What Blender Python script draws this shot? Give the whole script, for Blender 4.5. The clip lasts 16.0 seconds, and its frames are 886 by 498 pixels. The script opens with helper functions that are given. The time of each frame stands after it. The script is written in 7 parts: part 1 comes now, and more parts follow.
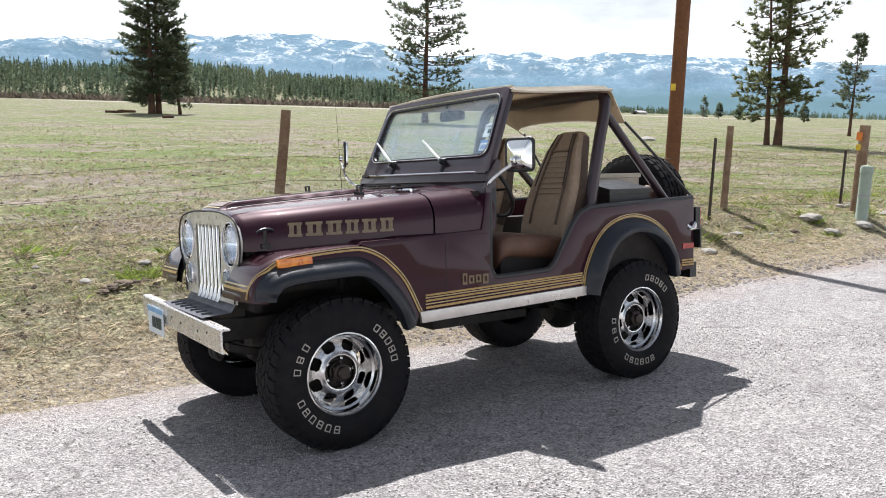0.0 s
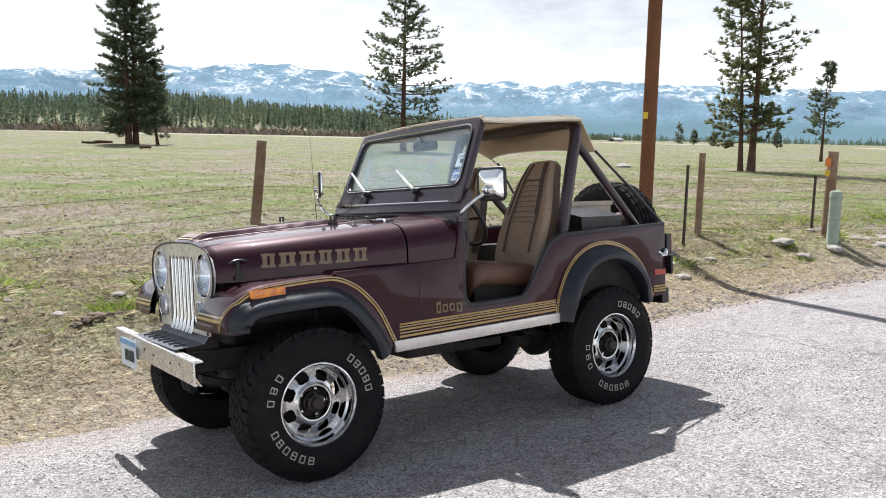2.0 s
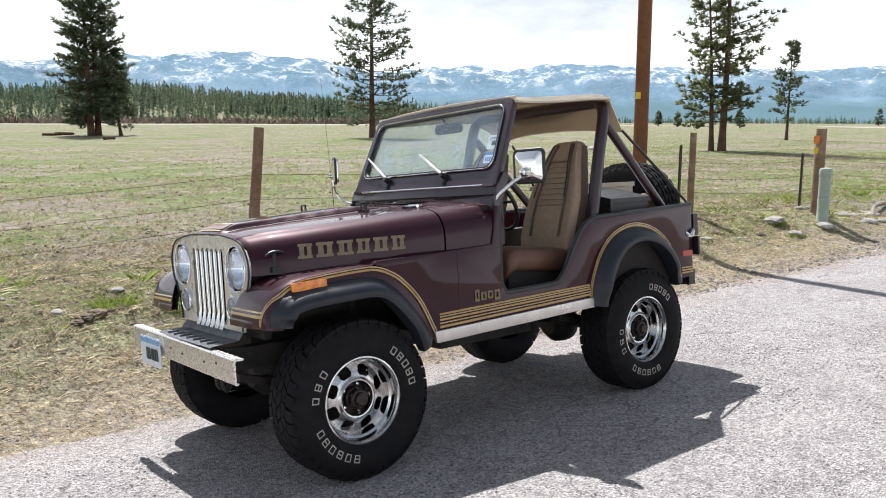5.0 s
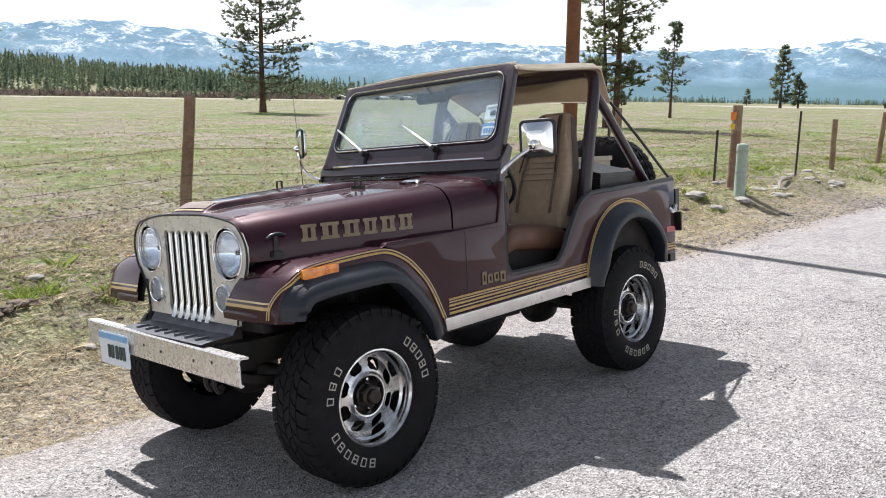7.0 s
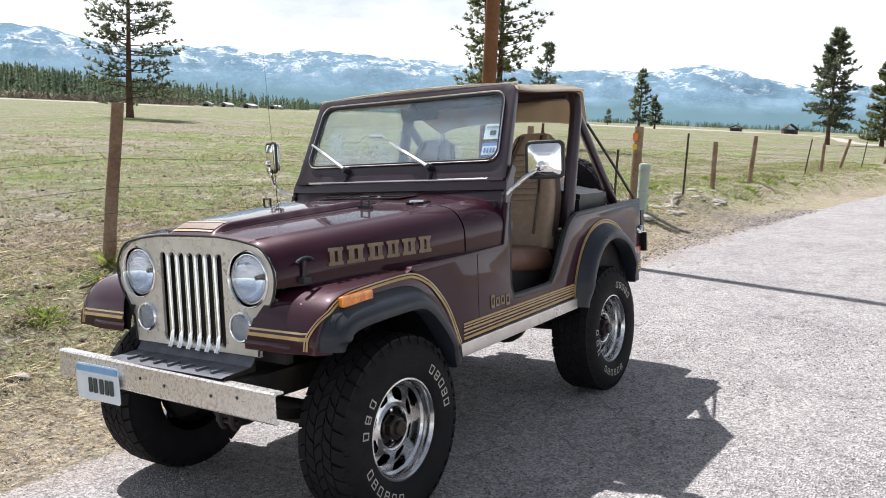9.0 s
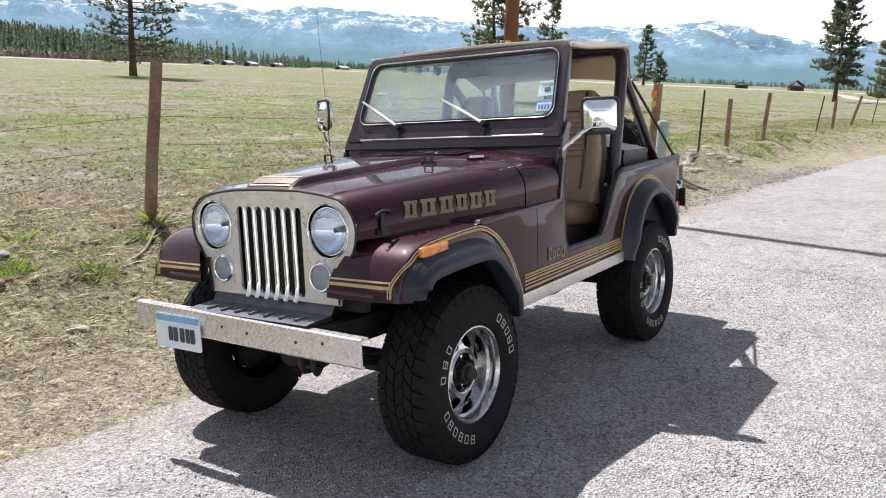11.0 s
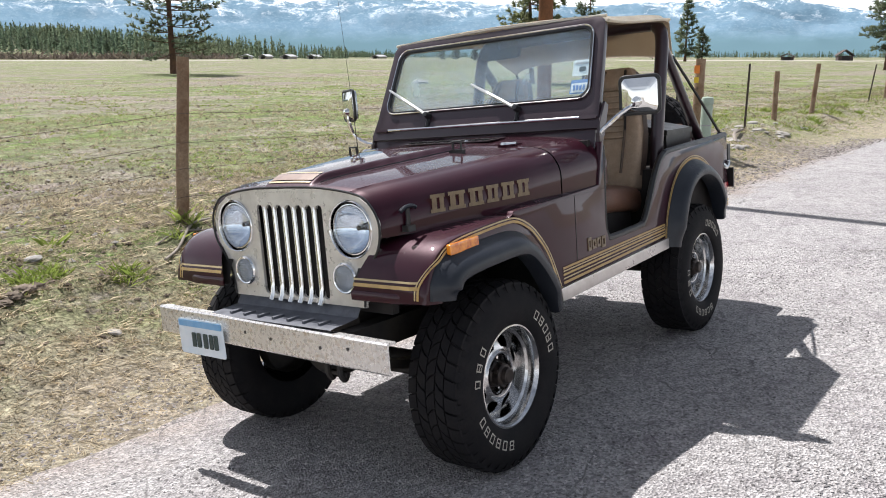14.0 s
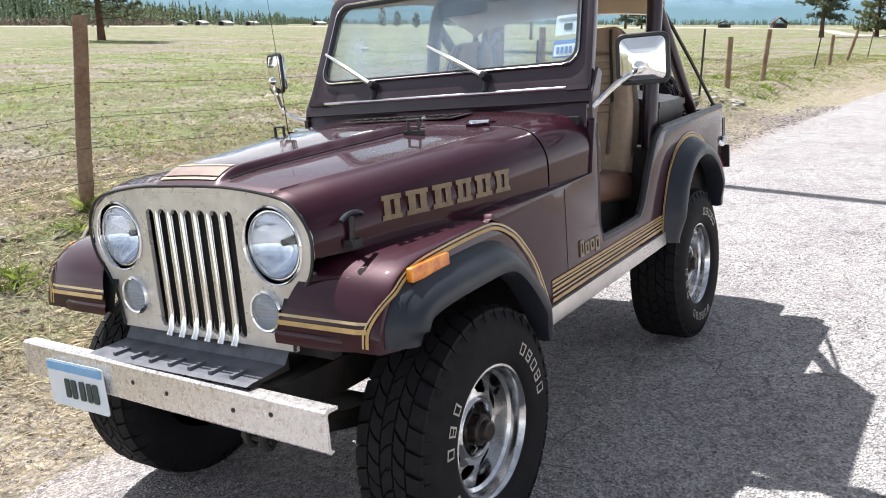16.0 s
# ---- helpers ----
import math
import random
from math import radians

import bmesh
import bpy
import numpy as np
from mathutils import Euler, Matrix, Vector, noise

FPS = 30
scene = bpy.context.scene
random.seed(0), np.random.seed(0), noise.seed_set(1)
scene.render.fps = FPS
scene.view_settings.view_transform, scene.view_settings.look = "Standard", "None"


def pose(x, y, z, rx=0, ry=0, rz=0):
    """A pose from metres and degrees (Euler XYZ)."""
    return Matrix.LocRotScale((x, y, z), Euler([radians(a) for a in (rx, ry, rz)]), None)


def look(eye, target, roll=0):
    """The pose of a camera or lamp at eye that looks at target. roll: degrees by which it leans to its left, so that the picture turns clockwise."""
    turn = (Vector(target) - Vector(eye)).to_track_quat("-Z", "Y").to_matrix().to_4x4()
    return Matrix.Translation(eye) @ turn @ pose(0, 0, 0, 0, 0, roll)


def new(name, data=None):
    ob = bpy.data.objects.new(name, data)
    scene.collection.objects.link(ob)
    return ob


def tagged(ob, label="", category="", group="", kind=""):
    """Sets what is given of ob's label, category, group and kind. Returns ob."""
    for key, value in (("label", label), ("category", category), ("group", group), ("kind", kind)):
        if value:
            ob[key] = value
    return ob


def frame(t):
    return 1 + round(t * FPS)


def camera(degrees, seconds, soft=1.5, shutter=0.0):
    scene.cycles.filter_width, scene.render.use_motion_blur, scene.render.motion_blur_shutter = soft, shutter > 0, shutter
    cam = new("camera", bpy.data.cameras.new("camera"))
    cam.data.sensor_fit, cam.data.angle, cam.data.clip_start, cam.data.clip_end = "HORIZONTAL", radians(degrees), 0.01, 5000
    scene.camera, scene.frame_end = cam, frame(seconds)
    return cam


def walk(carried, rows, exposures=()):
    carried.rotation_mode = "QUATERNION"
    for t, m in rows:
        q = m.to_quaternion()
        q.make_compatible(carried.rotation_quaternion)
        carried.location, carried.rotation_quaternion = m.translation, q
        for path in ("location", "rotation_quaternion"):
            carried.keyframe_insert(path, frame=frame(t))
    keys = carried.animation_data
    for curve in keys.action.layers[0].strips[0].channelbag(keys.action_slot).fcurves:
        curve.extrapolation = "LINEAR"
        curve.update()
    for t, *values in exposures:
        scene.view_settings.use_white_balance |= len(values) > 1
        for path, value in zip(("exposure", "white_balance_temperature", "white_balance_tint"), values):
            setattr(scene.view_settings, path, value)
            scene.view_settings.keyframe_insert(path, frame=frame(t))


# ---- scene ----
cam = camera(57.5, 16.0, soft=1.0)
# the parked car leans towards the verge; its own axes carry the path
LEAN = pose(0, 0, 0, -6.0, 0.655, 0)
PATH = [
    (0, (-1.771, -4.112, 1.257), (-0.647, -2.467, 1.094), -1.3),
    (0.5, (-1.766, -4.13, 1.257), (-0.636, -2.49, 1.073), -0.8),
    (1, (-1.771, -4.154, 1.265), (-0.598, -2.539, 1.142), -1.3),
    (1.5, (-1.773, -4.162, 1.268), (-0.57, -2.565, 1.206), -2.0),
    (2, (-1.761, -4.157, 1.265), (-0.592, -2.538, 1.169), -1.8),
    (2.5, (-1.728, -4.148, 1.262), (-0.592, -2.505, 1.157), -2.2),
    (3, (-1.706, -4.145, 1.252), (-0.562, -2.509, 1.125), -3.3),
    (3.2, (-1.712, -4.141, 1.253), (-0.564, -2.508, 1.12), -2.0),
    (5.3, (-1.973, -3.732, 1.277), (-0.721, -2.179, 1.139), -2.9),
    (5.5, (-1.979, -3.671, 1.276), (-0.708, -2.134, 1.128), -2.6),
    (6, (-1.966, -3.48, 1.282), (-0.67, -1.961, 1.158), -3.4),
    (6.5, (-1.993, -3.327, 1.286), (-0.684, -1.823, 1.135), -1.9),
    (7, (-2.135, -3.194, 1.293), (-0.708, -1.807, 1.086), -3.1),
    (7.5, (-2.304, -3.041, 1.317), (-0.79, -1.751, 1.108), -2.7),
    (8, (-2.342, -2.87, 1.313), (-0.872, -1.527, 1.123), -3.0),
    (8.5, (-2.324, -2.733, 1.351), (-0.77, -1.484, 1.197), -2.7),
    (9, (-2.445, -2.63, 1.358), (-0.813, -1.49, 1.166), -2.0),
    (9.5, (-2.616, -2.535, 1.374), (-0.936, -1.474, 1.145), -3.8),
    (10, (-2.665, -2.483, 1.366), (-1.057, -1.326, 1.092), -2.5),
    (10.2, (-2.674, -2.479, 1.357), (-1.061, -1.332, 1.071), -2.4),
    (12.3, (-2.727, -2.486, 1.36), (-1.113, -1.342, 1.062), -1.9),
    (12.5, (-2.729, -2.484, 1.362), (-1.127, -1.325, 1.06), -2.1),
    (13, (-2.72, -2.474, 1.36), (-1.122, -1.311, 1.052), -2.0),
    (13.5, (-2.689, -2.456, 1.359), (-1.092, -1.294, 1.043), -2.1),
    (14, (-2.511, -2.405, 1.36), (-0.963, -1.18, 1.04), -4.4),
    (14.5, (-2.274, -2.336, 1.368), (-0.759, -1.082, 1.006), -4.0),
    (15, (-2.188, -2.201, 1.361), (-0.647, -0.989, 0.968), -3.3),
    (15.5, (-2.112, -1.977, 1.383), (-0.52, -0.837, 0.975), -4.0),
    (16, (-1.9, -1.893, 1.373), (-0.287, -0.783, 0.967), -4.6),
]
walk(cam, [(t, LEAN @ look(eye, target, roll)) for t, eye, target, roll in PATH],
     [(0, 0.62), (12.0, 0.62), (14.0, 0.60), (15.0, 0.74), (16.0, 0.92)])

# ---- sky and sun ----
SUN_AZ, SUN_EL = radians(72), radians(55)
world = bpy.data.worlds.new("sky")
scene.world = world
world.use_nodes = True
wt = world.node_tree
wt.nodes.clear()
sky = wt.nodes.new("ShaderNodeTexSky")
sky.sky_type = "NISHITA"
sky.sun_disc = False
sky.sun_elevation = SUN_EL
sky.sun_rotation = math.pi / 2 - SUN_AZ
sky.air_density, sky.dust_density, sky.ozone_density = 1.0, 2.0, 1.5
bg = wt.nodes.new("ShaderNodeBackground")
bg.inputs[1].default_value = 0.049
wo = wt.nodes.new("ShaderNodeOutputWorld")
# a thin white veil of high cloud; like any layer it looks denser towards the horizon
sky_way = wt.nodes.new("ShaderNodeTexCoord")
cloud = wt.nodes.new("ShaderNodeTexNoise")
cloud.inputs["Scale"].default_value, cloud.inputs["Detail"].default_value, cloud.inputs["Roughness"].default_value = 2.2, 7.0, 0.6
stretch = wt.nodes.new("ShaderNodeMapping")
stretch.inputs["Scale"].default_value = (1.0, 1.0, 3.0)
wt.links.new(sky_way.outputs["Generated"], stretch.inputs["Vector"])
wt.links.new(stretch.outputs[0], cloud.inputs["Vector"])
veil = wt.nodes.new("ShaderNodeMapRange")
veil.inputs[1].default_value, veil.inputs[2].default_value, veil.inputs[3].default_value, veil.inputs[4].default_value = 0.36, 0.62, -0.05, -0.18
wt.links.new(cloud.outputs["Fac"], veil.inputs[0])
whiten = wt.nodes.new("ShaderNodeMix")
whiten.data_type = "RGBA"
height = wt.nodes.new("ShaderNodeSeparateXYZ")
wt.links.new(sky_way.outputs["Generated"], height.inputs[0])
last = veil.outputs[0]
for operation, first, second in (("MAXIMUM", height.outputs["Z"], 0.04), ("DIVIDE", veil.outputs[0], None), ("POWER", math.e, None), ("SUBTRACT", 1.0, None)):
    step = wt.nodes.new("ShaderNodeMath")
    step.operation = operation
    if isinstance(first, float):
        step.inputs[0].default_value = first
    else:
        wt.links.new(first, step.inputs[0])
    if second is None:
        wt.links.new(last, step.inputs[1])
    else:
        step.inputs[1].default_value = second
    last = step.outputs[0]
wt.links.new(last, whiten.inputs[0])
wt.links.new(sky.outputs[0], whiten.inputs[6])
whiten.inputs[7].default_value = (20.6, 21.3, 22.5, 1)
wt.links.new(whiten.outputs[2], bg.inputs[0])
wt.links.new(bg.outputs[0], wo.inputs[0])
sun = new("sun", bpy.data.lights.new("sun", "SUN"))
sun.data.energy, sun.data.angle, sun.data.color = 5.0, radians(0.5), (1.0, 0.98, 0.98)
sun_way = Vector((math.cos(SUN_EL) * math.cos(SUN_AZ), math.cos(SUN_EL) * math.sin(SUN_AZ), math.sin(SUN_EL)))
sun.matrix_world = look(sun_way * 50, (0, 0, 0))
scene.view_settings.exposure = 0.62


# ---- materials ----
def material(name, colour, rough=0.5, metal=0.0, coat=0.0, second=None, scale=8.0, mix=(0.4, 0.65), fine=0.0, fine_scale=120.0,
             bump=0.0, bump_scale=60.0, spec=0.5, rough_var=0.0, third=None, third_scale=2.0, third_mix=(0.5, 0.7), island=0.0, detail=6.0, coat_rough=0.03):
    m = bpy.data.materials.new(name)
    m.use_nodes = True
    nt = m.node_tree
    b = nt.nodes["Principled BSDF"]
    b.inputs["Roughness"].default_value, b.inputs["Metallic"].default_value = rough, metal
    b.inputs["Coat Weight"].default_value, b.inputs["Coat Roughness"].default_value = coat, coat_rough
    b.inputs["Specular IOR Level"].default_value = spec
    b.inputs["Base Color"].default_value = (*colour, 1)
    tc = nt.nodes.new("ShaderNodeTexCoord")

    def noise_at(s, d=detail):
        n = nt.nodes.new("ShaderNodeTexNoise")
        n.inputs["Scale"].default_value, n.inputs["Detail"].default_value, n.inputs["Roughness"].default_value = s, d, 0.65
        nt.links.new(tc.outputs["Object"], n.inputs["Vector"])
        return n.outputs["Fac"]

    def ramp(fac, lo, hi):
        r = nt.nodes.new("ShaderNodeMapRange")
        r.inputs[1].default_value, r.inputs[2].default_value = lo, hi
        nt.links.new(fac, r.inputs[0])
        return r.outputs[0]

    def blend(fac, a, c2, kind="MIX"):
        x = nt.nodes.new("ShaderNodeMix")
        x.data_type, x.blend_type = "RGBA", kind
        if isinstance(fac, float):
            x.inputs[0].default_value = fac
        else:
            nt.links.new(fac, x.inputs[0])
        for k, v in ((6, a), (7, c2)):
            if isinstance(v, tuple):
                x.inputs[k].default_value = (*v, 1)
            else:
                nt.links.new(v, x.inputs[k])
        return x.outputs[2]

    col = colour
    if second:
        col = blend(ramp(noise_at(scale), *mix), col, second)
    if third:
        col = blend(ramp(noise_at(third_scale), *third_mix), col, third)
    if fine:
        g = ramp(noise_at(fine_scale, 3.0), 0.25, 0.75)
        v = nt.nodes.new("ShaderNodeMapRange")
        v.inputs[3].default_value, v.inputs[4].default_value = 1 - fine, 1 + fine
        nt.links.new(g, v.inputs[0])
        col = blend(1.0, col, v.outputs[0], "MULTIPLY")
    if island:
        geo = nt.nodes.new("ShaderNodeNewGeometry")
        v = nt.nodes.new("ShaderNodeMapRange")
        v.inputs[3].default_value, v.inputs[4].default_value = 1 - island, 1 + island
        nt.links.new(geo.outputs["Random Per Island"], v.inputs[0])
        col = blend(1.0, col, v.outputs[0], "MULTIPLY")
    if not isinstance(col, tuple):
        nt.links.new(col, b.inputs["Base Color"])
    if rough_var:
        v = nt.nodes.new("ShaderNodeMapRange")
        v.inputs[3].default_value, v.inputs[4].default_value = max(rough - rough_var, 0.02), min(rough + rough_var, 1)
        nt.links.new(ramp(noise_at(scale * 1.7), 0.3, 0.7), v.inputs[0])
        nt.links.new(v.outputs[0], b.inputs["Roughness"])
    if bump:
        bn = nt.nodes.new("ShaderNodeBump")
        bn.inputs["Strength"].default_value, bn.inputs["Distance"].default_value = 1.0, bump
        nt.links.new(noise_at(bump_scale, 4.0), bn.inputs["Height"])
        nt.links.new(bn.outputs[0], b.inputs["Normal"])
    return m


PAINT = material("maroon_metallic_paint", (0.037, 0.0060, 0.0140), 0.46, 0.25, 1.0, second=(0.028, 0.0048, 0.0112), scale=3, rough_var=0.05, fine=0.16, fine_scale=420, spec=0.1, coat_rough=0.04)
PAINT.node_tree.nodes["Principled BSDF"].inputs["Coat IOR"].default_value = 1.34
BRIGHT = material("bright_wiper_metal", (0.82, 0.82, 0.80), 0.38, 0.6, second=(0.70, 0.70, 0.69), scale=20)
HUB = material("grimy_locking_hub", (0.055, 0.042, 0.036), 0.42, 0.6, second=(0.02, 0.017, 0.016), scale=30, rough_var=0.1)
FRAME_PAINT = material("dark_maroon_paint", (0.027, 0.010, 0.017), 0.42, 0.2, 0.6, second=(0.020, 0.008, 0.013), scale=5, rough_var=0.08)
REFLECTOR = material("lamp_reflector", (0.86, 0.89, 0.93), 0.03, 1.0, second=(0.80, 0.84, 0.88), scale=30, bump=0.0003, bump_scale=60)
WHEEL_CHROME = material("wheel_chrome", (0.70, 0.70, 0.70), 0.16, 1.0, second=(0.42, 0.41, 0.40), scale=18, rough_var=0.06)
CHROME = material("chrome", (0.80, 0.80, 0.79), 0.07, 1.0, rough_var=0.04, scale=14)
GRILLE_CHROME = material("warm_chrome", (0.74, 0.715, 0.67), 0.30, 0.40, second=(0.60, 0.57, 0.53), scale=10, rough_var=0.06)
STEEL = material("worn_bumper_steel", (0.72, 0.70, 0.68), 0.30, 0.7, second=(0.42, 0.34, 0.27), scale=34, mix=(0.55, 0.70), rough_var=0.12, fine=0.12, fine_scale=200, bump=0.0008, bump_scale=90)
TRIM = material("silver_rocker_trim", (0.62, 0.59, 0.57), 0.32, 0.85, second=(0.50, 0.47, 0.45), scale=7, rough_var=0.08)
GOLD = material("gold_stripe", (0.46, 0.30, 0.10), 0.4, 0.2, 0.4, second=(0.36, 0.22, 0.07), scale=20)
TAN_STRIPE = material("tan_stripe", (0.50, 0.38, 0.20), 0.4, 0.15, 0.4, second=(0.40, 0.29, 0.14), scale=20)
LETTER = material("tan_lettering", (0.19, 0.133, 0.072), 0.45, 0.1, 0.3, second=(0.11, 0.07, 0.042), scale=40, mix=(0.45, 0.7))
FLARE = material("black_flare_plastic", (0.014, 0.017, 0.024), 0.36, second=(0.022, 0.025, 0.032), scale=6, rough_var=0.1, bump=0.0004, bump_scale=500, spec=0.4)
RUBBER = material("tyre_rubber", (0.011, 0.0105, 0.012), 0.75, second=(0.019, 0.017, 0.017), scale=9, mix=(0.45, 0.75), fine=0.15, fine_scale=90, bump=0.0006, bump_scale=240, spec=0.15)
WHITE_RUBBER = material("white_rubber", (0.50, 0.47, 0.42), 0.7, second=(0.30, 0.27, 0.23), scale=30)
UNDER = material("dirty_black_steel", (0.012, 0.011, 0.011), 0.65, 0.2, second=(0.035, 0.028, 0.022), scale=8, rough_var=0.1)
BLACK = material("satin_black", (0.012, 0.012, 0.013), 0.38, second=(0.022, 0.021, 0.021), scale=12, rough_var=0.08)
DARK = material("dark_interior", (0.016, 0.013, 0.013), 0.8, second=(0.028, 0.023, 0.021), scale=9)
CLOTH = material("brown_seat_cloth", (0.36, 0.265, 0.19), 0.9, second=(0.42, 0.315, 0.23), scale=30, fine=0.2, fine_scale=260, bump=0.0012, bump_scale=220, spec=0.2)
VINYL = material("dark_brown_vinyl", (0.10, 0.066, 0.047), 0.6, second=(0.14, 0.095, 0.068), scale=18, bump=0.0006, bump_scale=260, spec=0.35)
LINING = material("brown_canvas_lining", (0.20, 0.155, 0.115), 0.9, second=(0.16, 0.12, 0.09), scale=9, fine=0.14, fine_scale=380, bump=0.0008, bump_scale=330, spec=0.2)
CANVAS = material("cream_canvas", (0.74, 0.71, 0.64), 0.9, second=(0.64, 0.60, 0.52), scale=9, fine=0.14, fine_scale=380, bump=0.0008, bump_scale=330, spec=0.2)
CUSHION = material("rust_brown_leather", (0.15, 0.072, 0.045), 0.5, second=(0.11, 0.055, 0.036), scale=12, bump=0.0008, bump_scale=160)
AMBER = material("amber_lens", (0.95, 0.32, 0.02), 0.18, coat=1.0, second=(0.65, 0.13, 0.01), scale=30, bump=0.0006, bump_scale=160)
RED_LENS = material("red_lens", (0.45, 0.012, 0.02), 0.2, coat=1.0, second=(0.3, 0.01, 0.015), scale=30)
PLATE = material("pale_blue_plate", (0.70, 0.74, 0.77), 0.4, second=(0.62, 0.70, 0.76), scale=14)
PLATE_BLUE = material("plate_blue", (0.16, 0.36, 0.60), 0.4, second=(0.24, 0.44, 0.66), scale=20)
INK = material("dark_ink", (0.03, 0.05, 0.05), 0.5)
PAPER = material("white_sticker", (0.80, 0.80, 0.78), 0.5, second=(0.70, 0.71, 0.72), scale=60)
BLUE_INK = material("blue_sticker_ink", (0.12, 0.24, 0.50), 0.5)
CREAM = material("cream_plastic", (0.62, 0.56, 0.45), 0.55, second=(0.52, 0.45, 0.35), scale=8, rough_var=0.1)
GREY_PLASTIC = material("grey_plastic", (0.36, 0.36, 0.36), 0.5, second=(0.28, 0.28, 0.29), scale=10)
POST_WOOD = material("weathered_post_wood", (0.20, 0.125, 0.08), 0.9, second=(0.30, 0.22, 0.155), scale=5, fine=0.25, fine_scale=60, bump=0.006, bump_scale=40, spec=0.2)
POLE_WOOD = material("brown_pole_wood", (0.19, 0.085, 0.038), 0.8, second=(0.13, 0.058, 0.028), scale=2.2, fine=0.2, fine_scale=30, bump=0.006, bump_scale=16, spec=0.25)
RUST = material("rusty_wire", (0.10, 0.07, 0.055), 0.7, 0.5, second=(0.16, 0.12, 0.10), scale=20)
POST_STEEL = material("dark_steel_post", (0.05, 0.042, 0.036), 0.7, 0.4, second=(0.09, 0.065, 0.05), scale=12)
PEDESTAL = material("pale_green_pedestal", (0.33, 0.40, 0.33), 0.6, second=(0.27, 0.33, 0.27), scale=6, rough_var=0.1)
ORANGE = material("orange_sign", (0.75, 0.22, 0.03), 0.5, second=(0.55, 0.15, 0.03), scale=12)
YELLOW = material("yellow_sign", (0.75, 0.52, 0.03), 0.5, second=(0.6, 0.4, 0.03), scale=12)
BARK = material("pine_bark", (0.15, 0.085, 0.055), 0.95, second=(0.075, 0.048, 0.037), scale=1.6, mix=(0.35, 0.6), bump=0.03, bump_scale=5, spec=0.15)
DIRT = material("dark_soil_clods", (0.125, 0.10, 0.08), 0.95, second=(0.19, 0.155, 0.12), scale=9, fine=0.25, fine_scale=80, island=0.4, spec=0.1)
PAN = material("scuffed_grey_steel_pan", (0.14, 0.145, 0.165), 0.45, 0.0, second=(0.085, 0.09, 0.105), scale=14, rough_var=0.12, fine=0.1, fine_scale=120, spec=0.2)
DECAL = material("faded_brown_decal", (0.26, 0.17, 0.12), 0.35, 0.1, 0.6, second=(0.20, 0.125, 0.09), scale=30)
STONE = material("pale_field_stone", (0.36, 0.34, 0.31), 0.9, second=(0.25, 0.23, 0.205), scale=12, fine=0.2, fine_scale=60, bump=0.006, bump_scale=30)
CHIP = material("stone_chips", (0.40, 0.375, 0.36), 0.85, second=(0.30, 0.28, 0.28), scale=40, island=0.65, spec=0.3)
CRUMB = material("asphalt_crumb", (0.20, 0.175, 0.165), 0.9, second=(0.31, 0.28, 0.26), scale=30, island=0.7, spec=0.2)
LOG_WOOD = material("bleached_branch_wood", (0.30, 0.26, 0.22), 0.9, second=(0.2, 0.17, 0.14), scale=8, bump=0.004, bump_scale=40)
ROOF_TIN = material("pale_tin_roof", (0.46, 0.46, 0.47), 0.6, second=(0.36, 0.36, 0.37), scale=0.4)
SHED_WALL = material("pale_shed_wall", (0.40, 0.37, 0.34), 0.8, second=(0.3, 0.27, 0.25), scale=0.8)
BARN_WOOD = material("dark_barn_wood", (0.06, 0.043, 0.038), 0.9, second=(0.09, 0.066, 0.055), scale=0.8)


def leaf_material(name, colour, second, scale, island, through_part):
    """Blades and needles: a matt face that also lets light through."""
    m = material(name, colour, 0.8, second=second, scale=scale, island=island, spec=0.2)
    nt = m.node_tree
    b = nt.nodes["Principled BSDF"]
    tr = nt.nodes.new("ShaderNodeBsdfTranslucent")
    nt.links.new(b.inputs["Base Color"].links[0].from_socket, tr.inputs[0])
    mx = nt.nodes.new("ShaderNodeMixShader")
    mx.inputs[0].default_value = through_part
    nt.links.new(b.outputs[0], mx.inputs[1])
    nt.links.new(tr.outputs[0], mx.inputs[2])
    nt.links.new(mx.outputs[0], nt.nodes["Material Output"].inputs[0])
    return m


NEEDLES = leaf_material("pine_needles", (0.125, 0.155, 0.10), (0.185, 0.21, 0.13), 0.5, 0.5, 0.62)
NEEDLES_YELLOW = leaf_material("yellowish_pine_needles", (0.14, 0.165, 0.085), (0.23, 0.235, 0.115), 0.6, 0.5, 0.62)
FOREST = leaf_material("far_conifers", (0.10, 0.145, 0.098), (0.165, 0.19, 0.115), 0.012, 0.38, 0.55)
SHRUB = leaf_material("bare_brown_shrub", (0.16, 0.125, 0.10), (0.11, 0.10, 0.075), 0.05, 0.5, 0.3)


def let_through(m, tint, amount):
    """Thin cloth: some of the light shines through."""
    nt = m.node_tree
    tr = nt.nodes.new("ShaderNodeBsdfTranslucent")
    tr.inputs[0].default_value = (*tint, 1)
    mx = nt.nodes.new("ShaderNodeMixShader")
    mx.inputs[0].default_value = amount
    nt.links.new(nt.nodes["Principled BSDF"].outputs[0], mx.inputs[1])
    nt.links.new(tr.outputs[0], mx.inputs[2])
    nt.links.new(mx.outputs[0], nt.nodes["Material Output"].inputs[0])


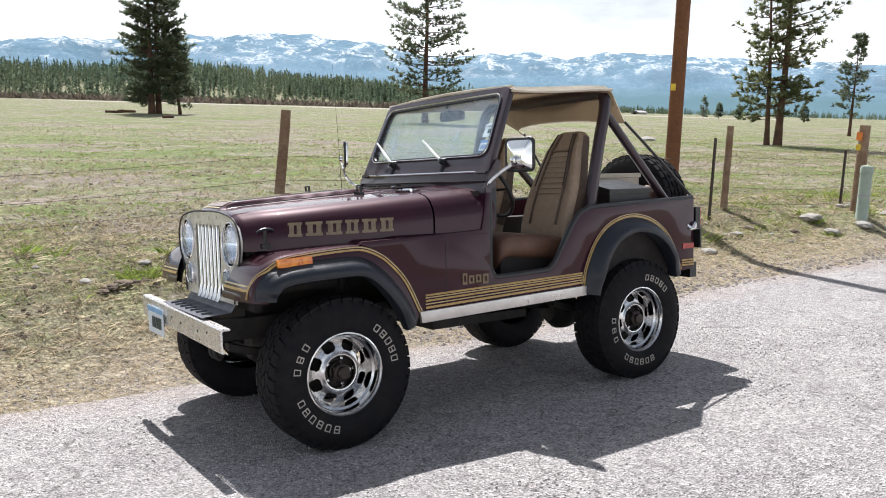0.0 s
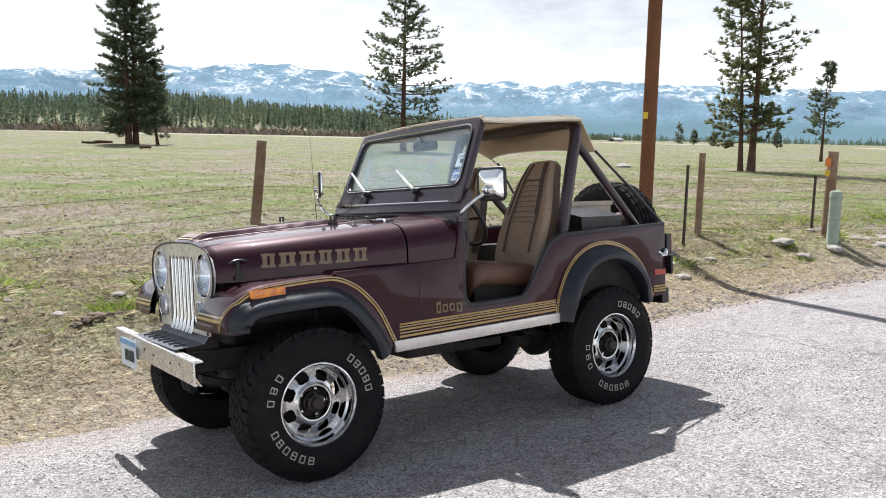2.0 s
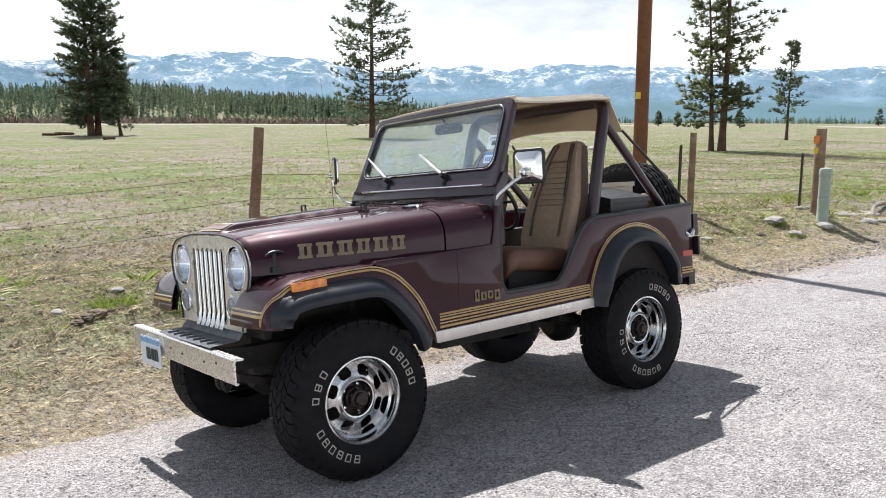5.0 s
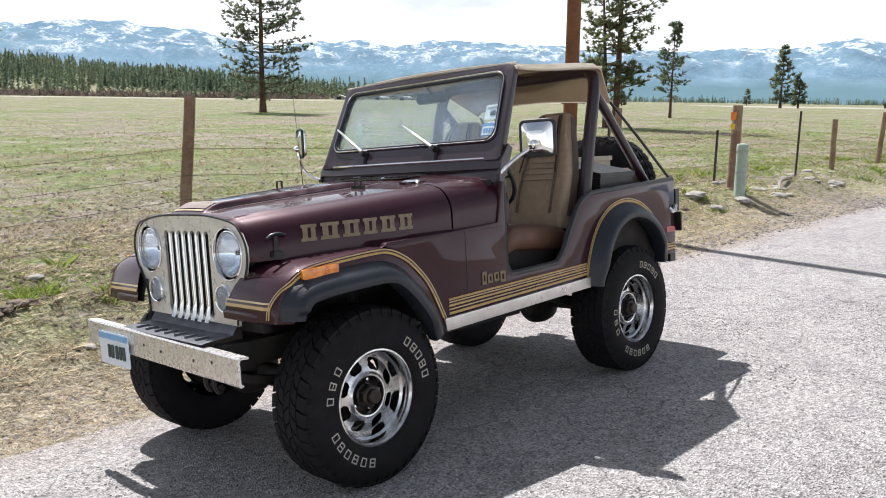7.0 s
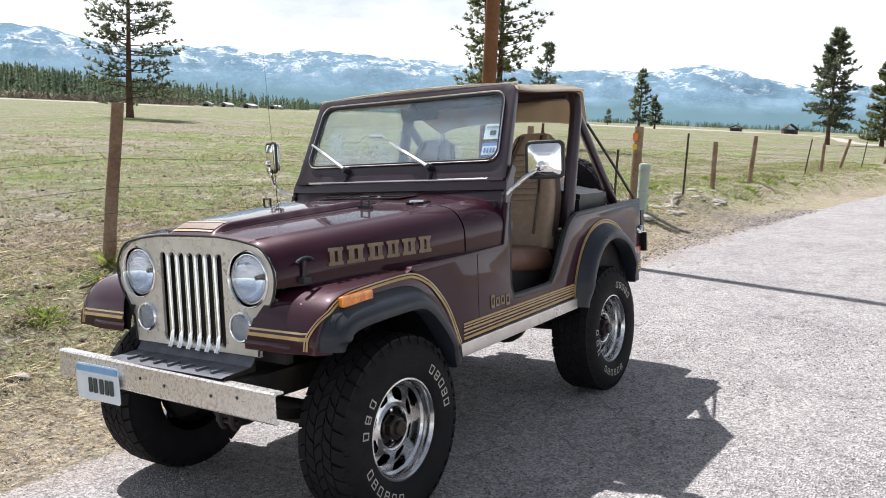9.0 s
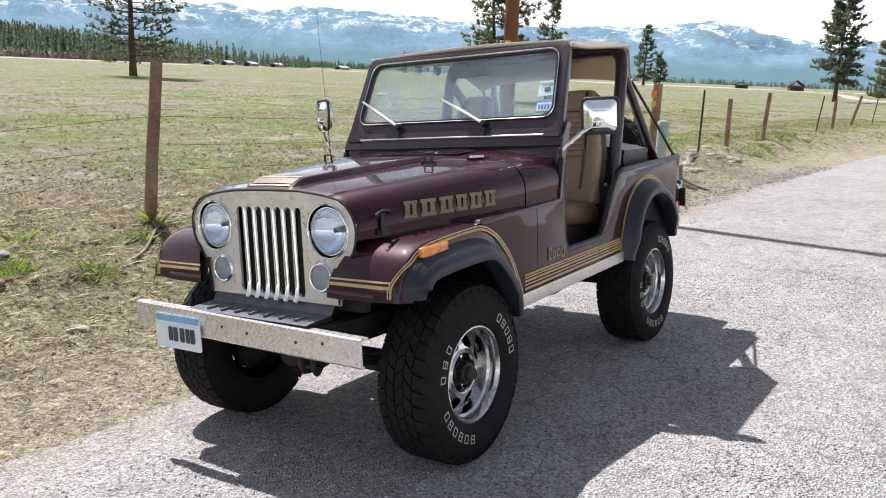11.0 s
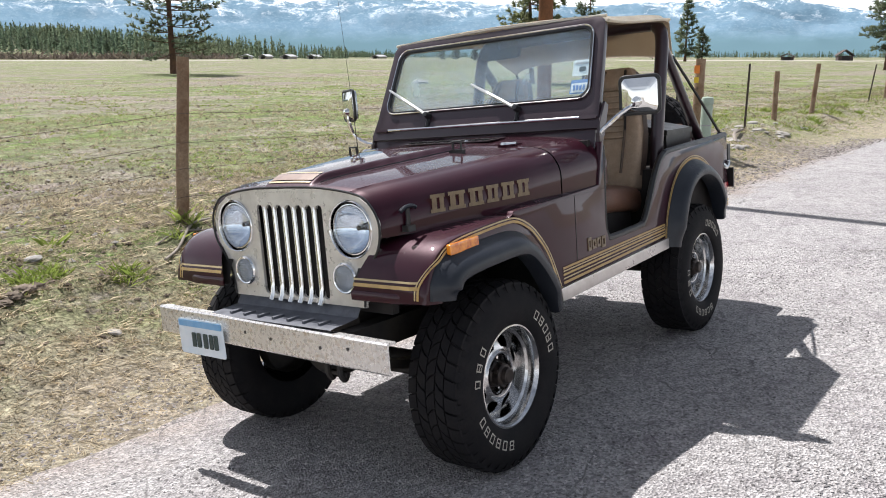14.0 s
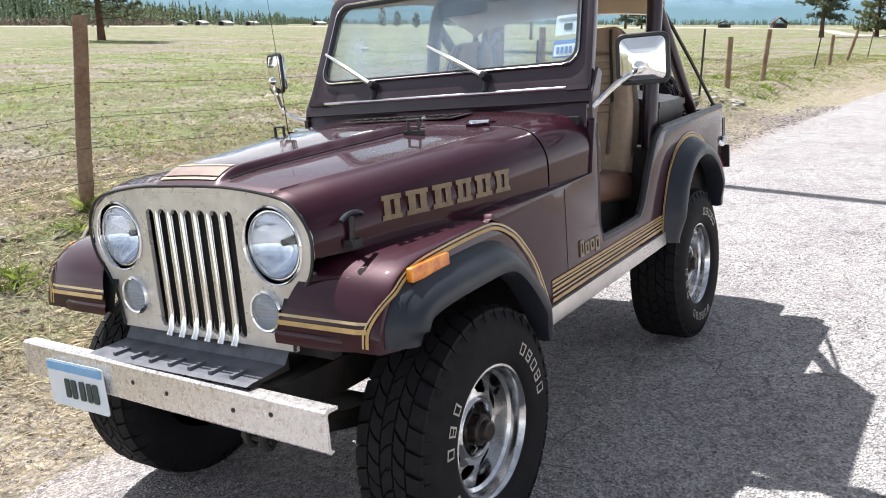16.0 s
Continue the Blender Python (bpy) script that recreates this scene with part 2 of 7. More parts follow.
let_through(CANVAS, (0.62, 0.55, 0.45), 0.45)
let_through(LINING, (0.50, 0.42, 0.33), 0.5)
GRASS_DRY = leaf_material("straw_grass", (0.43, 0.365, 0.25), (0.32, 0.28, 0.185), 1.5, 0.5, 0.5)
GRASS_GOLD = leaf_material("golden_straw", (0.60, 0.51, 0.37), (0.46, 0.39, 0.28), 2.0, 0.5, 0.5)
GRASS_GREEN = leaf_material("fresh_grass", (0.20, 0.27, 0.058), (0.30, 0.335, 0.095), 1.2, 0.5, 0.55)


def thin_glass(name, tint, dust_veil):
    """A thin pane: clear through, mirror-like by its Fresnel share, with a film of dust tinted for sky glare."""
    m = bpy.data.materials.new(name)
    m.use_nodes = True
    nt = m.node_tree
    nt.nodes.remove(nt.nodes["Principled BSDF"])
    clear, gloss, film = (nt.nodes.new("ShaderNodeBsdf" + k) for k in ("Transparent", "Glossy", "Diffuse"))
    clear.inputs[0].default_value = (*tint, 1)
    gloss.inputs["Roughness"].default_value = 0.0
    # the blue of the dust film also stands in for the sky's veil
    film.inputs[0].default_value = (0.66, 0.82, 1.0, 1)
    back = nt.nodes.new("ShaderNodeBsdfTranslucent")
    back.inputs[0].default_value = (0.66, 0.82, 1.0, 1)
    lw = nt.nodes.new("ShaderNodeLayerWeight")
    lw.inputs[0].default_value = 0.5
    edge = nt.nodes.new("ShaderNodeMath")
    edge.operation = "POWER"
    nt.links.new(lw.outputs["Facing"], edge.inputs[0])
    edge.inputs[1].default_value = 4.5
    fr = nt.nodes.new("ShaderNodeMath")
    fr.operation = "MULTIPLY_ADD"
    nt.links.new(edge.outputs[0], fr.inputs[0])
    fr.inputs[1].default_value, fr.inputs[2].default_value = 0.93, 0.045

    def mixed(fac, a, c):
        x = nt.nodes.new("ShaderNodeMixShader")
        if isinstance(fac, float):
            x.inputs[0].default_value = fac
        else:
            nt.links.new(fac, x.inputs[0])
        nt.links.new(a, x.inputs[1])
        nt.links.new(c, x.inputs[2])
        return x.outputs[0]

    tc = nt.nodes.new("ShaderNodeTexCoord")
    n = nt.nodes.new("ShaderNodeTexNoise")
    n.inputs["Scale"].default_value, n.inputs["Detail"].default_value = 5.0, 8.0
    nt.links.new(tc.outputs["Object"], n.inputs["Vector"])
    mr = nt.nodes.new("ShaderNodeMapRange")
    mr.inputs[1].default_value, mr.inputs[2].default_value, mr.inputs[3].default_value, mr.inputs[4].default_value = 0.3, 0.7, dust_veil * 0.6, dust_veil * 1.4
    nt.links.new(n.outputs["Fac"], mr.inputs[0])
    pane = mixed(fr.outputs[0], clear.outputs[0], gloss.outputs[0])
    out = mixed(mr.outputs[0], pane, mixed(0.5, film.outputs[0], back.outputs[0]))
    nt.links.new(out, nt.nodes["Material Output"].inputs[0])
    return m


LENS = thin_glass("clear_lens_glass", (0.96, 0.98, 1.0), 0.02)
PANE = thin_glass("dusty_sky_veiled_windscreen_glass", (0.95, 1.0, 0.99), 0.21)
LANE = material("pale_gravel_lane", (0.40, 0.37, 0.33), 0.95, second=(0.33, 0.30, 0.26), scale=0.3, fine=0.2, fine_scale=6, spec=0.1)


# ---- mesh helpers ----
def part(name, bm, mat, parent=None, label="", smooth=False, bevel=0.0):
    """Links a bmesh as one mesh object, under a thing or a part if a parent is given."""
    if bevel:
        sharp = [e for e in bm.edges if len(e.link_faces) == 2 and e.calc_face_angle(0) > 0.6]
        bmesh.ops.bevel(bm, geom=sharp, offset=bevel, segments=2, affect="EDGES", profile=0.6, clamp_overlap=True)
    bmesh.ops.recalc_face_normals(bm, faces=bm.faces)
    me = bpy.data.meshes.new(name)
    bm.to_mesh(me)
    bm.free()
    mats = mat if isinstance(mat, (list, tuple)) else (mat,)
    for m in mats:
        me.materials.append(m)
    if smooth:
        me.shade_smooth()
        me.set_sharp_from_angle(angle=radians(smooth if smooth is not True else 40))
    ob = new(name, me)
    if parent:
        ob.parent = parent
    if label:
        ob["label"] = label
    return ob


def quick(name, verts, faces, mat, parent=None, smooth=False):
    me = bpy.data.meshes.new(name)
    me.from_pydata(verts, [], faces)
    me.materials.append(mat)
    if smooth:
        me.shade_smooth()
    ob = new(name, me)
    if parent:
        ob.parent = parent
    return ob


def box(x0, x1, y0, y1, z0, z1, bm=None, m=None):
    bm = bm or bmesh.new()
    c = [(x, y, z) for x in (x0, x1) for y in (y0, y1) for z in (z0, z1)]
    v = [bm.verts.new((m @ Vector(p)) if m else p) for p in c]
    for f in ((0, 1, 3, 2), (4, 6, 7, 5), (0, 4, 5, 1), (2, 3, 7, 6), (0, 2, 6, 4), (1, 5, 7, 3)):
        bm.faces.new([v[i] for i in f])
    return bm


def loft(rings, closed=False, caps=False, bm=None):
    """Quads between rings of equal length. closed: each ring closes on itself."""
    bm = bm or bmesh.new()
    vs = [[bm.verts.new(p) for p in ring] for ring in rings]
    n = len(rings[0])
    for a, b in zip(vs, vs[1:]):
        for i in range(n if closed else n - 1):
            j = (i + 1) % n
            bm.faces.new((a[i], a[j], b[j], b[i]))
    if caps:
        bm.faces.new(vs[0])
        bm.faces.new(vs[-1])
    return bm


def tube(points, r, seg=8, bm=None, caps=True):
    """A round tube along points; r is one radius or one for each point."""
    pts = [Vector(p) for p in points]
    rs = r if isinstance(r, (list, tuple)) else [r] * len(pts)
    rings, side = [], None
    for i, p in enumerate(pts):
        d = (pts[min(i + 1, len(pts) - 1)] - pts[max(i - 1, 0)]).normalized()
        if side is None:
            side = d.orthogonal().normalized()
        side = (side - d * side.dot(d)).normalized()
        up = d.cross(side)
        rings.append([p + (side * math.cos(a) + up * math.sin(a)) * rs[i] for a in (2 * math.pi * k / seg for k in range(seg))])
    return loft(rings, True, caps, bm)


def curve_points(points, n=8):
    """Catmull-Rom through points, as Vectors."""
    p = [Vector(q) for q in points]
    p = [2 * p[0] - p[1]] + p + [2 * p[-1] - p[-2]]
    out = []
    for i in range(1, len(p) - 2):
        for k in range(n):
            t = k / n
            out.append(0.5 * (2 * p[i] + (p[i + 1] - p[i - 1]) * t + (2 * p[i - 1] - 5 * p[i] + 4 * p[i + 1] - p[i + 2]) * t * t
                              + (3 * p[i] - p[i - 1] - 3 * p[i + 1] + p[i + 2]) * t ** 3))
    return out + [p[-2]]


def lathe(profile, m=None, seg=32, bm=None):
    """Turns a profile of (radius, height) about z; m places it."""
    m = m or Matrix()
    rings = [[m @ Vector((r * math.cos(a), r * math.sin(a), h)) for a in (2 * math.pi * k / seg for k in range(seg))] for r, h in profile]
    return loft(rings, True, False, bm)


def slab(outline, holes, to3d, thick):
    """A flat plate with holes. to3d(u, v, d) gives the place, d running through the thickness."""
    bm = bmesh.new()
    edges = []
    for loop in (outline, *holes):
        vs = [bm.verts.new(to3d(u, v, 0)) for u, v in loop]
        edges += [bm.edges.new((vs[i], vs[(i + 1) % len(vs)])) for i in range(len(vs))]
    bmesh.ops.triangle_fill(bm, use_beauty=True, edges=edges)
    base = list(bm.faces)
    out = bmesh.ops.extrude_face_region(bm, geom=base)
    shift = Vector(to3d(0, 0, thick)) - Vector(to3d(0, 0, 0))
    bmesh.ops.translate(bm, verts=[g for g in out["geom"] if isinstance(g, bmesh.types.BMVert)], vec=shift)
    return bm


def flip(bm, axis=1):
    for v in bm.verts:
        v.co[axis] = -v.co[axis]
    bmesh.ops.reverse_faces(bm, faces=bm.faces)
    return bm


def rounded(u0, u1, v0, v1, r, n=5):
    """A rounded rectangle's outline."""
    out = []
    for cx, cy, a0 in ((u1 - r, v1 - r, 0), (u0 + r, v1 - r, 90), (u0 + r, v0 + r, 180), (u1 - r, v0 + r, 270)):
        out += [(cx + r * math.cos(radians(a0 + 90 * k / n)), cy + r * math.sin(radians(a0 + 90 * k / n))) for k in range(n + 1)]
    return out


def smooth01(a, b, x):
    t = min(max((x - a) / (b - a), 0), 1)
    return t * t * (3 - 2 * t)


# ---- ground, road, meadow ----
def road_edge(x):
    """Verge side of the road."""
    far = max(x - 5, 0)
    return 1.2 - (0.003 * far * far if far < 45 else 6.075 + 0.27 * (far - 45))


def ground_height(x, y):
    e = road_edge(x) - 1.2
    v = y - e
    on_road = 1 - smooth01(1.2, 4, v)
    # the crossfall eases and the road rises a little behind the car
    fall = 0.1052 - 0.037 * smooth01(2.2, 6.0, x) * on_road
    along = (-0.0115 * x if x < 0 else 0.0) + 0.078 * smooth01(1.6, 6.4, x)
    along = min(along, 0.10)
    if v > -1.6:
        z = -fall * min(v, 1.2)
    else:
        z = fall * (1.6 + 1.14 * (1 - math.exp((v + 1.6) / 1.2)))
    z += along * on_road
    z += 0.40 * smooth01(1.35, 3.5, v)
    if v < -6.5:
        z -= 0.5 * smooth01(6.5, 9, -v)
    z += 0.17 * math.exp(-((x - 10.0) ** 2 + (y - 2.35) ** 2) / 0.9)
    rough = smooth01(1.2, 2.2, v) if v > 0 else smooth01(6.6, 8, -v)
    if rough > 0:
        lump = smooth01(1.9, 2.6, v) * (1 - smooth01(3.4, 5, v))
        z += rough * lump * 0.10 * max(noise.noise((x * 1.7, y * 2.6, 8.8)), -0.1)
        z += rough * (0.05 * noise.noise((x * 0.9, y * 0.9, 3.1)) + 0.022 * noise.noise((x * 3.1, y * 3.1, 7.7)))
        far = smooth01(8, 60, abs(v))
        z += rough * far * 0.22 * noise.noise((x * 0.021, y * 0.021, 1.3))
    return z


def spread(lo, hi, step, reach, grow=1.16):
    a = list(np.arange(lo, hi + 1e-6, step))
    s = step
    while a[-1] < reach:
        s *= grow
        a.append(a[-1] + s)
    s = step
    while a[0] > -reach:
        s *= grow
        a.insert(0, a[0] - s)
    return a


def sheet(name, xs, ys, z, mat):
    n = len(ys)
    verts = [(x, y, z(x, y)) for x in xs for y in ys]
    faces = [(i * n + j, (i + 1) * n + j, (i + 1) * n + j + 1, i * n + j + 1) for i in range(len(xs) - 1) for j in range(n - 1)]
    return quick(name, verts, faces, mat, smooth=True)


def meadow_material():
    m = bpy.data.materials.new("dry_meadow")
    m.use_nodes = True
    nt = m.node_tree
    b = nt.nodes["Principled BSDF"]
    b.inputs["Roughness"].default_value, b.inputs["Specular IOR Level"].default_value = 0.95, 0.15
    tc = nt.nodes.new("ShaderNodeTexCoord")

    def nz(s, d=8.0, r=0.6, stretch=None):
        n = nt.nodes.new("ShaderNodeTexNoise")
        n.inputs["Scale"].default_value, n.inputs["Detail"].default_value, n.inputs["Roughness"].default_value = s, d, r
        nt.links.new(tc.outputs["Object"], n.inputs["Vector"])
        return n.outputs["Fac"]

    def mr(f, a, c, lo=0.0, hi=1.0):
        r = nt.nodes.new("ShaderNodeMapRange")
        r.inputs[1].default_value, r.inputs[2].default_value, r.inputs[3].default_value, r.inputs[4].default_value = a, c, lo, hi
        nt.links.new(f, r.inputs[0])
        return r.outputs[0]

    def mix(f, a, c, kind="MIX"):
        x = nt.nodes.new("ShaderNodeMix")
        x.data_type, x.blend_type = "RGBA", kind
        if isinstance(f, float):
            x.inputs[0].default_value = f
        else:
            nt.links.new(f, x.inputs[0])
        for k, v in ((6, a), (7, c)):
            if isinstance(v, tuple):
                x.inputs[k].default_value = (*v, 1)
            else:
                nt.links.new(v, x.inputs[k])
        return x.outputs[2]

    col = mix(mr(nz(0.33, 4.0, 0.55), 0.37, 0.55), (0.32, 0.272, 0.22), (0.175, 0.22, 0.068))
    col = mix(mr(nz(0.055, 3.0, 0.55), 0.46, 0.60), col, (0.19, 0.22, 0.085))
    # patches lying in bands along the valley
    mp = nt.nodes.new("ShaderNodeMapping")
    mp.inputs["Scale"].default_value = (0.06, 0.30, 0.3)
    mp.inputs["Rotation"].default_value = (0, 0, -0.35)
    nt.links.new(tc.outputs["Object"], mp.inputs["Vector"])
    for seed, colour, lo, hi in ((1.0, (0.15, 0.195, 0.062), 0.50, 0.60), (2.3, (0.30, 0.245, 0.215), 0.52, 0.62), (4.1, (0.215, 0.205, 0.12), 0.54, 0.62)):
        bn2 = nt.nodes.new("ShaderNodeTexNoise")
        bn2.inputs["Scale"].default_value, bn2.inputs["Detail"].default_value, bn2.inputs["Roughness"].default_value = seed, 6.0, 0.62
        nt.links.new(mp.outputs[0], bn2.inputs["Vector"])
        col = mix(mr(bn2.outputs["Fac"], lo, hi), col, colour)
    col = mix(mr(nz(1.7, 9.0, 0.75), 0.52, 0.60), col, (0.12, 0.18, 0.045))
    col = mix(mr(nz(3.2, 9.0, 0.8), 0.53, 0.62), col, (0.165, 0.135, 0.115))
    col = mix(mr(nz(1.1, 10.0, 0.85), 0.51, 0.60), col, (0.115, 0.125, 0.065))
    # loose gravel and straw beside the road
    sx = nt.nodes.new("ShaderNodeSeparateXYZ")
    nt.links.new(tc.outputs["Object"], sx.inputs[0])
    wob = nt.nodes.new("ShaderNodeMath")
    wob.operation = "MULTIPLY_ADD"
    nt.links.new(nz(1.3, 6.0), wob.inputs[0])
    wob.inputs[1].default_value = 1.6
    nt.links.new(sx.outputs["Y"], wob.inputs[2])
    col = mix(mr(wob.outputs[0], 2.3, 4.0, 0.8, 0.0), col, (0.365, 0.31, 0.235))
    col = mix(mr(nz(0.13, 4.0, 0.6), 0.50, 0.62), col, (0.235, 0.20, 0.165))
    col = mix(mr(nz(0.6, 10.0, 0.85), 0.54, 0.62), col, (0.33, 0.285, 0.24))
    grain = mr(nz(38.0, 4.0, 0.7), 0.3, 0.7, 0.3, 1.7)
    col = mix(1.0, col, grain, "MULTIPLY")
    clump = mr(nz(9.0, 9.0, 0.75), 0.3, 0.7, 0.38, 1.5)
    col = mix(1.0, col, clump, "MULTIPLY")
    nt.links.new(col, b.inputs["Base Color"])
    bn = nt.nodes.new("ShaderNodeBump")
    bn.inputs["Strength"].default_value, bn.inputs["Distance"].default_value = 1.0, 0.035
    nt.links.new(nz(22.0, 6.0, 0.7), bn.inputs["Height"])
    nt.links.new(bn.outputs[0], b.inputs["Normal"])
    return m


def road_material():
    m = bpy.data.materials.new("chip_seal_asphalt")
    m.use_nodes = True
    nt = m.node_tree
    b = nt.nodes["Principled BSDF"]
    b.inputs["Roughness"].default_value, b.inputs["Specular IOR Level"].default_value = 0.85, 0.3
    tc = nt.nodes.new("ShaderNodeTexCoord")
    vo = nt.nodes.new("ShaderNodeTexVoronoi")
    vo.inputs["Scale"].default_value = 105.0
    nt.links.new(tc.outputs["Object"], vo.inputs["Vector"])
    sep = nt.nodes.new("ShaderNodeSeparateColor")
    nt.links.new(vo.outputs["Color"], sep.inputs[0])
    chips = nt.nodes.new("ShaderNodeMapRange")
    chips.inputs[3].default_value, chips.inputs[4].default_value = 0.55, 1.40
    nt.links.new(sep.outputs[0], chips.inputs[0])

    def nz(s, d=6.0, r=0.6):
        n = nt.nodes.new("ShaderNodeTexNoise")
        n.inputs["Scale"].default_value, n.inputs["Detail"].default_value, n.inputs["Roughness"].default_value = s, d, r
        nt.links.new(tc.outputs["Object"], n.inputs["Vector"])
        return n.outputs["Fac"]

    def mr(f, a, c, lo=0.0, hi=1.0):
        r = nt.nodes.new("ShaderNodeMapRange")
        r.inputs[1].default_value, r.inputs[2].default_value, r.inputs[3].default_value, r.inputs[4].default_value = a, c, lo, hi
        nt.links.new(f, r.inputs[0])
        return r.outputs[0]

    def mix(f, a, c, kind="MIX"):
        x = nt.nodes.new("ShaderNodeMix")
        x.data_type, x.blend_type = "RGBA", kind
        if isinstance(f, float):
            x.inputs[0].default_value = f
        else:
            nt.links.new(f, x.inputs[0])
        for k, v in ((6, a), (7, c)):
            if isinstance(v, tuple):
                x.inputs[k].default_value = (*v, 1)
            else:
                nt.links.new(v, x.inputs[k])
        return x.outputs[2]

    col = mix(mr(nz(0.8), 0.35, 0.65), (0.355, 0.333, 0.33), (0.42, 0.40, 0.39))
    col = mix(mr(nz(5.0), 0.5, 0.75), col, (0.27, 0.245, 0.25))
    col = mix(1.0, col, chips.outputs[0], "MULTIPLY")
    col = mix(1.0, col, mr(nz(24.0, 4.0, 0.75), 0.3, 0.7, 0.72, 1.28), "MULTIPLY")
    # brown grit washed over the road's edge
    sep_y = nt.nodes.new("ShaderNodeSeparateXYZ")
    nt.links.new(tc.outputs["Object"], sep_y.inputs[0])
    grit = nt.nodes.new("ShaderNodeMath")
    grit.operation = "MULTIPLY_ADD"
    nt.links.new(nz(1.4, 7.0, 0.65), grit.inputs[0])
    grit.inputs[1].default_value = 1.5
    nt.links.new(sep_y.outputs["Y"], grit.inputs[2])
    gritty = mix(1.0, (0.36, 0.285, 0.23), chips.outputs[0], "MULTIPLY")
    col = mix(mr(grit.outputs[0], 1.35, 1.95, 0.0, 0.8), col, gritty)
    # hairline cracks, broken up by a second noise
    warp = nt.nodes.new("ShaderNodeMix")
    warp.data_type = "RGBA"
    warp.inputs[0].default_value = 0.12
    wn = nt.nodes.new("ShaderNodeTexNoise")
    wn.inputs["Scale"].default_value, wn.inputs["Detail"].default_value = 3.0, 5.0
    nt.links.new(tc.outputs["Object"], wn.inputs["Vector"])
    nt.links.new(tc.outputs["Object"], warp.inputs[6])
    nt.links.new(wn.outputs["Color"], warp.inputs[7])
    for scale, wide, dark in ((1.6, 0.008, 0.55), (5.0, 0.010, 0.85)):
        cr = nt.nodes.new("ShaderNodeTexVoronoi")
        cr.feature = "DISTANCE_TO_EDGE"
        cr.inputs["Scale"].default_value = scale
        nt.links.new(warp.outputs[2], cr.inputs["Vector"])
        line = nt.nodes.new("ShaderNodeMath")
        line.operation = "MULTIPLY"
        nt.links.new(mr(cr.outputs["Distance"], 0.0, wide, 1.0, 0.0), line.inputs[0])
        nt.links.new(mr(nz(2.3 * scale, 4.0), 0.46, 0.56), line.inputs[1])
        col = mix(line.outputs[0], col, (0.30 * dark, 0.28 * dark, 0.27 * dark))
    nt.links.new(col, b.inputs["Base Color"])
    bn = nt.nodes.new("ShaderNodeBump")
    bn.inputs["Strength"].default_value, bn.inputs["Distance"].default_value = 1.0, 0.012
    nt.links.new(vo.outputs["Distance"], bn.inputs["Height"])
    nt.links.new(bn.outputs[0], b.inputs["Normal"])
    return m


MEADOW, ROAD = meadow_material(), road_material()
ground = sheet("ground", spread(-5, 22, 0.25, 4700), spread(-8, 9, 0.2, 4700), lambda x, y: ground_height(x, y) - (0.03 if -7.0 < y - road_edge(x) + 1.2 < 1.0 else 0), MEADOW)
tagged(ground, "dry straw-coloured meadow with green patches and gravelly verge", "ground", kind="structure")


def build_road():
    xs = [x for x in spread(-6, 20, 0.18, 260, 1.1)]
    verts, faces, n = [], [], 44
    for x in xs:
        e0 = road_edge(x)
        for j in range(n):
            s = j / (n - 1)
            y = e0 - 7.7 * s
            if j == 0:
                y += 0.10 * noise.noise((x * 1.6, 0.3, 9)) + 0.05 * noise.noise((x * 6.0, 0.3, 4)) + 0.03 * noise.noise((x * 14.0, 0.3, 2))
            z = ground_height(x, min(y, e0)) + 0.004 * noise.noise((x * 2, y * 2, 5))
            verts.append((x, y, z - (0.02 if j == 0 else 0)))
    for i in range(len(xs) - 1):
        for j in range(n - 1):
            faces.append((i * n + j, i * n + j + 1, (i + 1) * n + j + 1, (i + 1) * n + j))
    return tagged(quick("road", verts, faces, ROAD, smooth=True), "worn grey chip-seal asphalt country road with ragged edge", "road", kind="structure")


build_road()


# ---- the parked open off-road car; x runs aft from the front axle, y to its right side ----
car = new("off_road_car")
car.matrix_world = LEAN
tagged(car, "dark maroon open off-road car with gold stripes and tan top", "car")


def both_sides(name, make, mat, parent=None, label="", smooth=False, bevel=0.0):
    """The same part on the left and, mirrored, on the right."""
    out = []
    for right in (False, True):
        bm = make()
        if right:
            flip(bm)
        out.append(part(name, bm, mat, parent or car, label, smooth, bevel))
    return out


def table(rows, x):
    for (a, *va), (b, *vb) in zip(rows, rows[1:]):
        if x <= b:
            s = min(max((x - a) / (b - a), 0), 1)
            return [p + (q - p) * s for p, q in zip(va, vb)]
    return list(rows[-1][1:])


# hood and cowl: half width, top, lower edge at each x
HOOD = ((-0.430, 0.462, 1.124, 0.955), (-0.424, 0.470, 1.142, 0.955), (-0.404, 0.482, 1.150, 0.955), (-0.3, 0.53, 1.165, 0.957), (-0.2, 0.558, 1.173, 0.959), (0.0, 0.605, 1.190, 0.962),
        (0.3, 0.652, 1.213, 0.972), (0.525, 0.674, 1.228, 0.982), (0.53, 0.674, 1.228, 0.982), (0.70, 0.69, 1.24, 0.99), (0.90, 0.705, 1.25, 1.0))


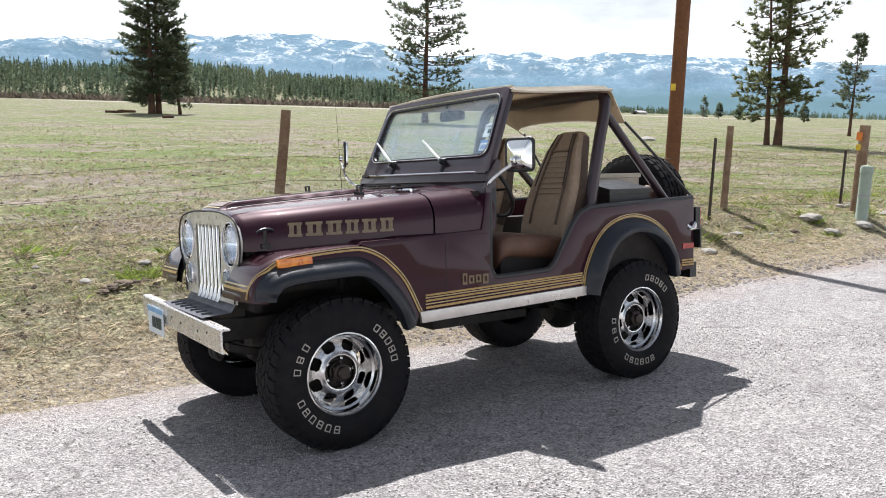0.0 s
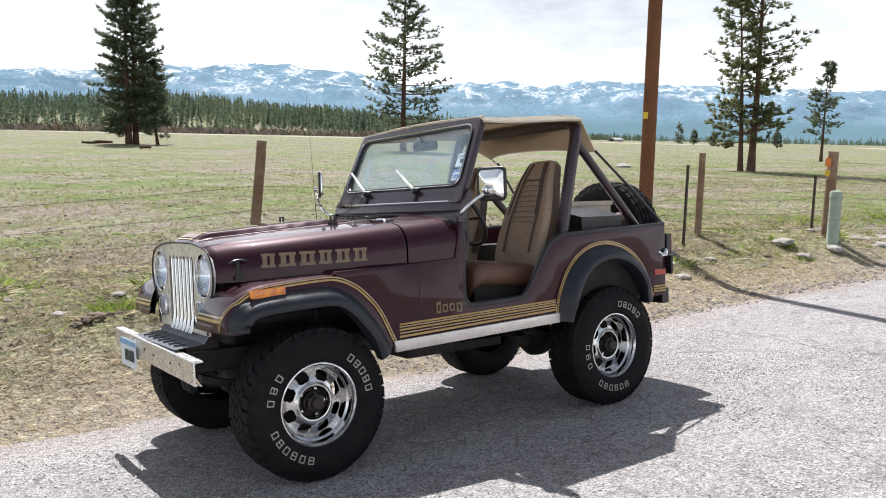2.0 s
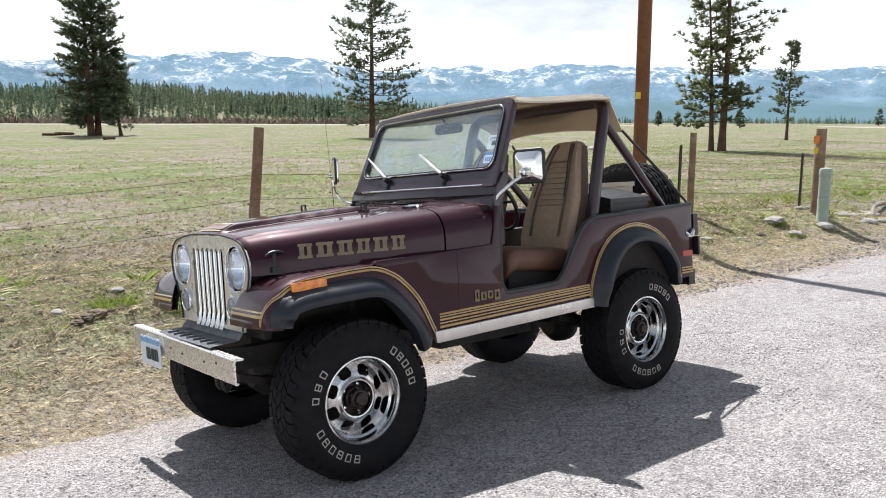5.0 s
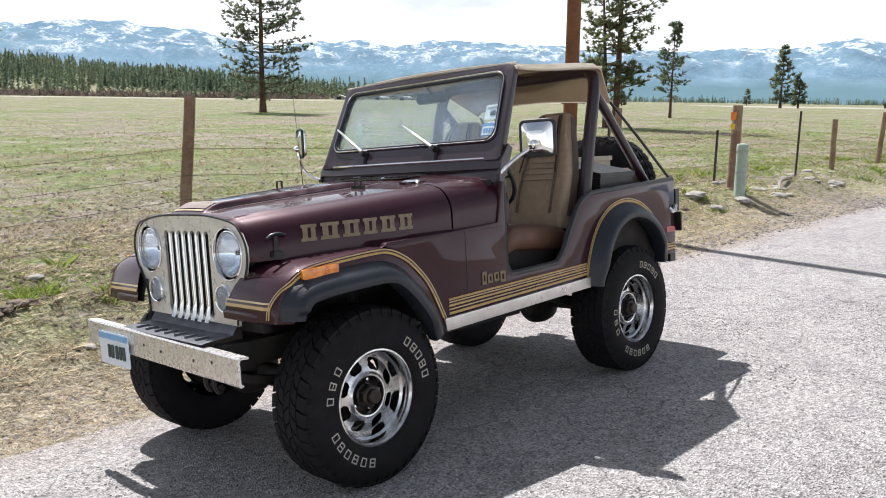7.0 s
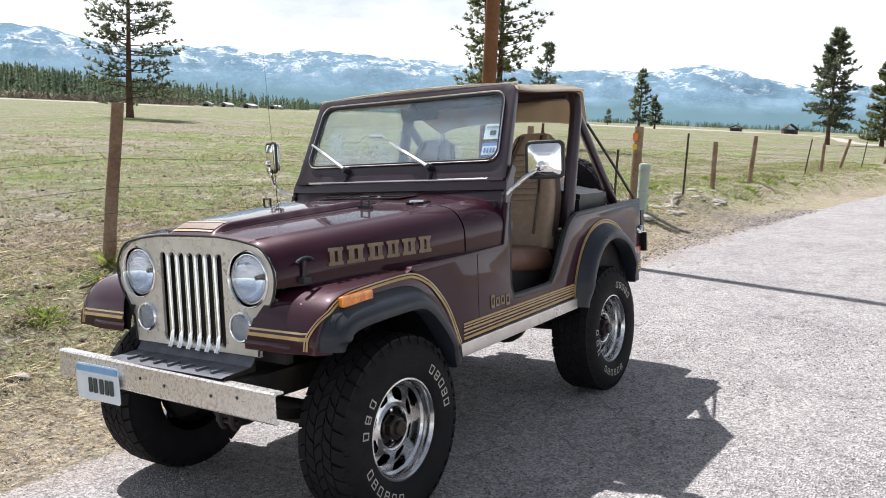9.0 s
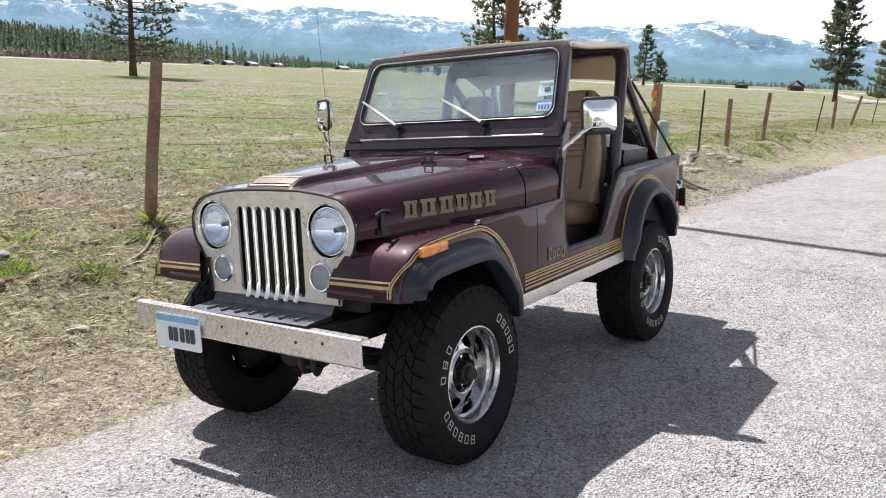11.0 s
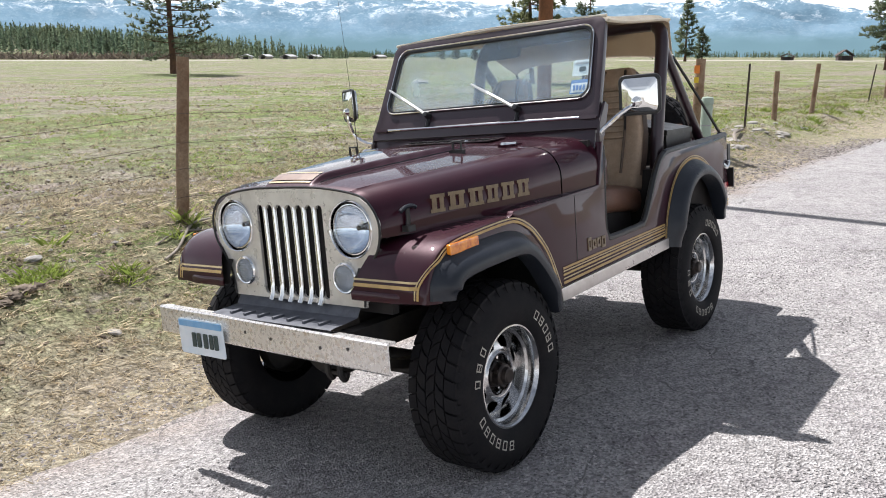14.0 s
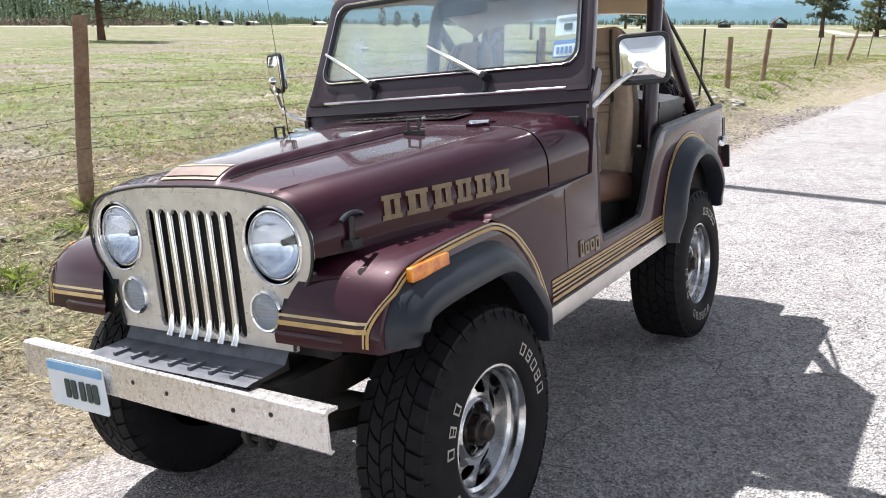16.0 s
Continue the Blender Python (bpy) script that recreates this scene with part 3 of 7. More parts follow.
def hood_ring(x, bulge=True, n=64):
    w, zt, zl = table(HOOD, x)
    pts = []
    r = 0.12
    crown = 0.035
    side = []
    for k in range(4):
        side.append((w, zl + (zt - r - crown - zl) * k / 4))
    for k in range(9):
        a = radians(90 * k / 8)
        side.append((w - r + r * math.cos(a), zt - crown - r + r * math.sin(a) * 1.0))
    inner = [(w - r) * (1 - k / n) for k in range(1, n + 1)]
    half = side + [(y, zt - crown * (y / w) ** 2) for y in inner]
    # blend the shoulder into the crowned top
    fixed = []
    for y, z in half:
        top = zt - crown * (y / w) ** 2
        if z > zt - crown - r * 0.4:
            s = smooth01(w, w - r * 1.6, y)
            z = z + (top - z) * s
        if bulge:
            bw = 0.125 + 0.11 * smooth01(-0.42, 0.5, x)
            z += 0.026 * (1 - smooth01(bw - 0.002, bw + 0.02, y)) * smooth01(-0.435, -0.33, x) * (1 - smooth01(0.30, 0.5, x))
        fixed.append((y, z))
    left = [(x, -y, z) for y, z in fixed]
    right = [(x, y, z) for y, z in reversed(fixed[:-1])]
    return left + right


hood = part("hood", loft([hood_ring(x) for x in (-0.430, -0.427, -0.424, -0.414, -0.404, -0.395, -0.38, -0.36, -0.33, -0.3, -0.2, -0.1, 0, 0.1, 0.2, 0.3, 0.35, 0.4, 0.45, 0.5, 0.522)]), PAINT, car, smooth=35)
part("cowl", loft([hood_ring(x, False) for x in (0.532, 0.6, 0.7, 0.8, 0.9)]), PAINT, car, smooth=35)


# stripes on the front of the raised hood panel
def hood_z(x, y):
    w, zt, zl = table(HOOD, x)
    return zt - 0.035 * (y / w) ** 2 + 0.026 * smooth01(-0.435, -0.33, x)


for x0, x1, mt in ((-0.405, -0.395, TAN_STRIPE), (-0.388, -0.345, DECAL), (-0.338, -0.325, TAN_STRIPE)):
    rings = [[(x, y, hood_z(x, y) + 0.0035) for y in np.linspace(-0.118, 0.118, 9)] for x in (x0, (x0 + x1) / 2, x1)]
    part("hood_stripe", loft(rings), mt, hood)
# thin black lines draw the shade along the edges of the hood's raised panel
for sgn in (-1, 1):
    pts = [(x, sgn * (0.152 + 0.11 * smooth01(-0.42, 0.5, x)), table(HOOD, x)[1] + 0.001) for x in np.linspace(-0.38, 0.42, 14)]
    part("panel_shade_line", tube(pts, 0.0025, 5), BLACK, hood)


# block lettering on the hood's sides, as plain shapes
def hood_block(x, wdt):
    bm = bmesh.new()
    z0 = 1.018 + 0.012 * (x + 0.225)
    for a, b, c, d in ((0.0, 1.0, 0.0, 0.20), (0.0, 1.0, 0.80, 1.0), (0.10, 0.42, 0.2, 0.8), (0.62, 0.92, 0.2, 0.8)):
        xa, xb = x + wdt * a, x + wdt * b
        ya, yb = table(HOOD, xa)[0] + 0.003, table(HOOD, xb)[0] + 0.003
        za, zb = z0 + 0.068 * c, z0 + 0.068 * d
        bm.faces.new([bm.verts.new(p) for p in ((xa, -ya, za), (xb, -yb, za), (xb, -yb, zb), (xa, -ya, zb))])
    bmesh.ops.remove_doubles(bm, verts=bm.verts, dist=0.0001)
    return bm


block_x = -0.225
for wdt in (0.066, 0.08, 0.078, 0.068, 0.076, 0.072):
    both_sides("name_shape", lambda: hood_block(block_x, wdt), LETTER, hood, "faded tan block shape")
    block_x += wdt + 0.0165


# grille
def grille_plate():
    half = [(0.0, 1.136), (0.2, 1.133), (0.30, 1.124), (0.376, 1.105), (0.434, 1.068), (0.465, 1.015), (0.465, 0.965), (0.448, 0.91), (0.414, 0.86), (0.385, 0.80), (0.372, 0.72), (0.37, 0.695)]
    outline = half + [(-u, v) for u, v in reversed(half[1:])]
    slots = []
    for k in range(-3, 4):
        c = k * 0.0565
        top, bot = 1.074, 0.712
        r = 0.0175
        slots.append([(c + r * math.cos(radians(a)), top - r + r * math.sin(radians(a))) for a in range(0, 181, 30)]
                     + [(c + r * math.cos(radians(a)), bot + r + r * math.sin(radians(a))) for a in range(180, 361, 30)])
    for c, v, r in ((-0.33, 0.985, 0.104), (0.33, 0.985, 0.104), (-0.285, 0.803, 0.052), (0.285, 0.803, 0.052)):
        slots.append([(c + r * math.cos(2 * math.pi * k / 32), v + r * math.sin(2 * math.pi * k / 32)) for k in range(32)])
    return slab(outline, slots, lambda u, v, d: (-0.452 + d + 0.04 * max(0, v - 1.07) ** 1.0, u, v), 0.012)


grille = part("grille", grille_plate(), GRILLE_CHROME, car, "chromed grille panel with seven upright slots", smooth=30)
for k in range(7):
    c = (k - 2.5) * 0.0565 - 0.0565 / 2
    pts = [(-0.440, c + 0.028, 1.075), (-0.4435, c + 0.028, 1.05), (-0.444, c + 0.028, 0.76), (-0.452, c + 0.028, 0.71), (-0.464, c + 0.028, 0.688)]
    if k < 6:
        part("grille_bar", tube(pts, [0.010, 0.0125, 0.0125, 0.0125, 0.0125], 10), CHROME, grille, smooth=True)
part("radiator", box(-0.365, -0.33, -0.45, 0.45, 0.66, 1.10), DARK, car)
RIM_HALF = [(0.37, 0.70), (0.384, 0.80), (0.419, 0.86), (0.455, 0.91), (0.4715, 0.962), (0.4715, 1.018), (0.439, 1.074), (0.378, 1.112), (0.2, 1.138)]
rim_line = [(-0.457, -u, v) for u, v in RIM_HALF] + [(-0.456, 0, 1.142)] + [(-0.457, u, v) for u, v in reversed(RIM_HALF)]
part("grille_rim", tube(curve_points(rim_line, 4), 0.0045, 7), BLACK, grille, smooth=True)
FWD = Matrix(((0, 0, -1, 0), (0, 1, 0, 0), (1, 0, 0, 0), (0, 0, 0, 1)))  # turns z towards the car's nose


def headlight(y):
    m = Matrix.Translation((-0.452, y, 0.985)) @ FWD
    bezel = part("headlight", lathe([(0.108, 0.001), (0.1085, 0.005), (0.1055, 0.0085), (0.1025, 0.006), (0.1015, -0.006), (0.1005, -0.022)], m, 48), CHROME, car, "round headlight sunk in a chromed cup", smooth=35)
    part("cup", lathe([(0.1005, -0.020), (0.098, -0.026), (0.090, -0.028)], m, 40), BLACK, bezel, smooth=True)
    part("retaining_ring", lathe([(0.0965, -0.026), (0.0965, -0.008), (0.094, -0.002), (0.090, -0.001), (0.0865, -0.006), (0.086, -0.016)], m, 48), CHROME, bezel, smooth=35)
    part("gap_ring", lathe([(0.0905, -0.0005), (0.0895, 0.0002), (0.0885, -0.001)], m, 40), BLACK, bezel)
    part("reflector", lathe([(0.086, -0.010), (0.07, -0.036), (0.045, -0.056), (0.015, -0.066), (0.0, -0.066)], m, 32), REFLECTOR, bezel, smooth=True)
    part("bulb", lathe([(0.0, -0.034), (0.010, -0.038), (0.011, -0.066)], m, 12), HUB, bezel, "dark bulb shield", smooth=True)
    bm = lathe([(r, h - 0.018) for r, h in ((0.087, 0.012), (0.075, 0.022), (0.055, 0.030), (0.03, 0.0345), (0.0, 0.036), (0.0, 0.033), (0.03, 0.0315), (0.054, 0.027), (0.074, 0.019), (0.086, 0.009))], m, 32)
    lens = part("lens", bm, LENS, bezel, smooth=True)
    lens.visible_shadow = False


def turn_signal(y):
    m = Matrix.Translation((-0.452, y, 0.803)) @ FWD
    body = part("turn_signal", lathe([(0.060, -0.004), (0.060, 0.012), (0.055, 0.018), (0.050, 0.016), (0.049, 0.004)], m, 28), CHROME, car, "round turn signal with a clear lens", smooth=35)
    part("reflector", lathe([(0.049, 0.004), (0.03, -0.008), (0.0, -0.012)], m, 20), GREY_PLASTIC, body, smooth=True)
    bm = lathe([(0.049, 0.012), (0.04, 0.020), (0.02, 0.025), (0.0, 0.0265), (0.0, 0.024), (0.02, 0.0225), (0.039, 0.0175), (0.048, 0.009)], m, 24)
    part("lens", bm, LENS, body, smooth=True).visible_shadow = False
    bars = bmesh.new()
    for k in range(-4, 5):
        h = 0.9 * math.sqrt(max(0.048 ** 2 - (k * 0.010) ** 2, 0))
        tube([m @ Vector((k * 0.010, yy, 0.013 + 0.012 * (1 - (yy * yy + (k * 0.01) ** 2) / 0.0024))) for yy in np.linspace(-h, h, 5)], 0.0012, 4, bars)
    part("lens_ribs", bars, LENS, body).visible_shadow = False


for s in (-1, 1):
    headlight(s * 0.330)
    turn_signal(s * 0.285)
for ob in car.children:
    if ob.name.split(".")[0] in ("grille", "headlight", "turn_signal"):
        ob.location = (0.02, -0.012, 0.0)

# front fenders
FENDER = curve_points([(-0.484, 0, 0.745), (-0.474, 0, 0.80), (-0.442, 0, 0.865), (-0.395, 0, 0.912), (-0.32, 0, 0.942), (-0.18, 0, 0.958), (0.0, 0, 0.969), (0.09, 0, 0.965), (0.17, 0, 0.935), (0.243, 0, 0.885), (0.338, 0, 0.78), (0.43, 0, 0.60)], 5)


def inward(path, i):
    """Unit normal of an arch's path, towards the wheel."""
    a, b = path[max(i - 1, 0)], path[min(i + 1, len(path) - 1)]
    d = (b - a).normalized()
    return Vector((d.z, 0, -d.x))


def fender():
    rings = []
    for i, p in enumerate(FENDER):
        n = inward(FENDER, i)
        s = i / (len(FENDER) - 1)
        yi = -0.37 - 0.06 * smooth01(0, 0.3, s) - 0.10 * smooth01(0.3, 0.8, s)
        lift = 0.012 * math.sin(math.pi * min(s * 1.6, 1))
        ring = [p - n * lift + Vector((0, yi, 0)), p - n * lift + Vector((0, -0.54, 0)), p - n * 0.003 + Vector((0, -0.667, 0)), p + n * 0.000 + Vector((0, -0.697, 0)),
                p + n * 0.004 + Vector((0, -0.708, 0)), p + n * 0.012 + Vector((0, -0.712, 0)), p + n * 0.085 + Vector((0, -0.714, 0))]
        rings.append(ring)
    return loft(rings)


def fender_lip():
    rings = []
    for u in np.linspace(-0.37, -0.702, 9):
        w = smooth01(-0.55, -0.70, u)
        dx = 0.03 * w
        rings.append([(-0.479 + dx, u, 0.765), (-0.486 + dx, u, 0.774), (-0.491 + dx, u, 0.765), (-0.490 + dx, u, 0.740), (-0.474 + dx, u, 0.733)])
    return loft(rings)


fenders = both_sides("fender", fender, PAINT, None, "", 40)
for f, r in zip(fenders, (False, True)):
    bm = fender_lip()
    if r:
        flip(bm)
    part("lip", bm, PAINT, f, smooth=True)
both_sides("splash_panel", lambda: loft([[p + inward(FENDER, i) * 0.02 + Vector((0, y, 0)) for y in (-0.36, -0.66)] for i, p in enumerate(FENDER)]), UNDER)
both_sides("inner_fender", lambda: box(-0.39, 0.5, -0.43, -0.40, 0.74, 0.955), UNDER)


def ribbon(path, y, off, width, lift=0.0035):
    """A flat stripe on the car's side, following a path at a given offset towards the wheel."""
    rings = []
    for i, p in enumerate(path):
        n = inward(path, i)
        rings.append([p + n * off + Vector((0, y - lift, 0)), p + n * (off + width) + Vector((0, y - lift, 0))])
    return loft(rings)


def wrap_ribbon(path, off, width):
    """A stripe that comes off the fender's front face, rounds its outer corner and runs along the side."""
    rings = []
    for i, p in enumerate(path):
        n = inward(path, i)
        b = 1 - smooth01(3, 13, i)
        side = [p + n * o + Vector((0, -0.7170, 0)) for o in (off, off + width)]
        face = [p - n * 0.004 + Vector((0, -0.655 - o, 0)) for o in (off, off + width)]
        push = (Vector((0, -1, 0)) - n) * 0.022 * 4 * b * (1 - b) * 0.6
        rings.append([s.lerp(f, b) + push for s, f in zip(side, face)])
    return loft(rings)


for off, w, mt in ((0.005, 0.006, TAN_STRIPE), (0.016, 0.010, GOLD)):
    for f, r in zip(fenders, (False, True)):
        bm = wrap_ribbon(FENDER[1:], off, w)
        if r:
            flip(bm)
        part("fender_stripe", bm, mt, f)
def front_x(z):
    """The front face's x at a height."""
    for a, b in zip(FENDER, FENDER[1:]):
        if a.z <= z <= b.z:
            return a.x + (b.x - a.x) * (z - a.z) / (b.z - a.z)
    return FENDER[0].x


# stripes across the fenders' front faces
for zz, w, mt in ((0.812, 0.007, TAN_STRIPE), (0.791, 0.012, GOLD)):
    for f, r in zip(fenders, (False, True)):
        rings = []
        for u in np.linspace(-0.38, -0.672, 11):
            back = 0.014 * smooth01(-0.64, -0.70, u)
            rings.append([(front_x(zz) - 0.012 + back, u, zz), (front_x(zz + w) - 0.012 + back, u, zz + w)])
        bm = loft(rings)
        if r:
            flip(bm)
        part("fender_stripe", bm, mt, f)


def flare(path, root_y, out_y):
    rings = []
    n_path = len(path)
    for i, p in enumerate(path):
        n = inward(path, i)
        s = i / (n_path - 1)
        o = out_y + (root_y - out_y) * 0.35 * (smooth01(0.12, 0, s) + smooth01(0.88, 1, s))
        d = o - root_y
        ring = [p + Vector((0, root_y, 0)) - n * 0.012, p + Vector((0, root_y - 0.012, 0)) - n * 0.010, p + Vector((0, root_y + d * 0.35, 0)) + n * 0.006, p + Vector((0, root_y + d * 0.7, 0)) + n * 0.018,
                p + Vector((0, root_y + d * 0.93, 0)) + n * 0.036, p + Vector((0, o, 0)) + n * 0.058, p + Vector((0, o + 0.004, 0)) + n * 0.074, p + Vector((0, o + 0.02, 0)) + n * 0.080, p + Vector((0, root_y + 0.01, 0)) + n * 0.075]
        rings.append(ring)
    return loft(rings)


FRONT_ARCH = curve_points([(-0.452, 0, 0.752), (-0.442, 0, 0.81), (-0.395, 0, 0.868), (-0.30, 0, 0.893), (-0.1, 0, 0.905), (0.04, 0, 0.905), (0.13, 0, 0.875), (0.22, 0, 0.80), (0.31, 0, 0.69), (0.375, 0, 0.57)], 5)
REAR_ARCH = curve_points([(1.557, 0, 0.59), (1.582, 0, 0.73), (1.662, 0, 0.88), (1.781, 0, 0.975), (1.94, 0, 1.012), (2.099, 0, 0.985), (2.229, 0, 0.91), (2.318, 0, 0.80), (2.378, 0, 0.66)], 5)
both_sides("fender_flare", lambda: flare(FRONT_ARCH, -0.712, -0.79), FLARE, None, "black plastic fender flare", 50)
both_sides("fender_flare", lambda: flare(REAR_ARCH, -0.708, -0.79), FLARE, None, "black plastic fender flare", 50)


def side_marker():
    m = Matrix.Translation((-0.272, -0.716, 0.914)) @ pose(0, 0, 0, 0, -2, 0)
    return slab(rounded(-0.085, 0.085, -0.019, 0.019, 0.006), [], lambda u, v, d: m @ Vector((u, -d, v)), 0.016)


both_sides("side_marker", side_marker, AMBER, None, "amber plastic side marker lamp", 30, 0.003)

# body sides
SIDE = [(0.42, 0.6), (1.558, 0.64), (1.582, 0.73), (1.662, 0.88), (1.781, 0.975), (1.94, 1.012), (2.099, 0.985), (2.229, 0.91), (2.318, 0.8), (2.378, 0.655), (2.522, 0.668), (2.532, 0.7), (2.532, 1.125), (1.642, 1.093), (1.582, 1.082), (1.532, 1.062), (1.493, 1.03), (1.443, 0.965), (1.383, 0.872), (1.333, 0.8), (1.294, 0.765), (1.244, 0.752), (0.926, 0.745), (0.891, 0.758), (0.872, 0.79), (0.866, 0.84), (0.871, 1.2), (0.846, 1.2), (0.806, 1.008), (0.518, 0.995), (0.09, 0.985), (0.075, 0.972), (0.16, 0.935), (0.232, 0.885), (0.327, 0.78)]
bodies = both_sides("body_side", lambda: slab(SIDE, [], lambda u, v, d: (u, -0.708 + d, v), 0.03), PAINT, None, "", 30, 0.005)
COWL_EDGE = ((0.03, 0.960, 0.955), (0.075, 0.968, 0.972), (0.1, 0.975, 0.984), (0.2, 0.990, 0.985), (0.3, 1.0, 0.985), (0.5, 1.0, 0.985), (0.7, 1.0, 0.985), (0.88, 1.0, 0.985))
both_sides("cowl_side", lambda: loft([[(x, -table(HOOD, x)[0] - 0.001, za), (x, -0.709, zb)] for x, za, zb in COWL_EDGE]), PAINT)
both_sides("door_edge_seal", lambda: tube(curve_points([(0.87, -0.694, 1.18), (0.865, -0.694, 0.84), (0.872, -0.694, 0.788), (0.891, -0.694, 0.757), (0.926, -0.694, 0.744), (1.244, -0.694, 0.751), (1.294, -0.694, 0.764), (1.333, -0.694, 0.80), (1.383, -0.694, 0.872), (1.443, -0.694, 0.965), (1.493, -0.694, 1.03), (1.532, -0.694, 1.062), (1.582, -0.694, 1.083), (1.642, -0.694, 1.094), (2.079, -0.694, 1.110), (2.527, -0.694, 1.126)], 4), 0.017, 8), BLACK, None, "black rubber edging", True)
both_sides("rocker_trim", lambda: slab([(0.41, 0.553), (1.555, 0.585), (1.555, 0.642), (0.40, 0.612)], [], lambda u, v, d: (u, -0.722 + d, v), 0.02), TRIM, None, "silver rocker trim strip", 30, 0.003)
both_sides("rocker_floor", lambda: box(0.43, 1.58, -0.68, -0.5, 0.575, 0.60), UNDER)
both_sides("body_seam", lambda: box(0.571, 0.574, -0.7095, -0.708, 0.61, 0.985), BLACK)
# stripes along the rocker, around the rear arch and at the tail
for b, r in zip(bodies, (False, True)):
    for off, h, mt in ((0.0, 0.012, GOLD), (0.021, 0.006, TAN_STRIPE), (0.036, 0.010, GOLD), (0.053, 0.006, TAN_STRIPE), (0.064, 0.010, GOLD)):
        def z_at(x):
            return 0.622 + (x - 0.45) * 0.030
        bm = loft([[(x, -0.7115, z_at(x) + off * (1 - 0.12 * s)), (x, -0.7115, z_at(x) + off * (1 - 0.12 * s) + h)] for x, s in ((0.44, 0), (1.0, 0.5), (1.532, 1))])
        if r:
            flip(bm)
        part("rocker_stripe", bm, mt, b)
    for off, w, mt in ((-0.034, 0.006, TAN_STRIPE), (-0.024, 0.013, GOLD)):
        bm = ribbon(REAR_ARCH, -0.7085, off, w)
        if r:
            flip(bm)
        part("arch_stripe", bm, mt, b)
    for off in (0.0, 0.016, 0.032):
        bm = loft([[(x, -0.7115, 0.69 + off), (x, -0.7115, 0.70 + off)] for x in (2.41, 2.53)])
        if r:
            flip(bm)
        part("tail_stripe", bm, GOLD, b)
    bm = box(2.42, 2.53, -0.712, -0.708, 0.80, 0.835)
    if r:
        flip(bm)
    part("rear_marker", bm, RED_LENS, b, "red side marker")


def badge():
    bm = bmesh.new()
    x = 0.672
    for w, h, base in ((0.03, 0.06, 0.724), (0.036, 0.042, 0.727), (0.036, 0.042, 0.729), (0.038, 0.052, 0.719)):
        for a, b, c, d in ((0, 1, 0, 0.24), (0, 1, 0.76, 1), (0, 0.3, 0.24, 0.76), (0.7, 1, 0.24, 0.76)):
            box(x + w * a, x + w * b, -0.7125, -0.708, base + h * c, base + h * d, bm)
        x += w + 0.010
    return bm


both_sides("badge", badge, LETTER, None, "small gold badge shapes")

# tub: floor, rear panel, firewall
part("tub_floor", box(0.80, 2.54, -0.66, 0.66, 0.66, 0.69), UNDER, car)
part("tailgate", box(2.53, 2.555, -0.66, 0.66, 0.68, 1.115), PAINT, car, bevel=0.004)
part("firewall", box(0.80, 0.83, -0.66, 0.66, 0.66, 1.21), DARK, car)
both_sides("wheel_box", lambda: box(1.62, 2.53, -0.66, -0.44, 0.69, 1.0), DARK)
dash = part("dashboard", box(0.88, 0.96, -0.64, 0.64, 1.05, 1.25), BLACK, car, bevel=0.02)
part("gauge", lathe([(0.0, 0.01), (0.06, 0.01), (0.065, 0.0)], Matrix.Translation((0.962, 0.0, 1.15)) @ pose(0, 0, 0, 0, 90, 0), 20), CHROME, dash)

# windscreen: frame, pane, base
WS_BASE, WS_TOP = Vector((0.865, 0, 1.255)), Vector((1.085, 0, 1.772))
WS_UP = (WS_TOP - WS_BASE)
WS_LEN = WS_UP.length
WS_UP.normalize()
WS_OUT = Vector((-WS_UP.z, 0, WS_UP.x))


def on_screen(u, v, d=0.0):
    """u across, v up the screen from its base, d forward."""
    return WS_BASE + Vector((0, u, 0)) + WS_UP * v + WS_OUT * d


def screen_half(v):
    return 0.693 - 0.045 * v / WS_LEN


def frame_outline():
    t = WS_LEN
    r = 0.04
    left = [(-screen_half(0), 0.0), (-screen_half(t - r), t - r), (-screen_half(t) + 0.012, t - 0.012), (-screen_half(t) + r, t)]
    return left + [(-u, v) for u, v in reversed(left)]


def glass_outline(grow=0.0):
    v0, v1 = 0.150 - grow, WS_LEN - 0.045 + grow
    out = []
    r = 0.06
    for cx, cy, a0 in ((1, 1, 0), (-1, 1, 90), (-1, 0, 180), (1, 0, 270)):
        v = v1 - r if cy else v0 + r
        h = screen_half(v) - 0.055 + grow - r
        out += [(cx * h + r * math.cos(radians(a0 + 15 * k)), v + r * math.sin(radians(a0 + 15 * k))) for k in range(7)]
    return out


ws = part("windscreen_frame", slab(frame_outline(), [glass_outline()], lambda u, v, d: on_screen(u, v, 0.018 - d), 0.036), FRAME_PAINT, car, "dark maroon steel windscreen frame", 30, 0.005)
pane = part("pane", slab(glass_outline(0.004), [], lambda u, v, d: on_screen(u, v, 0.002 - d), 0.004), PANE, ws)
pane.visible_shadow = False
g = [on_screen(u, v, 0.016) for u, v in glass_outline(-0.004)]
part("gasket", tube(g + g[:1], 0.010, 6), BLACK, ws, smooth=True)
g = [on_screen(u, v, 0.026) for u, v in glass_outline(0.004)]
part("bright_trim", tube(g + g[:1], 0.0035, 5), CHROME, ws, smooth=True)
part("hinge_strip", tube([on_screen(-0.66, 0.052, 0.024), on_screen(0.62, 0.052, 0.024)], 0.007, 8), CHROME, ws, smooth=True)
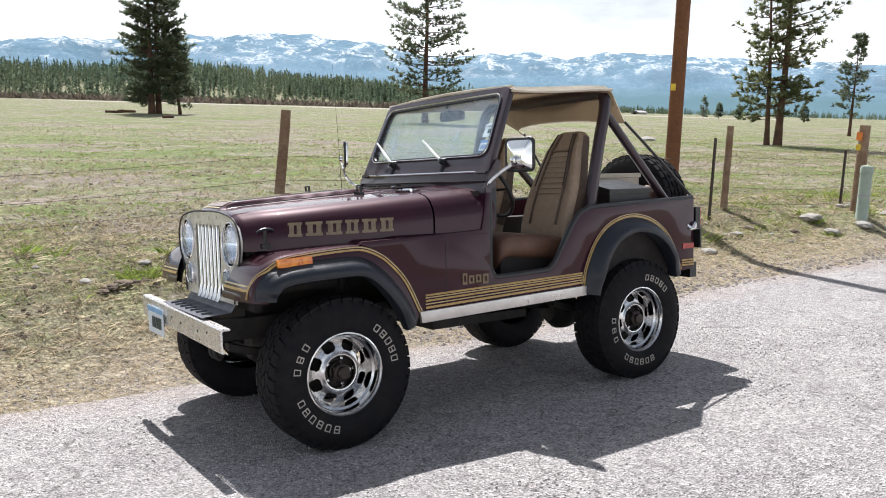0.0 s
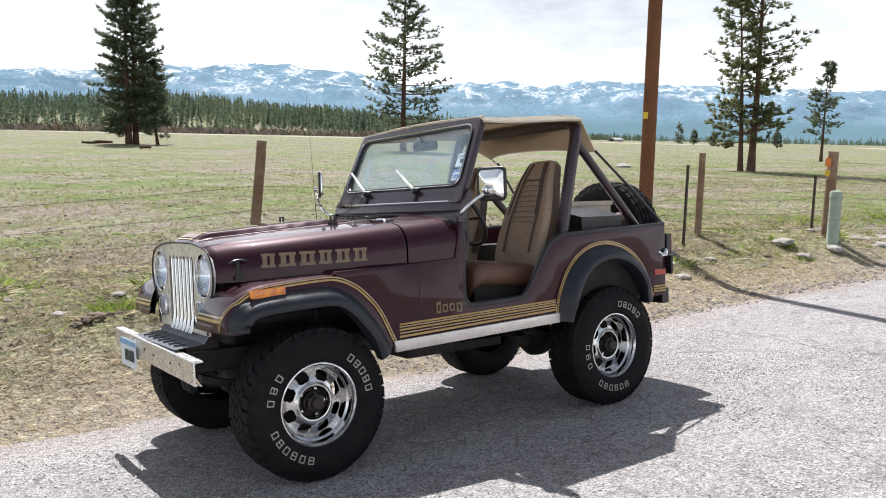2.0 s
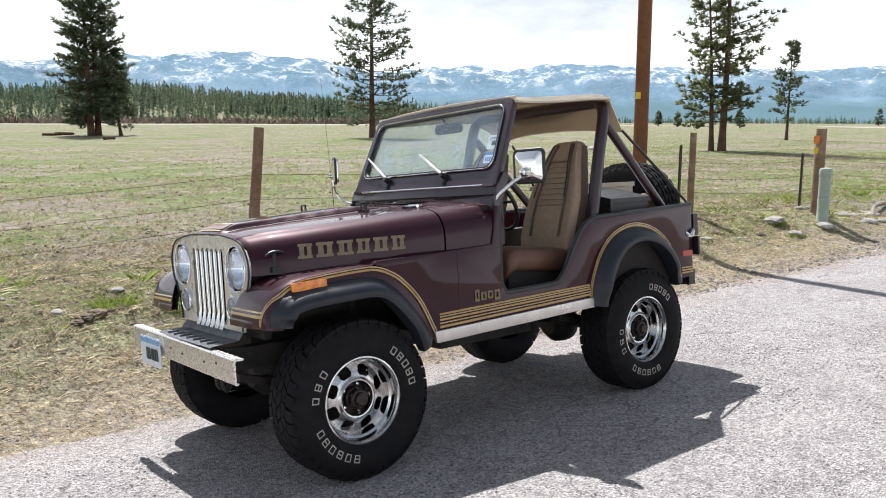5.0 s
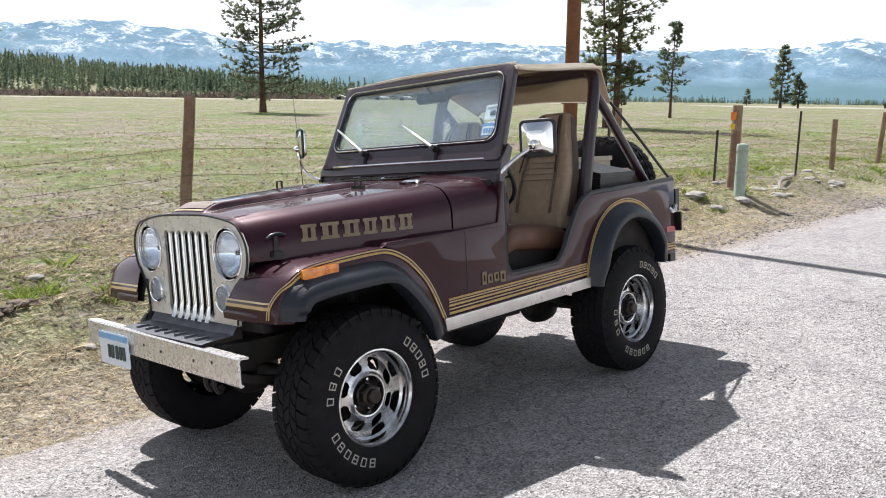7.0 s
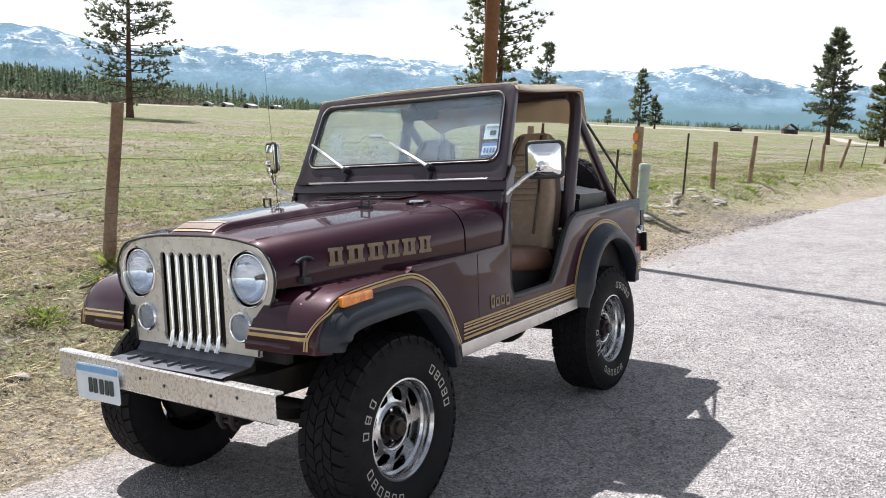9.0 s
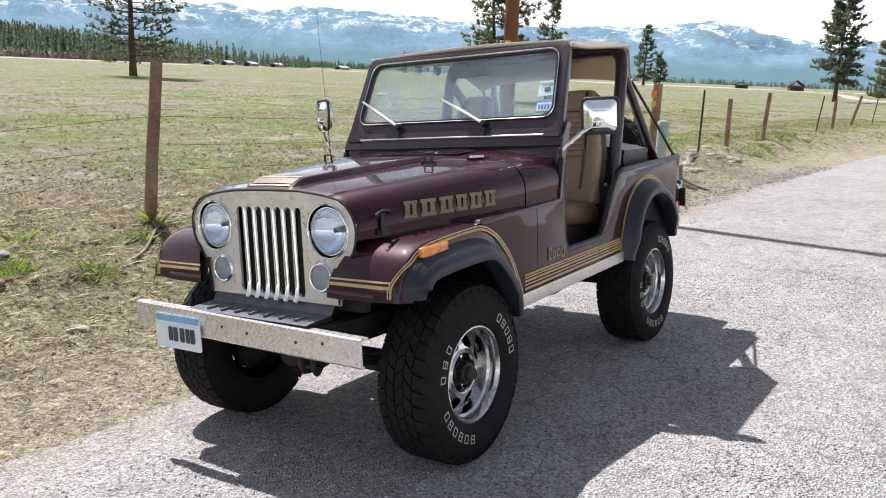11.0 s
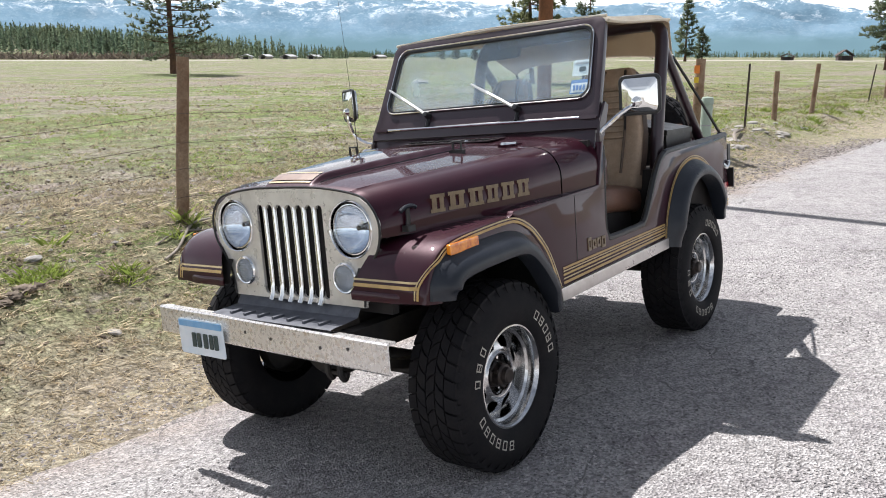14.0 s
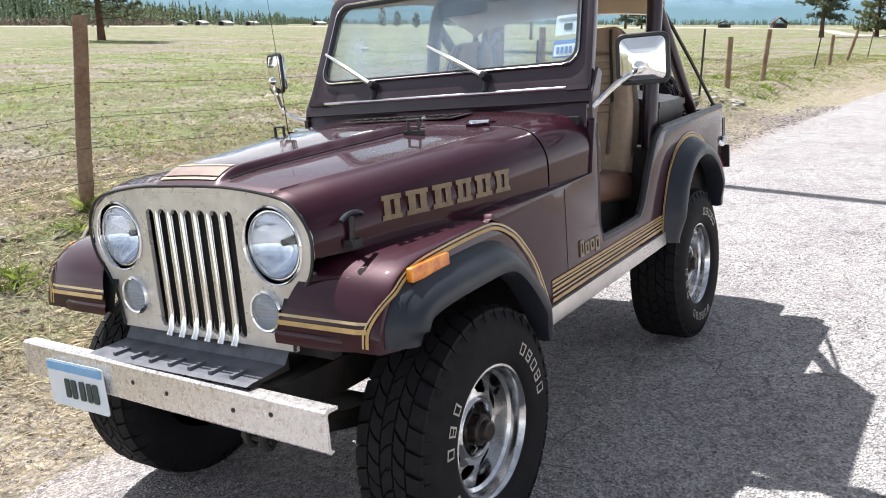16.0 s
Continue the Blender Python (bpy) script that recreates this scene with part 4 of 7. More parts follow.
for s in (-1, 1):
    part("hinge", slab(rounded(-0.05, 0.04, -0.008, 0.008, 0.006), [], lambda u, v, d: on_screen(s * 0.635 + u, 0.050 + v, 0.018 + d), 0.014), FRAME_PAINT, ws, smooth=30)
    part("side_bracket", slab([(0.84, 1.22), (0.90, 1.22), (0.955, 1.36), (0.92, 1.38), (0.86, 1.29)], [], lambda u, v, d: (u, s * (0.688 + d), v), 0.012), FRAME_PAINT, ws, bevel=0.003)
def cowl_z(y, x=0.79):
    """Height of the cowl's skin at y."""
    ring = [(p[1], p[2]) for p in hood_ring(x, False)]
    ring.sort()
    for (ya, za), (yb, zb) in zip(ring, ring[1:]):
        if ya <= y <= yb and yb > ya:
            return za + (zb - za) * (y - ya) / (yb - ya)
    return ring[0][1]


part("base_panel", loft([[(0.838, y, cowl_z(y, 0.83) - 0.006), (0.858, y, 1.246), (0.864, y, 1.258)] for y in np.linspace(-0.675, 0.675, 41)]), FRAME_PAINT, car, smooth=True)


def wiper(pivot_y, tip_y, tip_v):
    a = on_screen(pivot_y, 0.118, 0.03)
    b = on_screen(tip_y, tip_v, 0.026)
    arm = part("wiper", tube([a, a.lerp(b, 0.45) + WS_OUT * 0.012, a.lerp(b, 0.62) + WS_OUT * 0.006], [0.009, 0.009, 0.008], 6), BRIGHT, ws, "bright metal windscreen wiper", True)
    part("blade", tube([a.lerp(b, 0.18), a.lerp(b, 0.6) + WS_OUT * 0.002, b], [0.007, 0.009, 0.006], 5), BRIGHT, arm, smooth=True)
    part("pivot", lathe([(0.0, 0.03), (0.014, 0.028), (0.018, 0.0), (0.02, -0.02)], Matrix.Translation(a) @ WS_OUT.to_track_quat("Z", "Y").to_matrix().to_4x4(), 14), BLACK, arm, smooth=True)
    part("motor_stub", tube([on_screen(pivot_y, 0.118, 0.02), on_screen(pivot_y, 0.06, 0.022)], 0.011, 7), BLACK, arm)


wiper(-0.245, 0.065, 0.275)
wiper(0.315, 0.63, 0.29)

# stickers inside the screen, with plain bars for their print
for u0, u1, v0, v1, mt in ((-0.605, -0.505, 0.275, 0.355, PAPER), (-0.60, -0.505, 0.185, 0.255, BLUE_INK)):
    st = part("sticker", slab(rounded(u0, u1, v0, v1, 0.006), [], lambda u, v, d: on_screen(u, v, -0.004 - d), 0.0015), mt, ws, "small windscreen sticker")
    if mt is BLUE_INK:
        part("sticker_field", slab(rounded(u0 + 0.006, u1 - 0.006, v0 + 0.006, v1 - 0.018, 0.004), [], lambda u, v, d: on_screen(u, v, -0.002 - d), 0.001), PAPER, st)
        for k in range(4):
            part("print_bar", slab(rounded(u0 + 0.016 + 0.017 * k, u0 + 0.027 + 0.017 * k, v0 + 0.016, v0 + 0.042, 0.002), [], lambda u, v, d: on_screen(u, v, -0.0005 - d), 0.0008), BLUE_INK, st)
    else:
        part("print_bar", slab(rounded(u0 + 0.03, u1 - 0.035, v0 + 0.02, v0 + 0.045, 0.006), [], lambda u, v, d: on_screen(u, v, -0.002 - d), 0.001), INK, st)
        part("print_bar", slab(rounded(u0 + 0.01, u1 - 0.01, v1 - 0.022, v1 - 0.012, 0.002), [], lambda u, v, d: on_screen(u, v, -0.002 - d), 0.001), GREY_PLASTIC, st)
mir = part("inside_mirror", slab(rounded(-0.115, 0.115, -0.03, 0.03, 0.025), [], lambda u, v, d: (1.10 + d + 0.1 * abs(u) * 0, u - 0.02, 1.665 + v), 0.03), BLACK, ws, "black inside mirror", 30, 0.005)
part("stem", tube([on_screen(-0.02, WS_LEN - 0.05, -0.01), (1.11, -0.02, 1.68)], 0.008, 6), BLACK, mir)


# outside mirrors
def outside_mirror(side, centre, turn, arm):
    rot = pose(0, 0, 0, 0, 0, turn).to_3x3()
    edge = rounded(-0.085, 0.085, -0.08, 0.08, 0.022)
    shell = [[Vector(centre) + rot @ Vector((d, u * k, v * k - (0.01 if k < 0.7 else 0))) for u, v in edge] for k, d in ((0.97, 0.018), (1.0, 0.012), (1.0, 0.0), (0.93, -0.009), (0.60, -0.022), (0.56, -0.023), (0.3, -0.0245))]
    root = part("outside_mirror", loft(shell, True, True), CHROME, car, "chrome outside mirror on a bent arm", 25)
    part("rim", tube([Vector(centre) + pose(0, 0, 0, 0, 0, turn).to_3x3() @ Vector((-0.002, u * 1.03, v * 1.03)) for u, v in rounded(-0.085, 0.085, -0.08, 0.08, 0.022) + [(0.085, 0.058)]], 0.008, 6), BLACK, root, smooth=True)
    part("arm", tube(curve_points(arm, 5), [0.011] * (len(arm) * 5 - 4), 8), CHROME, root, smooth=True)
    m = Matrix.Translation(arm[-1]) @ pose(0, 0, 0, 0, -90, turn)
    part("ball_joint", lathe([(0.0, 0.03), (0.018, 0.024), (0.024, 0.0), (0.02, -0.02), (0.0, -0.03)], m, 14), CHROME, root, smooth=True)
    b = Vector(arm[0])
    part("clamp", box(b.x - 0.02, b.x + 0.02, b.y - 0.010, b.y + 0.010, b.z - 0.035, b.z + 0.004), FRAME_PAINT, root, bevel=0.006)
    return root


outside_mirror(-1, (0.955, -0.855, 1.395), 14, [(0.86, -0.695, 1.235), (0.87, -0.73, 1.27), (0.905, -0.775, 1.315), (0.93, -0.82, 1.345), (0.925, -0.85, 1.365)])
outside_mirror(1, (0.80, 0.80, 1.465), -27, [(0.86, 0.69, 1.24), (0.835, 0.745, 1.255), (0.80, 0.785, 1.30), (0.775, 0.79, 1.37), (0.775, 0.79, 1.43)])
part("antenna", tube([(0.70, 0.67, 1.20), (0.69, 0.675, 1.5), (0.67, 0.69, 2.05)], [0.0025, 0.0012, 0.0007], 5), UNDER, car)
# hood catches, loop and hinges
for s in (-1, 1):
    w0 = table(HOOD, -0.33)[0]
    latch = part("hood_catch", tube([(-0.33, s * (w0 + 0.012), 0.975), (-0.331, s * (w0 + 0.016), 1.02), (-0.331, s * (w0 + 0.016), 1.052)], [0.010, 0.008, 0.009], 8), BLACK, car, "black rubber hood catch with a T handle", True)
    handle = curve_points([(-0.372, s * (w0 + 0.018), 1.044), (-0.355, s * (w0 + 0.020), 1.055), (-0.331, s * (w0 + 0.021), 1.060), (-0.307, s * (w0 + 0.022), 1.057), (-0.292, s * (w0 + 0.022), 1.051)], 4)
    part("handle", tube(handle, 0.0075, 8), FLARE, latch, smooth=True)
    part("bracket", box(-0.35, -0.31, min(s * w0, s * (w0 + 0.03)), max(s * w0, s * (w0 + 0.03)), 0.968, 0.99), BLACK, latch, bevel=0.004)
for y, x in ((-0.30, 0.30), (0.30, 0.28)):
    z = table(HOOD, x)[1] + 0.002
    loop = part("tie_down_loop", tube([(x, y - 0.022, z - 0.01), (x, y - 0.022, z + 0.04), (x, y + 0.022, z + 0.04), (x, y + 0.022, z - 0.01)], 0.006, 6), BLACK, car, "black tie-down loop on the hood")
    part("loop_foot", box(x - 0.012, x + 0.012, y - 0.035, y + 0.035, z - 0.012, z + 0.004), BLACK, loop, bevel=0.003)
for y in (-0.42, 0.42):
    hinge = part("hood_hinge", box(0.47, 0.60, y - 0.022, y + 0.022, 1.205, 1.222), PAINT, car, "painted steel hood hinge", bevel=0.005)
    part("pin", tube([(0.527, y - 0.04, 1.222), (0.527, y + 0.04, 1.222)], 0.009, 8), CHROME, hinge, smooth=True)
    for x in (0.485, 0.58):
        part("bolt", lathe([(0.0, 0.008), (0.008, 0.006), (0.01, 0.0)], Matrix.Translation((x, y, 1.2215)), 8), CHROME, hinge, smooth=True)
part("washer_nozzle", lathe([(0.0, 0.012), (0.008, 0.010), (0.010, 0.004), (0.013, 0.0), (0.013, -0.01)], Matrix.Translation((0.62, -0.12, 1.236)), 12), CHROME, car, "chrome washer nozzle on the cowl", True)
vent = part("cowl_vent", slab(rounded(0.60, 0.76, -0.26, 0.26, 0.02), [], lambda u, v, d: (u, v, 1.236 + 0.006 * (u - 0.6) / 0.16 + d), 0.004), FRAME_PAINT, car, "slotted cowl vent panel", 30)
for k in range(9):
    part("slot", box(0.62, 0.74, -0.225 + k * 0.056, -0.207 + k * 0.056, 1.2395, 1.2475), BLACK, vent)


# bumper, plate, gravel pan
def bumper_shape():
    prof = [(-0.545, 0.637), (-0.585, 0.640), (-0.592, 0.634), (-0.592, 0.532), (-0.586, 0.525), (-0.572, 0.527), (-0.572, 0.533), (-0.580, 0.535), (-0.583, 0.540), (-0.583, 0.626), (-0.578, 0.630), (-0.545, 0.629)]
    rings = []
    for y in np.linspace(-0.615, 0.70, 14):
        tilt = 0.012 * (y / 0.66)
        rings.append([(x, y, z + tilt + 0.0012 * noise.noise((y * 6, z * 9, 1))) for x, z in prof])
    return loft(rings, True, True)


bumper = part("bumper", bumper_shape(), STEEL, car, "worn flat steel bumper", 35)
for y in (-0.43, -0.29, -0.02, 0.13):
    m = Matrix.Translation((-0.5945, y, 0.583 + 0.01 * math.sin(y * 9))) @ FWD
    part("bolt_hole", lathe([(0.0, 0.0), (0.0062, 0.0), (0.007, -0.004)], m, 12), DARK, bumper)
plate = part("number_plate", slab(rounded(0.255, 0.555, 0.466, 0.618, 0.014), [], lambda u, v, d: (-0.606 + d + (0.618 - v) * 0.02, u, v), 0.002), PLATE, bumper, "pale blue and white number plate")
part("plate_band", slab(rounded(0.262, 0.548, 0.585, 0.612, 0.006), [], lambda u, v, d: (-0.6085 + d, u, v), 0.002), PLATE_BLUE, plate)
for k, (u, w) in enumerate(((0.452, 0.026), (0.418, 0.026), (0.375, 0.028), (0.338, 0.024), (0.306, 0.026))):
    part("plate_bar", slab(rounded(u - w / 2, u + w / 2, 0.500, 0.562, 0.006), [], lambda a, v, d: (-0.6085 + d, a, v), 0.002), INK, plate)
pan = part("gravel_pan", loft([[(x, y, z) for y in np.linspace(-0.34, 0.36, 9)] for x, z in ((-0.582, 0.644), (-0.56, 0.648), (-0.50, 0.650), (-0.44, 0.655), (-0.41, 0.70))]), PAN, car, "scuffed bare grey steel pan behind the bumper")
for k in range(7):
    y = -0.26 + k * 0.085
    part("pan_rib", box(-0.560, -0.505, y - 0.006, y + 0.006, 0.646, 0.658), PAN, pan, bevel=0.002)
for y in (-0.30, -0.235):
    part("tow_bracket", tube(curve_points([(-0.50, y, 0.54), (-0.515, y, 0.49), (-0.512, y, 0.45), (-0.495, y, 0.43), (-0.478, y, 0.45)], 4), 0.012, 7), UNDER, car, "grimy steel tow bracket", True)
part("tow_pin", tube([(-0.50, -0.325, 0.455), (-0.50, -0.205, 0.455)], 0.010, 8), UNDER, car)


# wheels; axis along z, outer face at +z
def tyre_mesh():
    prof = [(0.193, 0.100), (0.204, 0.116), (0.225, 0.126), (0.27, 0.131), (0.305, 0.127), (0.332, 0.114), (0.350, 0.102), (0.3585, 0.088), (0.3605, 0.0), (0.3585, -0.088), (0.350, -0.102), (0.332, -0.113), (0.305, -0.121), (0.27, -0.124), (0.235, -0.120), (0.212, -0.113), (0.195, -0.104)]
    bm = lathe(prof, None, 64)
    return bm


def tread_mesh():
    """Close-set all-terrain blocks: five interlocking rows with narrow zigzag grooves."""
    bm = bmesh.new()
    count = 38
    rnd = random.Random(3)
    pitch = 2 * math.pi / count
    rows = ((0.063, 0.107, 0.0, 0.10, 0.0), (0.0225, 0.0595, 0.45, 0.26, 0.10), (-0.0185, 0.019, 0.1, -0.24, -0.10), (-0.0595, -0.022, 0.6, 0.26, 0.10), (-0.107, -0.063, 0.2, -0.10, 0.0))
    for k in range(count):
        for h0, h1, shift, skew, notch in rows:
            a = (k + shift + rnd.uniform(-0.03, 0.03)) * pitch
            half = pitch * 0.5 * (0.91 + rnd.uniform(-0.03, 0.02))
            mid = (h0 + h1) / 2
            edge = abs(mid) > 0.07
            # a six-cornered block whose ends run zigzag across the row
            ends = ((h0, -1, -skew), (mid, -1, notch), (h1, -1, skew), (h1, 1, skew), (mid, 1, notch), (h0, 1, -skew))
            v = []
            for rr, shrink in ((0.352, 1.0), (0.3705, 0.94)):
                for hh, side, sk in ends:
                    q = hh if shrink == 1.0 else mid + (hh - mid) * 0.95
                    drop = 0.008 if edge and abs(hh) > 0.09 and shrink < 1 else 0.0
                    ang = a + side * half * shrink + sk * pitch
                    v.append(bm.verts.new(((rr - drop) * math.cos(ang), (rr - drop) * math.sin(ang), q)))
            bm.faces.new(v[6:])
            for i in range(6):
                j = (i + 1) % 6
                bm.faces.new((v[i], v[j], v[6 + j], v[6 + i]))
        for sgn in (1, -1):
            a = (k + 0.3) * pitch
            pts = [(rr * math.cos(a + da), rr * math.sin(a + da), sgn * hh) for rr, hh in ((0.330, 0.1165), (0.359, 0.105), (0.353, 0.094), (0.324, 0.110)) for da in (-0.045, 0.045)]
            v = [bm.verts.new(p) for p in pts]
            for f in ((0, 1, 3, 2), (2, 3, 5, 4), (0, 2, 4, 6), (1, 7, 5, 3)):
                bm.faces.new([v[i] for i in f])
    return bm


def mud_tread_mesh():
    """Coarse open lugs, as on the spare."""
    bm = bmesh.new()
    count = 34
    rnd = random.Random(3)
    for k in range(count):
        a0 = 2 * math.pi * k / count
        for h0, h1, w, sh, skew in ((0.064, 0.106, 0.056, 0.0, 0.02), (0.020, 0.058, 0.050, 0.5, 0.07), (-0.020, 0.014, 0.048, 0.1, -0.06), (-0.058, -0.025, 0.050, 0.6, 0.07), (-0.106, -0.064, 0.056, 0.05, -0.02)):
            a = a0 + sh * 2 * math.pi / count + rnd.uniform(-0.012, 0.012)
            half = w / 0.37 / 2 * rnd.uniform(0.9, 1.08)
            edge = abs(h0) > 0.05 and abs(h1) > 0.05
            pts = []
            for rr, gr in ((0.347, 1.0), (0.368 if edge else 0.371, 0.88)):
                for hh, da in ((h0, -half), (h1, -half + skew), ((h0 + h1) / 2, half + skew * 1.5), (h0, half)) if not edge else ((h0, -half), (h1, -half + skew), (h1, half + skew), (h0, half)):
                    q = hh if not (edge and abs(hh) > 0.09) else math.copysign(0.108 if rr < 0.36 else 0.101, hh)
                    pts.append((rr * math.cos(a + da * gr), rr * math.sin(a + da * gr), q))
            v = [bm.verts.new(p) for p in pts]
            for f in ((4, 5, 6, 7), (0, 1, 5, 4), (1, 2, 6, 5), (2, 3, 7, 6), (3, 0, 4, 7)):
                bm.faces.new([v[i] for i in f])
        for sgn in (1, -1):
            a = a0 + 0.12
            pts = [(rr * math.cos(a + da), rr * math.sin(a + da), sgn * hh) for rr, hh in ((0.326, 0.1175), (0.357, 0.106), (0.351, 0.094), (0.321, 0.110)) for da in (-0.03, 0.03)]
            v = [bm.verts.new(p) for p in pts]
            for f in ((0, 1, 3, 2), (2, 3, 5, 4), (0, 2, 4, 6), (1, 7, 5, 3)):
                bm.faces.new([v[i] for i in f])
    return bm


def letter_mesh(kind):
    """One outlined white bar of the raised sidewall print, lying at angle 0."""
    bm = bmesh.new()
    w, t = radians(6.6), radians(1.25)
    lo, hi = 0.242, 0.278
    cells = [(0, t, lo, hi), (w - t, w, lo, hi), (t, w - t, lo, lo + 0.005), (t, w - t, hi - 0.005, hi)]
    if kind:
        cells.append((t, w - t, 0.257, 0.262))
    for a0, a1, r0, r1 in cells:
        bm.faces.new([bm.verts.new((r * math.cos(a), r * math.sin(a), 0.1328 - max(0.262 - r, 0) * 0.10)) for a, r in ((a0, r0), (a1, r0), (a1, r1), (a0, r1))])
    bmesh.ops.remove_doubles(bm, verts=bm.verts, dist=0.0002)
    return bm


def rim_mesh():
    barrel = [(0.196, 0.096), (0.2005, 0.104), (0.1995, 0.111), (0.193, 0.112), (0.186, 0.103), (0.1825, 0.088), (0.180, 0.068), (0.170, 0.060), (0.1675, 0.046), (0.163, 0.028)]
    bowl = ((0.099, 0.050), (0.118, 0.0445), (0.138, 0.035), (0.153, 0.025), (0.159, 0.020))
    disc = [(r, table(bowl, r)[0]) for r in np.linspace(0.159, 0.099, 24)]
    centre = [(0.097, 0.051), (0.093, 0.055), (0.088, 0.058), (0.082, 0.057), (0.077, 0.050), (0.075, 0.034), (0.074, 0.012)]
    rows = barrel + disc + centre
    seg, n = 224, 8
    bm = bmesh.new()
    vs = []
    for r, h in rows:
        vs.append([bm.verts.new((r * math.cos(2 * math.pi * k / seg), r * math.sin(2 * math.pi * k / seg), h)) for k in range(seg)])
    for i in range(len(rows) - 1):
        r = (rows[i][0] + rows[i + 1][0]) / 2
        for k in range(seg):
            # eight rounded windows, a little wider at the outside
            turn = (k % (seg // n) + 0.5) / (seg // n) - 0.5
            across = abs(turn * 2 * math.pi / n * r) / (0.031 * (0.55 + 0.45 * r / 0.131))
            if (abs(r - 0.131) / 0.025) ** 3 + across ** 3 > 1:
                bm.faces.new((vs[i][k], vs[i][(k + 1) % seg], vs[i + 1][(k + 1) % seg], vs[i + 1][k]))
    loose = [v for v in bm.verts if not v.link_faces]
    bmesh.ops.delete(bm, geom=loose, context="VERTS")
    # the windows' edges are pressed inward
    rim_edges = [e for e in bm.edges if e.is_boundary and 0.100 < (e.verts[0].co.xy.length + e.verts[1].co.xy.length) / 2 < 0.1565]
    out = bmesh.ops.extrude_edge_only(bm, edges=rim_edges)
    for g in out["geom"]:
        if isinstance(g, bmesh.types.BMVert):
            g.co.z -= 0.010
    return bm


def hub_mesh():
    bm = lathe([(0.074, 0.010), (0.062, 0.014), (0.054, 0.016), (0.052, 0.040), (0.046, 0.046), (0.045, 0.072), (0.040, 0.078), (0.033, 0.080), (0.031, 0.096), (0.024, 0.100), (0.0, 0.100)], None, 14)
    for k in range(6):
        a = math.pi * k / 3
        box(-0.006, 0.006, 0.040, 0.050, 0.045, 0.070, bm, Matrix.Rotation(a, 4, "Z"))
    return bm


def stored(name, bm, mat, smooth):
    ob = part(name, bm, mat, None, "", smooth)
    me = ob.data
    bpy.data.objects.remove(ob)
    return me


WHEEL = {"rim": stored("rim", rim_mesh(), WHEEL_CHROME, 30), "tyre": stored("tyre", tyre_mesh(), RUBBER, 40), "tread": stored("tread", tread_mesh(), RUBBER, 25), "mud": stored("tread", mud_tread_mesh(), RUBBER, 25), "hub": stored("hub", hub_mesh(), HUB, 30),
         "drum": stored("drum", lathe([(0.0, -0.03), (0.14, -0.03), (0.15, -0.04), (0.15, -0.10)], None, 28), UNDER, 30), "nut": stored("nut", lathe([(0.0, 0.034), (0.0085, 0.032), (0.0105, 0.010)], None, 6), CHROME, False),
         "bar_a": stored("bar_a", letter_mesh(0), WHITE_RUBBER, False), "bar_b": stored("bar_b", letter_mesh(1), WHITE_RUBBER, False)}


def wheel(m, name="wheel"):
    w = new(name, WHEEL["rim"])
    w.parent, w.matrix_basis = car, m
    w["label"] = "chrome steel wheel with eight windows"
    for nm, key, lab in (("tyre", "tyre", "black all-terrain tyre"), ("tread", "mud" if name == "spare_wheel" else "tread", "coarse open tread lugs" if name == "spare_wheel" else "close-set tread blocks"), ("hub", "hub", "dark locking hub"), ("brake_drum", "drum", "")):
        c = new(nm, WHEEL[key])
        c.parent = w
        if lab:
            c["label"] = lab
        if nm == "tread":
            c["kind"] = "stuff"
    for k in range(5):
        a = 2 * math.pi * k / 5
        c = new("lug_nut", WHEEL["nut"])
        c.parent, c.location = w, (0.0635 * math.cos(a), 0.0635 * math.sin(a), 0)
    for start, count, pitch in ((7, 5, 10.2), (199, 6, 10.6), (140, 3, 13.0)):
        for k in range(count):
            c = new("sidewall_shape", WHEEL["bar_b" if k % 2 else "bar_a"])
            c.parent, c.rotation_euler = w, (0, 0, radians(start + pitch * k))
    return w


LEFT = Matrix(((1, 0, 0, 0), (0, 0, -1, 0), (0, 1, 0, 0), (0, 0, 0, 1)))   # outer face towards the car's left
for x, y, z, spin in ((-0.04, -0.630, 0.366, 0), (2.01, -0.617, 0.392, 32)):
    wheel(Matrix.Translation((x, y, z)) @ LEFT @ pose(0, 0, 0, 0, 0, spin))
for x, z, spin in ((-0.04, 0.366, 70), (2.01, 0.392, 10)):
    wheel(Matrix.Translation((x, 0.620, z)) @ pose(0, 0, 0, 0, 0, 180) @ LEFT @ pose(0, 0, 0, 0, 0, spin))
AFT = Matrix(((0, 0, 1, 0), (0, 1, 0, 0), (-1, 0, 0, 0), (0, 0, 0, 1)))
wheel(Matrix.Translation((2.71, -0.07, 1.06)) @ AFT, "spare_wheel")
part("spare_carrier", tube([(2.55, -0.07, 1.0), (2.71, -0.07, 1.06)], 0.05, 10), UNDER, car)

